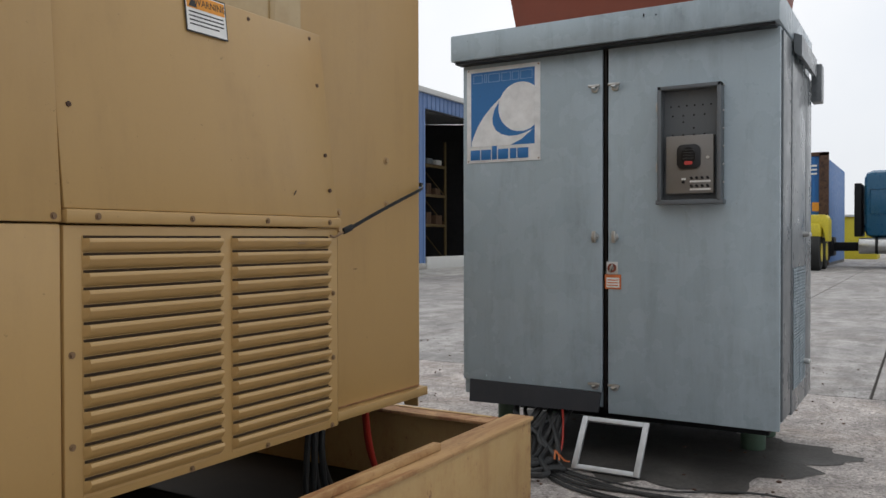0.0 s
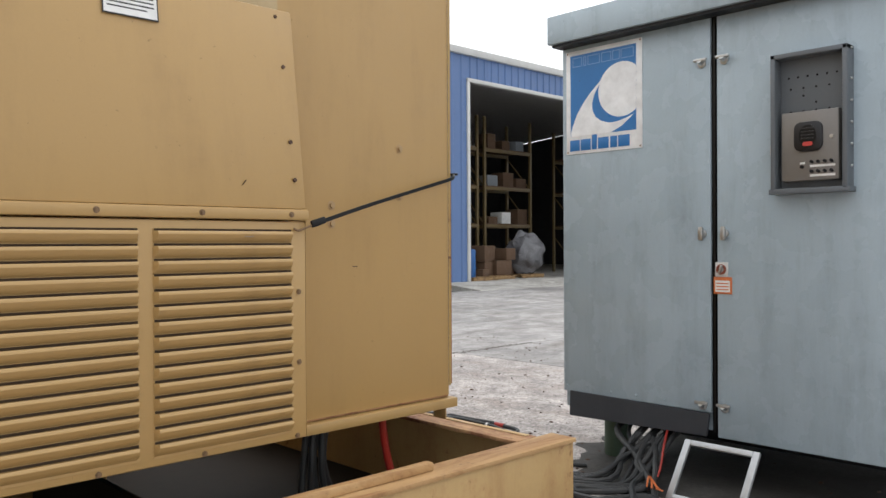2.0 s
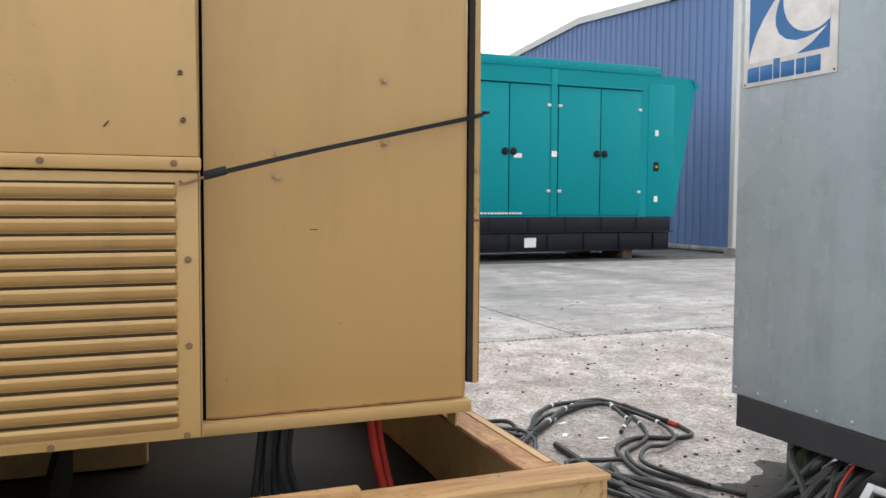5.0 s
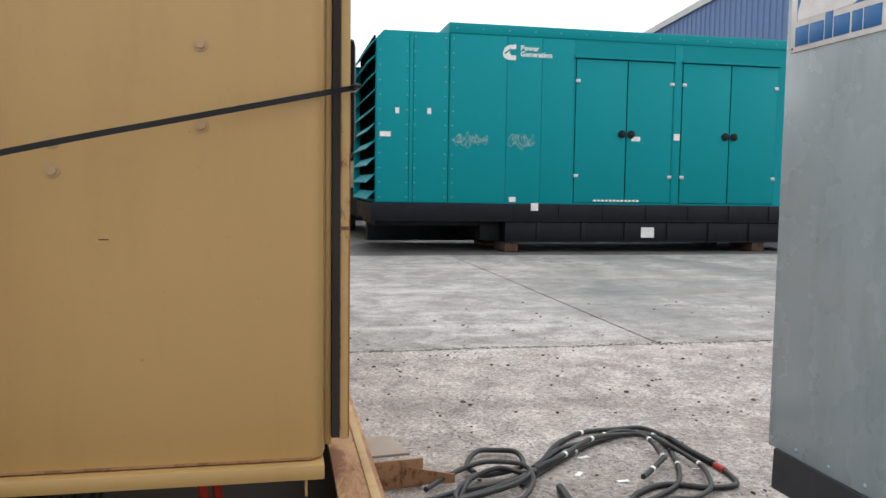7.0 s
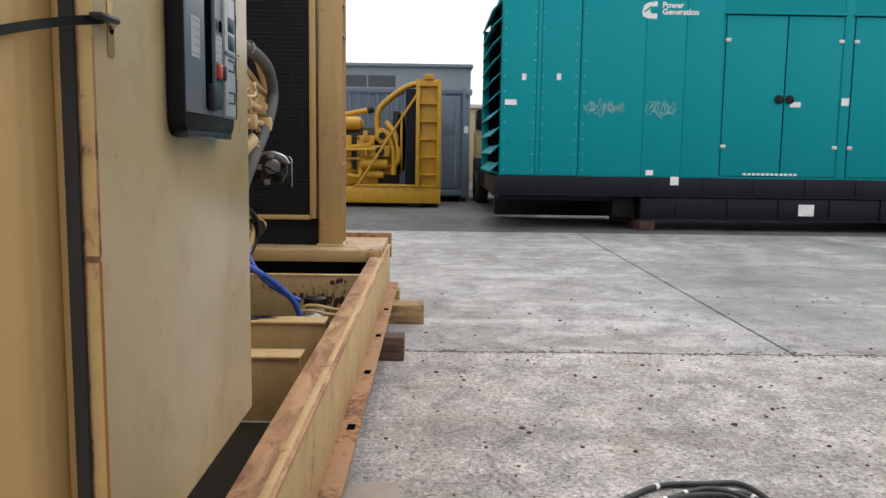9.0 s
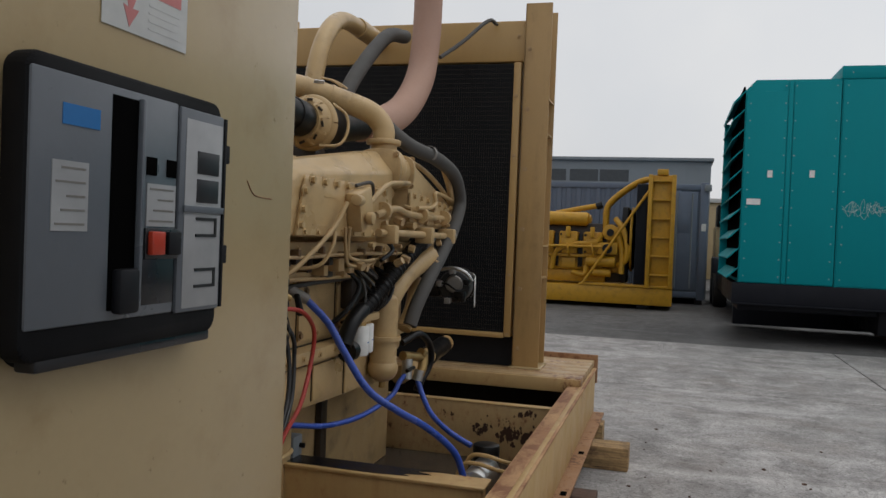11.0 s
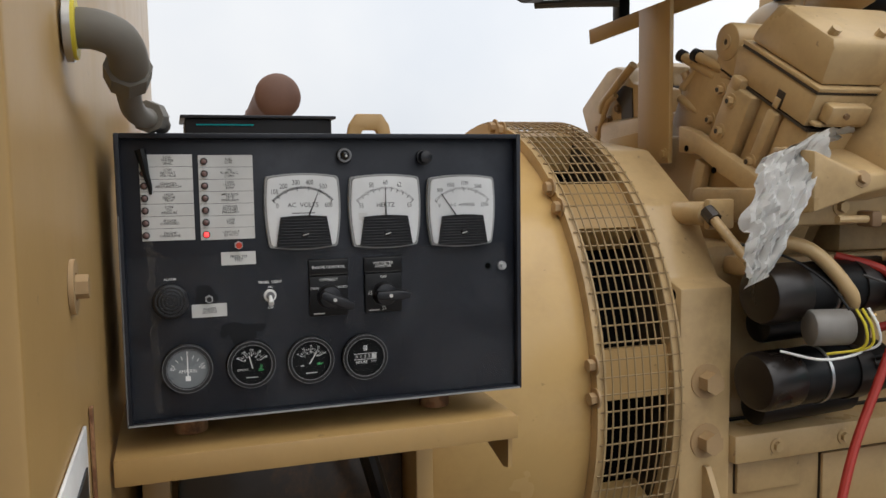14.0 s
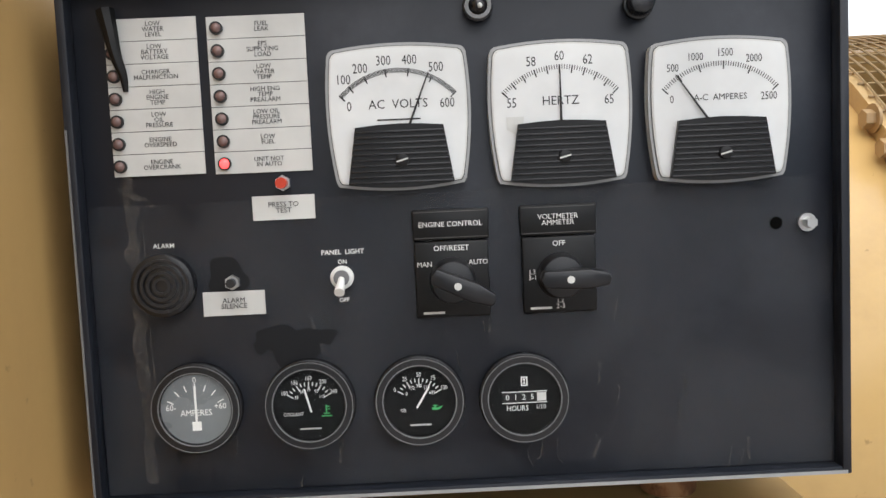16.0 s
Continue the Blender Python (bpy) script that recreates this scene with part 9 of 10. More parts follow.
# the side facing the open yard, its shade put into a darker grey
SXX = gx1
part("side_panel", bx(B(), SXX - 0.002, gy + 0.06, 0.32, SXX + 0.012, gy + 0.36, 2.48, 0.003), m_grey_shade, grey)
part("side_panel", bx(B(), SXX - 0.002, gy + 0.375, 0.30, SXX + 0.016, gy + 0.98, 2.40, 0.003), m_grey_shade, grey)
part("side_panel", bx(B(), SXX - 0.002, gy + 1.0, 0.30, SXX + 0.016, 6.04, 2.40, 0.003), m_grey_shade, grey)
for y0 in (gy + 0.41, gy + 0.69):
    bm = bx(B(), SXX + 0.0165, y0, 0.44, SXX + 0.0185, y0 + 0.25, 1.16)
    vent = part("mesh_vent", bm, m_mesh_dark, grey, "dark mesh vent")
    bm = B()
    for i in range(36):
        bx(bm, SXX + 0.0186, y0, 0.445 + i * 0.02, SXX + 0.022, y0 + 0.25, 0.452 + i * 0.02)
    for i in range(9):
        bx(bm, SXX + 0.0186, y0 + i * 0.03, 0.44, SXX + 0.023, y0 + 0.005 + i * 0.03, 1.16)
    part("vent_mesh", bm, m_grey, vent)
bm = B()
prism(bm, [(SXX + 0.018, 2.54), (SXX + 0.06, 2.52), (SXX + 0.06, 2.40), (SXX + 0.05, 2.40), (SXX + 0.018, 2.43)], "y", gy + 0.42, gy + 1.18)
part("rain_hood", bm, m_grey_shade, grey)
part("side_box", bx(B(), SXX + 0.02, gy + 1.22, 2.25, SXX + 0.085, gy + 1.36, 2.50, 0.006), m_grey_shade, grey)
for z in (1.36, 0.55):
    h = part("side_handle", cy(B(), (SXX + 0.016, gy + 0.9, z), (SXX + 0.045, gy + 0.9, z), 0.018, n=12), m_steel, grey)
    part("wing", bx(B(), SXX + 0.04, gy + 0.86, z - 0.012, SXX + 0.06, gy + 0.94, z + 0.012, 0.005), m_steel, h)
# rust-red duct on the roof
duct = thing("roof_duct", (-1.5, 5.6, 2.667), "rust-red sheet-metal discharge duct on the cabinet roof", "duct")
bm = B()
t = bmesh.new()
bot = [(-2.40, 5.05), (-0.83, 5.05), (-0.83, 6.0), (-2.40, 6.0)]
top_ = [(-2.52, 4.98), (-0.75, 4.98), (-0.75, 6.1), (-2.52, 6.1)]
lo = [t.verts.new((x, y, 2.667)) for x, y in bot]
hi = [t.verts.new((x, y, 3.4)) for x, y in top_]
t.faces.new(lo)
t.faces.new(hi)
for i in range(4):
    t.faces.new((lo[i], lo[(i + 1) % 4], hi[(i + 1) % 4], hi[i]))
bmesh.ops.recalc_face_normals(t, faces=t.faces)
merge(bm, t)
part("duct_body", bm, m_red_box, duct)
part("duct_rim", bx(B(), -2.55, 4.95, 3.4, -0.72, 6.13, 3.44, 0.006), m_red_box, duct)
# legs, axle beam and the running gear in shade
for x, y in ((-2.45, 5.0), (-0.95, 5.45), (-2.45, 5.85), (-0.95, 5.85)):
    part("leg", cy(B(), (x, y, 0.0), (x, y, 0.30), 0.075, n=14, bev=0.008), m_green, grey, "dull green jack leg")
part("chassis", bx(B(), gx0 + 0.1, 5.1, 0.17, gx1 - 0.1, 5.2, 0.30, 0.006), m_black, grey)
# Unseen back sheet added to keep light from under the cabinet.
part("skirt", bx(B(), gx0 + 0.02, 5.98, 0.06, gx1 - 0.30, 6.0, 0.30), m_black, grey, "unseen black skirt added to shut out light")
part("chassis", bx(B(), gx0 + 0.1, 5.8, 0.17, gx1 - 0.1, 5.9, 0.30, 0.006), m_black, grey)
# aluminium frame left leaning under the edge
af = thing("leaning_frame", (-1.56, 4.45, 0.0), "empty pale aluminium frame leaning against the cabinet base", "frame")
fmx = Matrix.Translation((-1.565, 4.41, 0.012)) @ pose(0, 0, 0, 53, 0, 0)
for a in ((-0.2, 0, -0.165, 0.33), (0.165, 0, 0.2, 0.33), (-0.165, 0, 0.165, 0.03), (-0.165, 0.3, 0.165, 0.33)):
    part("frame_bar", bx(B(), a[0], a[1], -0.01, a[2], a[3], 0.01, 0.003, fmx), m_alu, af)
# bundle of cables dropping from the flap
rnd = random.Random(7)
bundle = thing("cable_bundle", (-2.1, 4.7, 0.0), "thick bundle of black power cables spilling from the cabinet", "cables")
for i in range(11):
    x0 = -2.12 + rnd.uniform(-0.16, 0.2)
    x1 = -2.05 + rnd.uniform(-0.22, 0.35)
    pts = [(x0, 5.0, 0.30), (x0 + rnd.uniform(-0.03, 0.03), 4.80 + rnd.uniform(-0.05, 0.03), 0.22), ((x0 + x1) / 2 + rnd.uniform(-0.05, 0.05), 4.62 + rnd.uniform(-0.06, 0.05), 0.10 + rnd.uniform(0, 0.05)), (x1, 4.40 + rnd.uniform(-0.1, 0.1), 0.025 + rnd.uniform(0, 0.03)), (x1 + rnd.uniform(-0.9, 0.1), 4.15 + rnd.uniform(-0.25, 0.15), 0.02 + rnd.uniform(0, 0.02)), (x1 + rnd.uniform(-1.5, 0.2), 4.1 + rnd.uniform(-0.4, 0.3), 0.018)]
    part("cable", tube(B(), pts, rnd.choice((0.013, 0.016, 0.018)), 8, 6), m_cable, bundle)
part("red_wire", tube(B(), [(-1.98, 4.8, 0.28), (-1.90, 4.62, 0.22), (-1.86, 4.5, 0.10), (-1.88, 4.42, 0.03)], 0.006, 6, 6), m_red_cable, bundle, "thin red wire")
for i in range(4):
    part("orange_end", tube(B(), [(-1.88, 4.45, 0.09), (-1.86 + 0.02 * i, 4.40, 0.10 - 0.015 * i), (-1.85 + 0.03 * i, 4.37, 0.06)], 0.005, 6, 4), m_tag, bundle)
for i in range(6):
    y = 4.3 - i * 0.05
    pts = [(-1.95, 4.45 - i * 0.03, 0.012), (-1.6, y, 0.012), (-1.2, y - 0.05 + rnd.uniform(-0.1, 0.1), 0.012), (-0.7, y + rnd.uniform(-0.2, 0.2), 0.012), (0.0, y + rnd.uniform(-0.3, 0.3), 0.012)]
    part("thin_cable", tube(B(), pts, 0.006 + 0.003 * (i % 2), 6, 6), m_cable, bundle)

# ---- teal enclosed generator across the yard ----
teal = thing("enclosed_generator", (-17.6, 10.2, 0.0), "long teal sheet-metal generator enclosure on a black base tank", "generator")
TX, TB = -16.2, -19.1
bm = B()
prism(bm, [(6.36, 0.98), (6.36, 4.42), (15.0, 4.40), (15.22, 4.36), (15.36, 4.24), (14.75, 0.98)], "x", TB, TX - 0.012)
part("body", bm, m_teal, teal)
part("end_box", prism(B(), [(4.87, 0.98), (4.87, 4.23), (5.03, 4.40), (6.35, 4.40), (6.35, 0.98)], "x", TB, TX - 0.02, 0.006), m_teal, teal)
part("top_band", bx(B(), TB, 6.34, 4.40, TX + 0.01, 14.3, 4.61, 0.012), m_teal, teal)
part("end_cap", prism(B(), [(15.22, 4.37), (15.42, 4.24), (15.42, 4.16), (15.33, 4.14)], "x", TB, TX + 0.02), m_teal, teal)
# panels on the long face
for y0, y1, z1 in ((4.89, 5.53, 4.20), (5.545, 5.615, 4.36), (5.63, 6.34, 4.36), (6.38, 7.55, 4.38), (7.565, 8.30, 4.38), (8.315, 9.0, 4.38), (11.27, 11.44, 4.38), (13.95, 14.7, 4.2)):
    part("side_panel", bx(B(), TX - 0.03, y0, 1.0, TX + 0.002, y1, z1, 0.004), m_teal, teal)


def teal_door(y0, y1, hinge_left):
    d = part("door", bx(B(), TX - 0.03, y0, 1.03, TX + 0.012, y1, 4.0, 0.006), m_teal, teal)
    hy = y0 + 0.03 if hinge_left else y1 - 0.03
    for z in (3.55, 1.58):
        part("hinge", bx(B(), TX + 0.012, hy - 0.05, z - 0.035, TX + 0.03, hy + 0.05, z + 0.035, 0.004), m_steel, d)
    ky = y1 - 0.09 if hinge_left else y0 + 0.09
    part("latch", cy(B(), (TX + 0.012, ky, 2.47), (TX + 0.045, ky, 2.47), 0.085, n=20, bev=0.01), m_black, d)
    part("latch_lever", bx(B(), TX + 0.045, ky - 0.02, 2.43, TX + 0.06, ky + 0.06, 2.50, 0.006), m_rubber, d)


for a, b, c in ((9.06, 10.20, 11.24), (11.47, 12.60, 13.72)):
    part("door_drip", bx(B(), TX - 0.01, a - 0.05, 4.02, TX + 0.05, c + 0.05, 4.06, 0.006), m_teal, teal)
    part("door_gap", bx(B(), TX - 0.035, a - 0.012, 1.02, TX - 0.008, c + 0.012, 4.02), m_dark, teal)
    teal_door(a, b - 0.012, True)
    teal_door(b + 0.012, c, False)
rivet = part("rivet", ball(B(), (0, 0, 0), 0.012, 0.6, 1, 1, 6), m_teal_rivet, teal)
spots = [(TX + 0.003, y, 1.1 + i * 0.29) for y in (4.95, 5.50, 5.66, 6.28, 6.44) for i in range(12)]
spots += [(TX + 0.012, 6.5 + i * 0.55, 4.50) for i in range(15)]
rivet.matrix_basis = Matrix.Translation(spots[0])
for p in spots[1:]:
    ob = new("rivet", rivet.data)
    ob.parent = teal
    ob.matrix_parent_inverse = rivet.matrix_parent_inverse
    ob.matrix_basis = Matrix.Translation(p)
# louvred end
part("end_recess", bx(B(), TB + 0.08, 4.84, 1.05, TX - 0.09, 4.868, 4.3), m_dark, teal)
part("louvre_post", bx(B(), TB, 4.70, 1.0, TB + 0.04, 4.87, 4.05, 0.006), m_teal, teal)
for i in range(9):
    z = 1.06 + i * 0.335
    part("louvre_blade", prism(B(), [(4.680, z), (4.690, z - 0.02), (4.868, z + 0.155), (4.868, z + 0.18)], "x", TB + 0.05, TX - 0.022), m_teal, teal)
part("end_top", prism(B(), [(4.677, 4.03), (4.690, 4.00), (4.868, 4.205), (4.868, 4.235)], "x", TB, TX - 0.02), m_teal, teal)
# labels
for y, z, w, h in ((5.30, 2.76, 0.08, 0.12), (5.95, 2.77, 0.08, 0.12), (5.06, 2.30, 0.22, 0.10), (10.42, 2.33, 0.2, 0.10), (11.36, 2.37, 0.14, 0.14), (7.72, 1.02, 0.14, 0.1), (5.03, 0.83, 0.09, 0.09)):
    part("label", bx(B(), TX + 0.0135, y - w / 2, z, TX + 0.0155, y + w / 2, z + h), m_label, teal)
for y, z, w in ((8.2, 0.84, 0.16), (10.75, 0.28, 0.30)):
    part("label", bx(B(), TX + 0.032, y - w / 2, z, TX + 0.034, y + w / 2, z + 0.16 + 0.06 * (w > 0.2)), m_label, teal)
lockp = part("lock_plate", bx(B(), TX + 0.003, 14.12, 2.10, TX + 0.02, 14.26, 2.32, 0.006), m_black, teal)
part("lock_cap", cy(B(), (TX + 0.02, 14.19, 2.2), (TX + 0.035, 14.19, 2.2), 0.03, n=12), m_orange, lockp)
for z in (2.95, 1.35):
    part("label", bx(B(), TX + 0.003, 14.15, z, TX + 0.006, 14.25, z + 0.14), m_label, teal)
# plain mark and words high on the side
fm = face_frame(TX + 0.004, 7.60, 4.07, "+x")
bm = prism(B(), [(-0.14, -0.04), (-0.11, 0.08), (-0.02, 0.14), (0.14, 0.16), (0.14, 0.07), (0.03, 0.06), (0.0, 0.0), (0.03, -0.06), (0.14, -0.06), (0.14, -0.16), (-0.04, -0.15), (-0.12, -0.11)], "z", 0.0, 0.003)
part("white_mark", bm, m_label, teal, m=fm)
part("mark_bar", prism(B(), [(-0.11, -0.02), (0.02, 0.075), (0.04, 0.055), (-0.09, -0.045)], "z", 0.003, 0.005), m_teal, teal, m=fm)
letters("side_words", "Power\nGeneration", 0.148, m_label, teal, fm @ pose(0.235, 0.03, 0.003), "LEFT", 1.0, 0.001, 0.005)
for i in range(12):
    y = 9.5 + i * 0.088
    part("web_bar", bx(B(), TX + 0.0125, y, 1.045, TX + 0.0145, y + 0.062, 1.085), m_label, teal)
# scrawled chalk marks
rnd = random.Random(11)
for y0, w, n_l in ((6.50, 0.68, 8), (7.62, 0.55, 6)):
    for k in range(n_l):
        c = y0 + w * k / n_l
        turn, h, wd, lean = rnd.uniform(0, 6), rnd.uniform(0.06, 0.20), rnd.uniform(0.03, 0.085), rnd.uniform(-0.4, 0.5)
        step = rnd.choice((1.1, 1.9, 2.3))
        pts = []
        for q in range(rnd.choice((5, 7, 10))):
            dz = h * math.sin(turn + q * step) * rnd.uniform(0.6, 1.1)
            pts.append((TX + 0.006, c + 0.015 * q + lean * dz + wd * math.cos(turn + q * step), 2.28 + dz))
        part("chalk_scrawl", tube(B(), pts, 0.0032, 5, 5), m_chalk, teal)
# black base tank and supports
part("base_tank", bx(B(), TB, 4.78, 0.62, TX + 0.03, 14.62, 0.975, 0.004), m_tank, teal)
part("sub_base", bx(B(), TB + 0.1, 7.58, 0.18, TX + 0.02, 14.6, 0.60, 0.01), m_tank, teal)
part("base_flange", bx(B(), TB + 0.1, 4.80, 0.615, TX + 0.065, 14.7, 0.640, 0.004), m_tank, teal)
part("base_flange", bx(B(), TB + 0.1, 7.56, 0.175, TX + 0.06, 14.6, 0.20, 0.004), m_tank, teal)
for i in range(7):
    y = 8.3 + i * 0.98
    part("tank_rib", bx(B(), TX + 0.02, y - 0.05, 0.2, TX + 0.05, y + 0.05, 0.60, 0.004), m_tank, teal)
    part("tank_rib", bx(B(), TX + 0.03, y - 0.55, 0.63, TX + 0.045, y - 0.53, 0.97, 0.003), m_tank, teal)
# Added back wall that stops light so the ground beneath stays dark.
part("rear_light_stop", bx(B(), TB, 5.0, 0.04, TB + 0.3, 7.6, 0.618, 0.006), m_tank, teal)
part("end_skirt", bx(B(), TB + 0.2, 4.9, 0.5, TX - 0.3, 7.3, 0.61, 0.01), m_tank, teal)
part("tank_end", bx(B(), TB + 0.15, 7.1, 0.2, TX - 0.25, 7.55, 0.6, 0.02), m_black, teal)
for y in (7.72, 13.4):
    solid("timber_block", bx(B(), TX - 0.9, y - 0.14, -0.02, TX + 0.03, y + 0.14, 0.173, 0.01), m_dark_wood, "dark timber block under the base tank", "timber", "timber under the enclosure")
    solid("timber_block", bx(B(), TB + 0.2, y - 0.14, -0.03, TB + 1.0, y + 0.14, 0.173, 0.01), m_dark_wood, "dark timber block under the base tank", "timber", "timber under the enclosure")

# ---- yellow open generator set across the yard ----
ygen = thing("open_generator", (-21.7, 1.6, 0.0), "bright yellow open diesel generator set on a yellow skid", "generator")
YX = -21.7
part("skid", bx(B(), YX - 1.7, -3.2, 0.08, YX, 3.82, 0.50, 0.02), m_yellow, ygen)
part("skid_step", bx(B(), YX - 0.05, 1.6, 0.50, YX + 0.03, 3.82, 0.56, 0.01), m_yellow, ygen)
part("block", bx(B(), YX - 1.25, -2.2, 0.85, YX - 0.35, 2.2, 1.75, 0.04), m_yellow, ygen)
part("sump", bx(B(), YX - 1.15, -2.2, 0.55, YX - 0.42, 2.2, 0.84, 0.04), m_yellow, ygen)
for i in range(7):
    y = -1.95 + i * 0.60
    hd = part("head", bx(B(), YX - 0.55, y, 1.25, YX - 0.18, y + 0.46, 1.80, 0.04), m_yellow, ygen)
    part("port_cover", bx(B(), YX - 0.18, y + 0.08, 1.35, YX - 0.10, y + 0.38, 1.62, 0.03), m_yellow, hd)
    part("clip", bx(B(), YX - 0.17, y + 0.17, 1.66, YX - 0.06, y + 0.28, 1.92, 0.02), m_yellow, hd)
    part("side_door", bx(B(), YX - 0.35, y + 0.05, 0.90, YX - 0.30, y + 0.42, 1.15, 0.02), m_yellow, ygen)
part("side_rail", bx(B(), YX - 0.33, -2.2, 1.17, YX - 0.22, 2.2, 1.24, 0.01), m_yellow, ygen)
part("exhaust_drum", cy(B(), (YX - 0.45, -2.4, 2.12), (YX - 0.45, 1.75, 2.12), 0.17, n=24, bev=0.08), m_yellow, ygen)
part("rear_drum", cy(B(), (YX - 1.1, -2.4, 2.1), (YX - 1.1, 1.75, 2.1), 0.17, n=20, bev=0.08), m_yellow, ygen)
part("crossover", tube(B(), [(YX - 0.6, 0.9, 2.25), (YX - 0.6, 1.5, 2.38), (YX - 0.6, 1.9, 2.46)], 0.07, 10), m_yellow, ygen)
part("black_stub", cy(B(), (YX - 0.6, 1.9, 2.44), (YX - 0.6, 2.05, 2.5), 0.09, n=14), m_rubber, ygen)
for dx in (0.0, 0.28):
    part("coolant_riser", tube(B(), [(YX - 0.55 - dx, 2.15, 1.9), (YX - 0.55 - dx, 2.15, 2.35), (YX - 0.53 - dx, 2.3, 2.62), (YX - 0.5 - dx, 2.75, 2.98), (YX - 0.48 - dx, 3.1, 3.14), (YX - 0.46 - dx, 3.45, 3.12)], 0.070, 12), m_yellow, ygen)
part("gear_front", bx(B(), YX - 1.1, 2.2, 0.8, YX - 0.45, 2.55, 1.95, 0.05), m_yellow, ygen)
part("pump", cy(B(), (YX - 0.30, 2.30, 1.80), (YX - 0.18, 2.30, 1.80), 0.2, n=20, bev=0.03), m_yellow, ygen)
part("pump_eye", cy(B(), (YX - 0.18, 2.30, 1.80), (YX - 0.16, 2.30, 1.80), 0.09, n=16), m_rubber, ygen)
part("filter", cy(B(), (YX - 0.25, 1.75, 1.08), (YX - 0.25, 2.45, 1.08), 0.14, n=18, bev=0.03), m_yellow, ygen)
part("filter", cy(B(), (YX - 0.28, 1.85, 0.80), (YX - 0.28, 2.35, 0.80), 0.10, n=16, bev=0.03), m_yellow, ygen)
for pts, r in (([(YX - 0.2, 0.9, 0.85), (YX - 0.15, 1.0, 1.3), (YX - 0.15, 1.4, 1.48), (YX - 0.15, 1.95, 1.55), (YX - 0.15, 2.1, 1.75)], 0.06), ([(YX - 0.2, 1.4, 0.8), (YX - 0.14, 1.7, 0.75), (YX - 0.14, 1.75, 0.95)], 0.06), ([(YX - 0.2, 2.6, 0.8), (YX - 0.2, 2.6, 1.3), (YX - 0.2, 2.5, 1.75)], 0.07)):
    part("pipe", tube(B(), pts, r, 10), m_yellow, ygen)
# Dark blocks added to stop the view through the yellow engine.
part("dark_backing", bx(B(), YX - 1.25, 0.4, 0.56, YX - 0.62, 2.70, 2.02, 0.03), m_soot_shade, ygen, "added dark block backing the engine")
part("dark_backing_front", bx(B(), YX - 1.3, 2.56, 0.56, YX - 0.42, 2.715, 2.45, 0.03), m_rubber, ygen)
part("fan", cy(B(), (YX - 0.8, 2.72, 1.65), (YX - 0.8, 2.85, 1.65), 0.75, n=36), m_dark, ygen)
part("shroud", bx(B(), YX - 1.5, 2.9, 0.52, YX - 0.06, 3.2, 3.0, 0.03), m_mesh_dark, ygen)
part("fan_ring", tube(B(), [(YX - 0.8 + 0.78 * math.cos(a), 2.80, 1.65 + 0.78 * math.sin(a)) for a in (2 * math.pi * i / 24 for i in range(25))], 0.03, 8, 1), m_yellow, ygen)
for y in (3.22, 3.76):
    part("radiator_post", bx(B(), YX - 0.02, y - 0.05, 0.5, YX + 0.10, y + 0.05, 3.22, 0.01), m_yellow, ygen)
part("radiator", bx(B(), YX - 1.6, 3.2, 0.5, YX - 0.03, 3.78, 3.22, 0.03), m_yellow, ygen)
for i in range(6):
    part("post_web", bx(B(), YX - 0.03, 3.27, 0.8 + i * 0.45, YX + 0.09, 3.71, 0.84 + i * 0.45, 0.006), m_yellow, ygen)
part("radiator_cap", bx(B(), YX - 0.5, 3.36, 3.22, YX + 0.02, 3.62, 3.36, 0.02), m_yellow, ygen)
part("stay", cy(B(), (YX + 0.03, 1.7, 0.55), (YX + 0.05, 3.2, 2.85), 0.032, n=10), m_yellow, ygen)
for y in (-2.5, 0.3, 3.0):
    part("underframe", bx(B(), YX - 1.5, y, -0.02, YX - 0.1, y + 0.3, 0.08, 0.01), m_rubber, ygen)

for i in range(7):
    y = -1.95 + i * 0.60
    for dz in (1.30, 1.72):
        part("head_bolt", cy(B(), (YX - 0.18, y + 0.05, dz), (YX - 0.14, y + 0.05, dz), 0.028, n=8), m_rubber, ygen)
    part("injector_line", tube(B(), [(YX - 0.10, y + 0.2, 1.50), (YX - 0.02, y + 0.24, 1.42), (YX - 0.04, y + 0.26, 1.25), (YX - 0.2, y + 0.28, 1.18)], 0.025, 8, 4), m_yellow, ygen)
    # Black strip puts the shadow between two heads into the colour.
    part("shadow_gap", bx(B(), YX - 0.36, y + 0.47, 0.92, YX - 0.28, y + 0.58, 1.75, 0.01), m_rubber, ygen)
part("fuel_rail", cy(B(), (YX - 0.06, -2.0, 1.40), (YX - 0.06, 2.1, 1.44), 0.035, n=10), m_yellow, ygen)
part("governor", bx(B(), YX - 0.35, 2.0, 1.25, YX - 0.10, 2.5, 1.55, 0.05), m_yellow, ygen)
part("governor_cap", cy(B(), (YX - 0.10, 2.25, 1.40), (YX - 0.04, 2.25, 1.40), 0.12, n=16), m_rubber, ygen)
part("charge_air_pipe", tube(B(), [(YX - 0.3, 2.5, 1.0), (YX - 0.15, 2.7, 1.15), (YX - 0.12, 2.72, 1.5), (YX - 0.2, 2.6, 1.9), (YX - 0.35, 2.4, 2.15)], 0.07, 10), m_yellow, ygen)

# ---- blue-grey container with a grey building behind ----
cont = thing("shipping_container", (-26, -0.5, 0.0), "blue-grey corrugated steel container", "container")
KX = -24.4
part("box", bx(B(), KX - 2.4, -8.0, 0.15, KX - 0.04, 4.62, 3.18), m_box_blue, cont)
bm = B()
for i in range(44):
    y = -7.8 + i * 0.27
    prism(bm, [(KX - 0.04, y), (KX - 0.005, y + 0.035), (KX - 0.005, y + 0.135), (KX - 0.04, y + 0.17)], "z", 0.32, 3.05)
part("corrugation", bm, m_box_blue, cont)
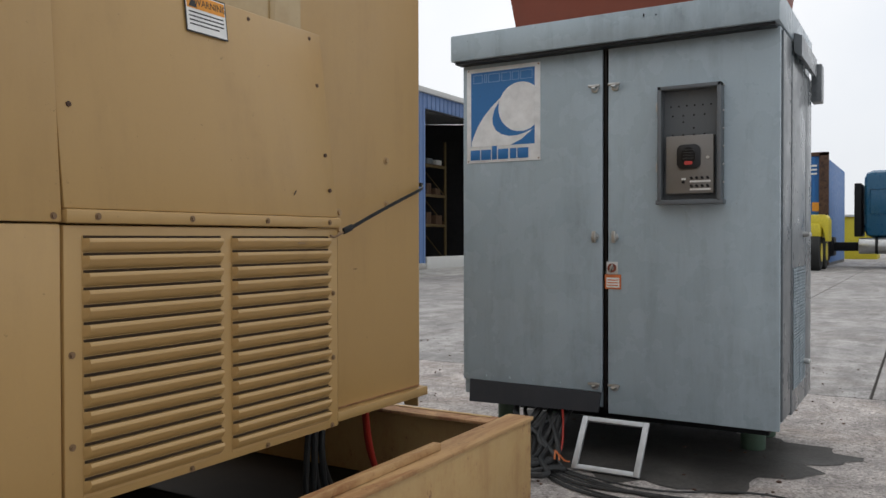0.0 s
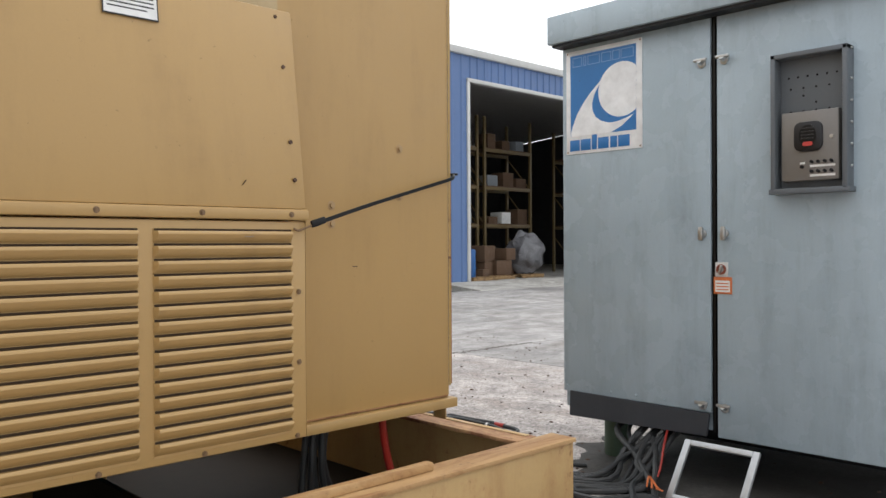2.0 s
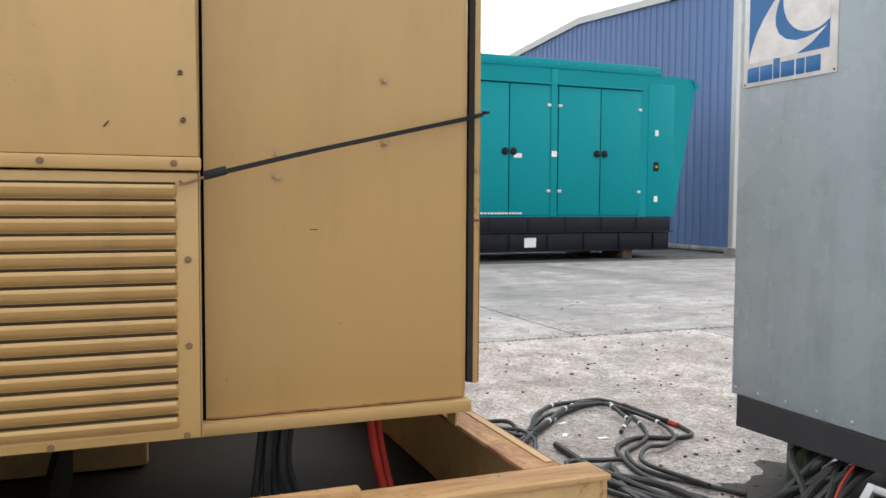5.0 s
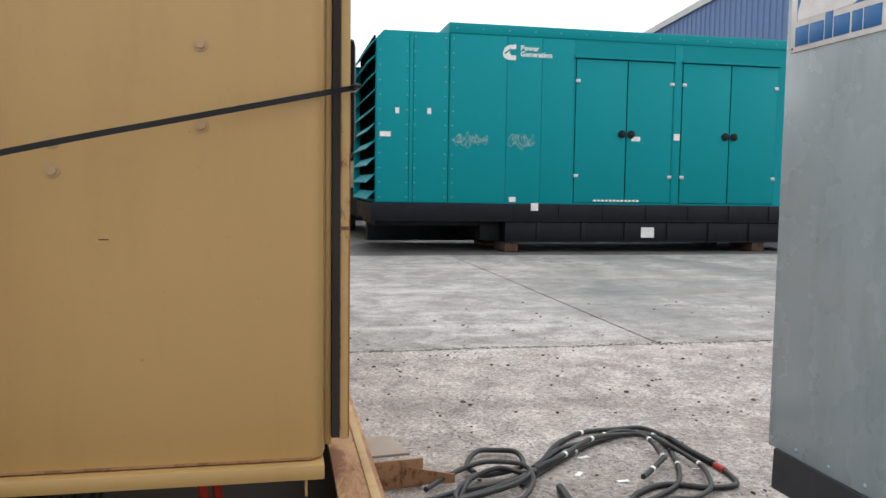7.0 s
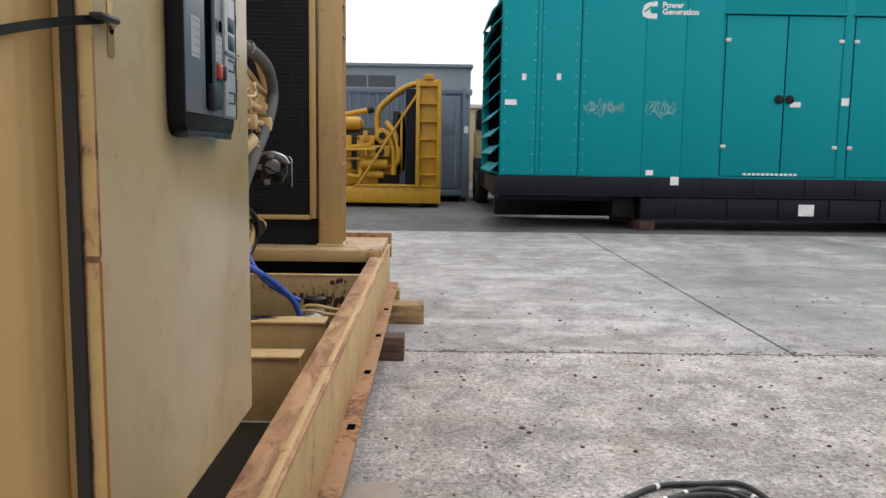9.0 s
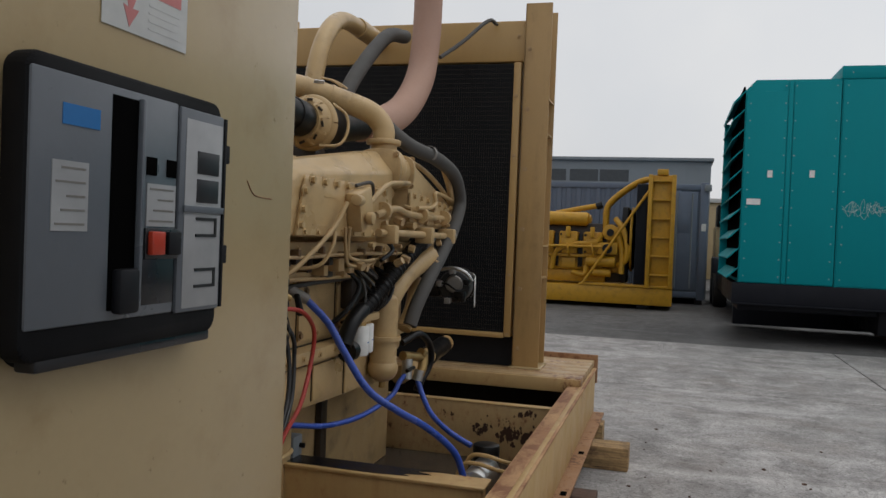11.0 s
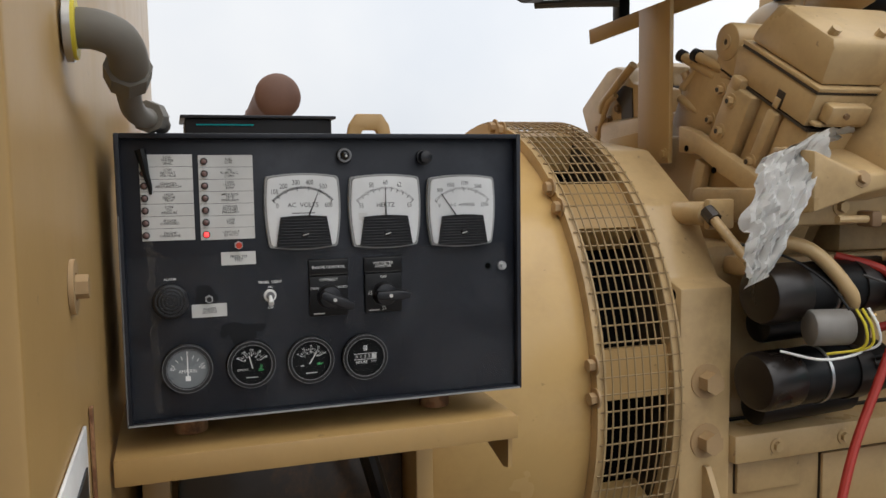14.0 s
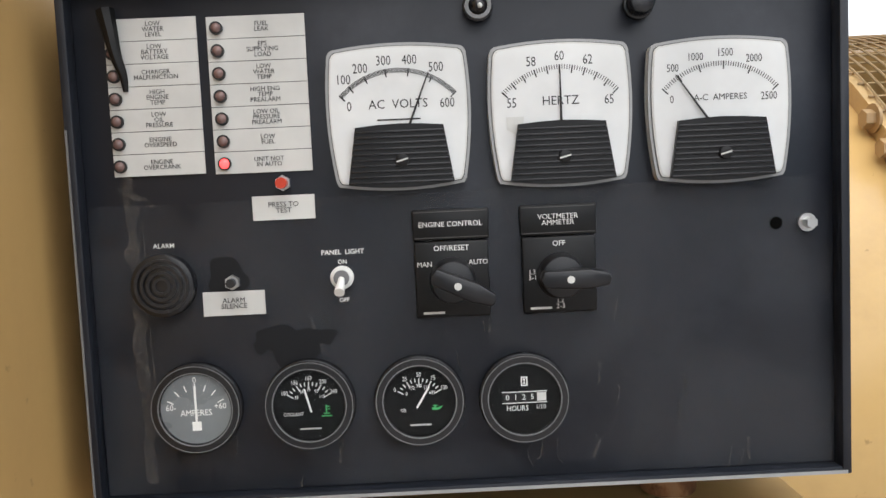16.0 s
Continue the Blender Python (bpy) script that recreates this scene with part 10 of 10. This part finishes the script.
part("top_rail", bx(B(), KX - 0.1, -8.0, 3.05, KX + 0.01, 4.64, 3.2, 0.01), m_box_blue, cont)
part("bottom_rail", bx(B(), KX - 0.1, -8.0, 0.15, KX + 0.01, 4.64, 0.32, 0.01), m_box_blue, cont)
part("corner_post", bx(B(), KX - 0.12, 4.45, 0.1, KX + 0.02, 4.65, 3.25, 0.01), m_box_blue, cont)
dr_ = part("personnel_door", bx(B(), KX - 0.02, 3.72, 0.35, KX + 0.02, 4.38, 3.0, 0.01), m_box_blue, cont)
part("door_bar", cy(B(), (KX + 0.03, 3.86, 0.4), (KX + 0.03, 3.86, 2.95), 0.02, n=8), m_far_grey, dr_)
part("door_bar", cy(B(), (KX + 0.03, 4.25, 0.4), (KX + 0.03, 4.25, 2.95), 0.02, n=8), m_far_grey, dr_)
part("vent_plate", bx(B(), KX + 0.02, 3.9, 1.9, KX + 0.03, 4.2, 2.4, 0.005), m_box_blue, dr_)
part("end_sticker", bx(B(), KX + 0.021, 4.5, 1.95, KX + 0.024, 4.62, 2.15), m_label, cont)
part("corner_light", bx(B(), KX + 0.0, 4.55, 3.02, KX + 0.12, 4.72, 3.2, 0.02), m_far_grey, cont)
for y in (-7.8, 4.4):
    part("corner_foot", bx(B(), KX - 2.3, y, -0.03, KX - 0.1, y + 0.2, 0.15), m_rubber, cont)
house = thing("grey_building", (-30, -6, 0.0), "long flat-roofed grey building with dark strip windows", "building", kind="structure")
part("wall_front", bx(B(), -32.5, -30.0, -0.03, -26.9, 4.78, 4.06, 0.01), m_far_grey, house)
part("roof_edge", bx(B(), -32.6, -30.1, 4.06, -26.8, 4.85, 4.16, 0.01), m_far_grey, house)
for y0, y1 in ((-6.3, -4.2), (-4.0, -1.9), (-1.4, 0.5), (0.62, 2.4)):
    w_ = part("window", bx(B(), -26.95, y0, 3.42, -26.88, y1, 3.78), m_dusk_glass, house)
    for ym in range(1, max(2, int((y1 - y0) / 1.2))):
        yy = y0 + ym * (y1 - y0) / max(2, int((y1 - y0) / 1.2))
        part("mullion", bx(B(), -26.879, yy - 0.025, 3.42, -26.87, yy + 0.025, 3.78), m_far_grey, w_)
    part("window_frame", bx(B(), -26.9, y0 - 0.03, 3.36, -26.86, y1 + 0.03, 3.42), m_far_grey, w_)
red_tarp = solid("rusty_pipe_run", tube(B(), [(-26.3, -6.0, 3.3), (-26.3, -1.0, 3.32), (-26.3, -0.2, 3.35), (-26.3, 0.1, 3.2)], 0.14, 10), m_rusty, "rust-red pipe lying on the container roof", "pipe")
# dark stacked units beyond
for y0, z0, w, h, x in ((5.15, 0.0, 1.5, 1.2, -30.5), (5.2, 2.25, 1.3, 0.7, -30.3), (6.6, 0.0, 2.2, 2.0, -33.0)):
    st_ = thing("stacked_unit", (x - 0.8, y0, z0), "dark stacked machinery crate beyond the yard", "crate", "stacked crates")
    part("crate", bx(B(), x - 1.6, y0, z0 - 0.03, x, y0 + w, z0 + h, 0.03), m_black, st_)
    part("crate_plate", bx(B(), x + 0.001, y0 + 0.2, z0 + h * 0.3, x + 0.01, y0 + 0.5, z0 + h * 0.5), m_label, st_)
mid = thing("stacked_unit", (-31.3, 5.2, 1.2), "pale box stacked between dark crates", "crate", "stacked crates")
part("crate", bx(B(), -32.0, 5.15, 1.171, -30.4, 6.6, 2.219, 0.03), m_cream, mid)
far_wall = thing("pale_warehouse", (-44, 6, 0), "low pale warehouse wall in the distance", "building", kind="structure")
part("wall_front", bx(B(), -50, 2.0, -0.03, -42, 12.0, 3.6, 0.02), m_cream, far_wall)
part("roof_edge", bx(B(), -50.2, 1.8, 3.6, -41.8, 12.2, 3.8, 0.02), m_white, far_wall)
trk = thing("dark_trailer", (-22, 4.3, 0), "dark trailer body standing beyond the enclosure", "trailer")
part("bed", bx(B(), -27, 4.9, 0.5, -20.2, 6.4, 1.25, 0.05), m_black, trk)
for x in (-25.5, -24.2):
    part("wheel", cy(B(), (x, 4.85, 0.42), (x, 5.2, 0.42), 0.45, n=24, bev=0.05), m_tyre, trk)

# ---- far side of the yard, beyond the grey cabinet ----
bc = thing("blue_container", (-4.5, 43, 0), "blue steel shipping container with a yellow notice", "container")
part("box", bx(B(), -7.0, 40.0, 0.15, -4.0, 52.0, 5.15, 0.02), m_cont_blue, bc)
part("end_frame", bx(B(), -4.12, 39.9, 0.12, -3.72, 40.1, 5.2, 0.03), m_dark_wood, bc)
part("end_top", bx(B(), -7.0, 39.9, 5.02, -3.72, 40.1, 5.2, 0.03), m_dark_wood, bc)
for i in range(8):
    part("panel_rib", bx(B(), -6.8 + i * 0.34, 39.94, 0.3, -6.65 + i * 0.34, 40.0, 5.0, 0.01), m_cont_blue, bc)
part("yellow_notice", bx(B(), -4.40, 39.93, 2.55, -4.05, 39.945, 2.95), m_orange, bc)
for i in range(3):
    part("white_bar", bx(B(), -4.55, 39.93, 4.2 + i * 0.18, -4.2, 39.942, 4.28 + i * 0.18), m_label, bc)
for x in (-6.8, -4.2):
    part("stand", bx(B(), x - 0.2, 40.1, -0.03, x + 0.2, 51.9, 0.15), m_rubber, bc)
ld = thing("telehandler", (-3.85, 36.5, 0), "yellow wheeled loader with large black tyres", "loader")
part("body", bx(B(), -5.2, 36.2, 1.35, -3.65, 39.5, 1.95, 0.12), m_loader, ld)
part("mudguard", prism(B(), [(-4.2, 1.75), (-4.1, 2.3), (-3.5, 2.3), (-3.38, 2.1), (-3.38, 1.2), (-3.5, 1.2), (-3.6, 1.75)], "y", 36.3, 37.6, 0.05), m_loader, ld)
for y in (36.6, 38.6):
    for x in (-3.95, -5.3):
        w_ = part("wheel", cy(B(), (x - 0.28, y, 0.76), (x + 0.28, y, 0.76), 0.76, n=30, bev=0.08), m_tyre, ld)
        part("rim", cy(B(), (x + 0.281, y, 0.76), (x + 0.30, y, 0.76), 0.38, n=20), m_loader, w_)
tk = thing("truck", (-1.3, 44, 0), "dark teal-blue truck cab with a polished fuel tank", "truck")
part("cab", bx(B(), -2.35, 40.5, 1.35, 3.0, 43.2, 4.35, 0.35), m_cab, tk)
part("sleeper_groove", bx(B(), -2.1, 40.47, 2.4, 1.2, 40.5, 3.5, 0.05), m_cab, tk)
part("headboard", bx(B(), -2.75, 40.7, 1.4, -2.45, 43.0, 3.8, 0.05), m_black, tk)
part("chassis", bx(B(), -6.5, 41.2, 0.75, 3.5, 42.2, 1.15, 0.05), m_black, tk)
part("fuel_tank", cy(B(), (-2.55, 40.6, 1.0), (0.2, 40.6, 1.0), 0.36, n=26, bev=0.04), m_steel, tk)
for x in (-1.9, -0.9):
    part("tank_strap", cy(B(), (x, 40.6, 1.0), (x + 0.12, 40.6, 1.0), 0.372, n=26), m_rubber, tk)
for x in (-4.4, 2.0):
    part("wheel", cy(B(), (x, 40.7, 0.52), (x, 41.2, 0.52), 0.52, n=26, bev=0.06), m_tyre, tk)
    part("wheel", cy(B(), (x, 42.3, 0.52), (x, 42.8, 0.52), 0.52, n=26, bev=0.06), m_tyre, tk)
part("drive_gear", bx(B(), -5.2, 40.9, 0.5, -3.6, 42.4, 1.4, 0.1), m_black, tk)
cab2 = thing("pale_cabin", (-4.0, 60, 0), "small pale yellow cabin in the distance", "cabin")
part("cabin", bx(B(), -6.0, 58, -0.03, -2.6, 62, 2.7, 0.05), m_loader, cab2)
part("cabin_roof", bx(B(), -6.2, 57.8, 2.7, -2.4, 62.2, 2.85, 0.03), m_white, cab2)
# hazy hills on the horizon
hz = bpy.data.materials.new("hazy_distance")
hz.use_nodes = True
hzb = hz.node_tree.nodes["Principled BSDF"]
hzb.inputs["Base Color"].default_value = (0.30, 0.35, 0.40, 1)
hzb.inputs["Roughness"].default_value = 1.0
bm = B()
base, crest = [], []
for i in range(121):
    a = radians(-150 + i * 2.5)
    r = 380
    h = 7.5 + 5 * noise.noise(Vector((i * 0.12, 2.0, 0))) + 2.5 * noise.noise(Vector((i * 0.5, 7.0, 0)))
    x, y = r * math.sin(a), r * math.cos(a) * 0.9
    base.append(bm.verts.new((x, y, -2)))
    crest.append(bm.verts.new((x * 1.04, y * 1.04, h)))
for i in range(120):
    bm.faces.new((base[i], base[i + 1], crest[i + 1], crest[i]))
solid("backdrop", bm, hz, "low hazy hills along the horizon", "hills", kind="structure")

# ---- cables lying on the concrete ----
coil = thing("ground_cables", (-3.7, 4.5, 0.0), "loops of black power cable lying on rough concrete", "cables")
RUNS = (
    [(-3.27, 3.55), (-3.38, 3.76), (-3.46, 4.0), (-3.63, 4.19), (-3.91, 4.38), (-4.09, 4.58), (-4.12, 4.78), (-4.12, 4.95), (-3.93, 5.01), (-3.71, 5.02), (-3.52, 5.04), (-3.38, 5.04), (-3.25, 5.0), (-3.23, 4.86), (-3.3, 4.7), (-3.25, 4.55), (-3.1, 4.42), (-2.7, 4.34), (-2.3, 4.45)],
    [(-3.21, 3.56), (-3.3, 3.79), (-3.43, 4.03), (-3.65, 4.21), (-3.8, 4.37), (-3.91, 4.54), (-4.02, 4.76), (-3.96, 4.91), (-3.76, 4.93), (-3.49, 4.95), (-3.31, 4.9), (-3.18, 4.83), (-3.1, 4.71), (-3.08, 4.58), (-2.9, 4.44), (-2.5, 4.5)],
    [(-3.16, 3.53), (-3.23, 3.74), (-3.34, 3.99), (-3.52, 4.15), (-3.66, 4.31), (-3.87, 4.55), (-3.96, 4.79), (-3.83, 4.84), (-3.61, 4.82), (-3.52, 4.78), (-3.43, 4.67), (-3.3, 4.57)],
    [(-3.40, 4.03), (-3.56, 4.19), (-3.73, 4.36), (-3.95, 4.64), (-4.03, 4.91), (-3.87, 4.96), (-3.65, 4.9), (-3.46, 4.83), (-3.29, 4.73), (-3.18, 4.59), (-3.08, 4.46), (-2.8, 4.40), (-2.4, 4.62)],
    [(-3.54, 3.85), (-3.66, 3.84), (-3.82, 3.93), (-3.85, 4.04), (-3.77, 4.12), (-3.63, 4.11), (-3.53, 4.02), (-3.52, 3.91), (-3.48, 3.82), (-3.24, 3.7), (-3.15, 3.61)],
    [(-3.31, 3.58), (-3.51, 3.72), (-3.61, 3.89), (-3.62, 4.04), (-3.53, 4.1), (-3.35, 4.07), (-3.19, 3.97), (-3.12, 3.84), (-3.14, 3.72), (-3.22, 3.69), (-3.45, 3.8), (-3.51, 3.95), (-3.5, 4.06), (-3.43, 4.12)],
)
rnd = random.Random(5)
lines = []
for k, run in enumerate(RUNS):
    pts = [(x, y, 0.015 + 0.022 * (k % 3) * (0.4 + 0.6 * math.sin(i * 1.7 + k) ** 2)) for i, (x, y) in enumerate(run)]
    lines.append((part("cable", tube(B(), pts, 0.0125 - 0.001 * (k % 2), 10, 7), m_cable, coil), spline(pts, 7)))
# white tape marks, join sleeves and the red plug
for x, y in ((-4.11, 4.58), (-4.0, 4.66), (-3.94, 4.52), (-3.88, 4.56), (-3.78, 4.43), (-3.69, 4.34), (-3.97, 4.94), (-3.61, 4.83), (-3.45, 4.69), (-3.54, 4.85), (-3.48, 4.95), (-3.80, 4.83)):
    owner, line, j = min(((o, ln, i) for o, ln in lines[:4] for i in range(2, len(ln) - 2)), key=lambda q: (q[1][q[2]].x - x) ** 2 + (q[1][q[2]].y - y) ** 2)
    p, d = line[j], (line[j + 1] - line[j - 1]).normalized()
    part("tape_mark", cy(B(), p - d * 0.009, p + d * 0.009, 0.0142, n=10), m_label, owner)
    if rnd.random() < 0.5:
        part("tape_tail", bx(B(), -0.004, 0.0, 0.0, 0.004, 0.035, 0.0015, 0, pose(p.x, p.y, 0.004, 0, 0, rnd.uniform(0, 360))), m_label, owner)
for k, i0, i1, r in ((0, 21, 30, 0.017), (1, 18, 27, 0.016), (2, 20, 28, 0.015), (0, 56, 70, 0.018), (3, 34, 40, 0.016)):
    owner, line = lines[k]
    part("join_sleeve", tube(B(), line[i0:i1 + 1], r, 10, 1), m_rubber, owner)
owner, line = lines[0]
part("red_plug", tube(B(), line[71:76], 0.0165, 12, 1), m_red_cable, owner)
for x, y in ((-3.52, 4.35), (-3.40, 4.52), (-3.74, 4.46), (-3.3, 4.6)):
    part("loose_tag", bx(B(), -0.012, -0.03, 0.0, 0.012, 0.03, 0.004, 0, pose(x, y, 0.001, 0, 0, rnd.uniform(0, 90))), m_label, coil)
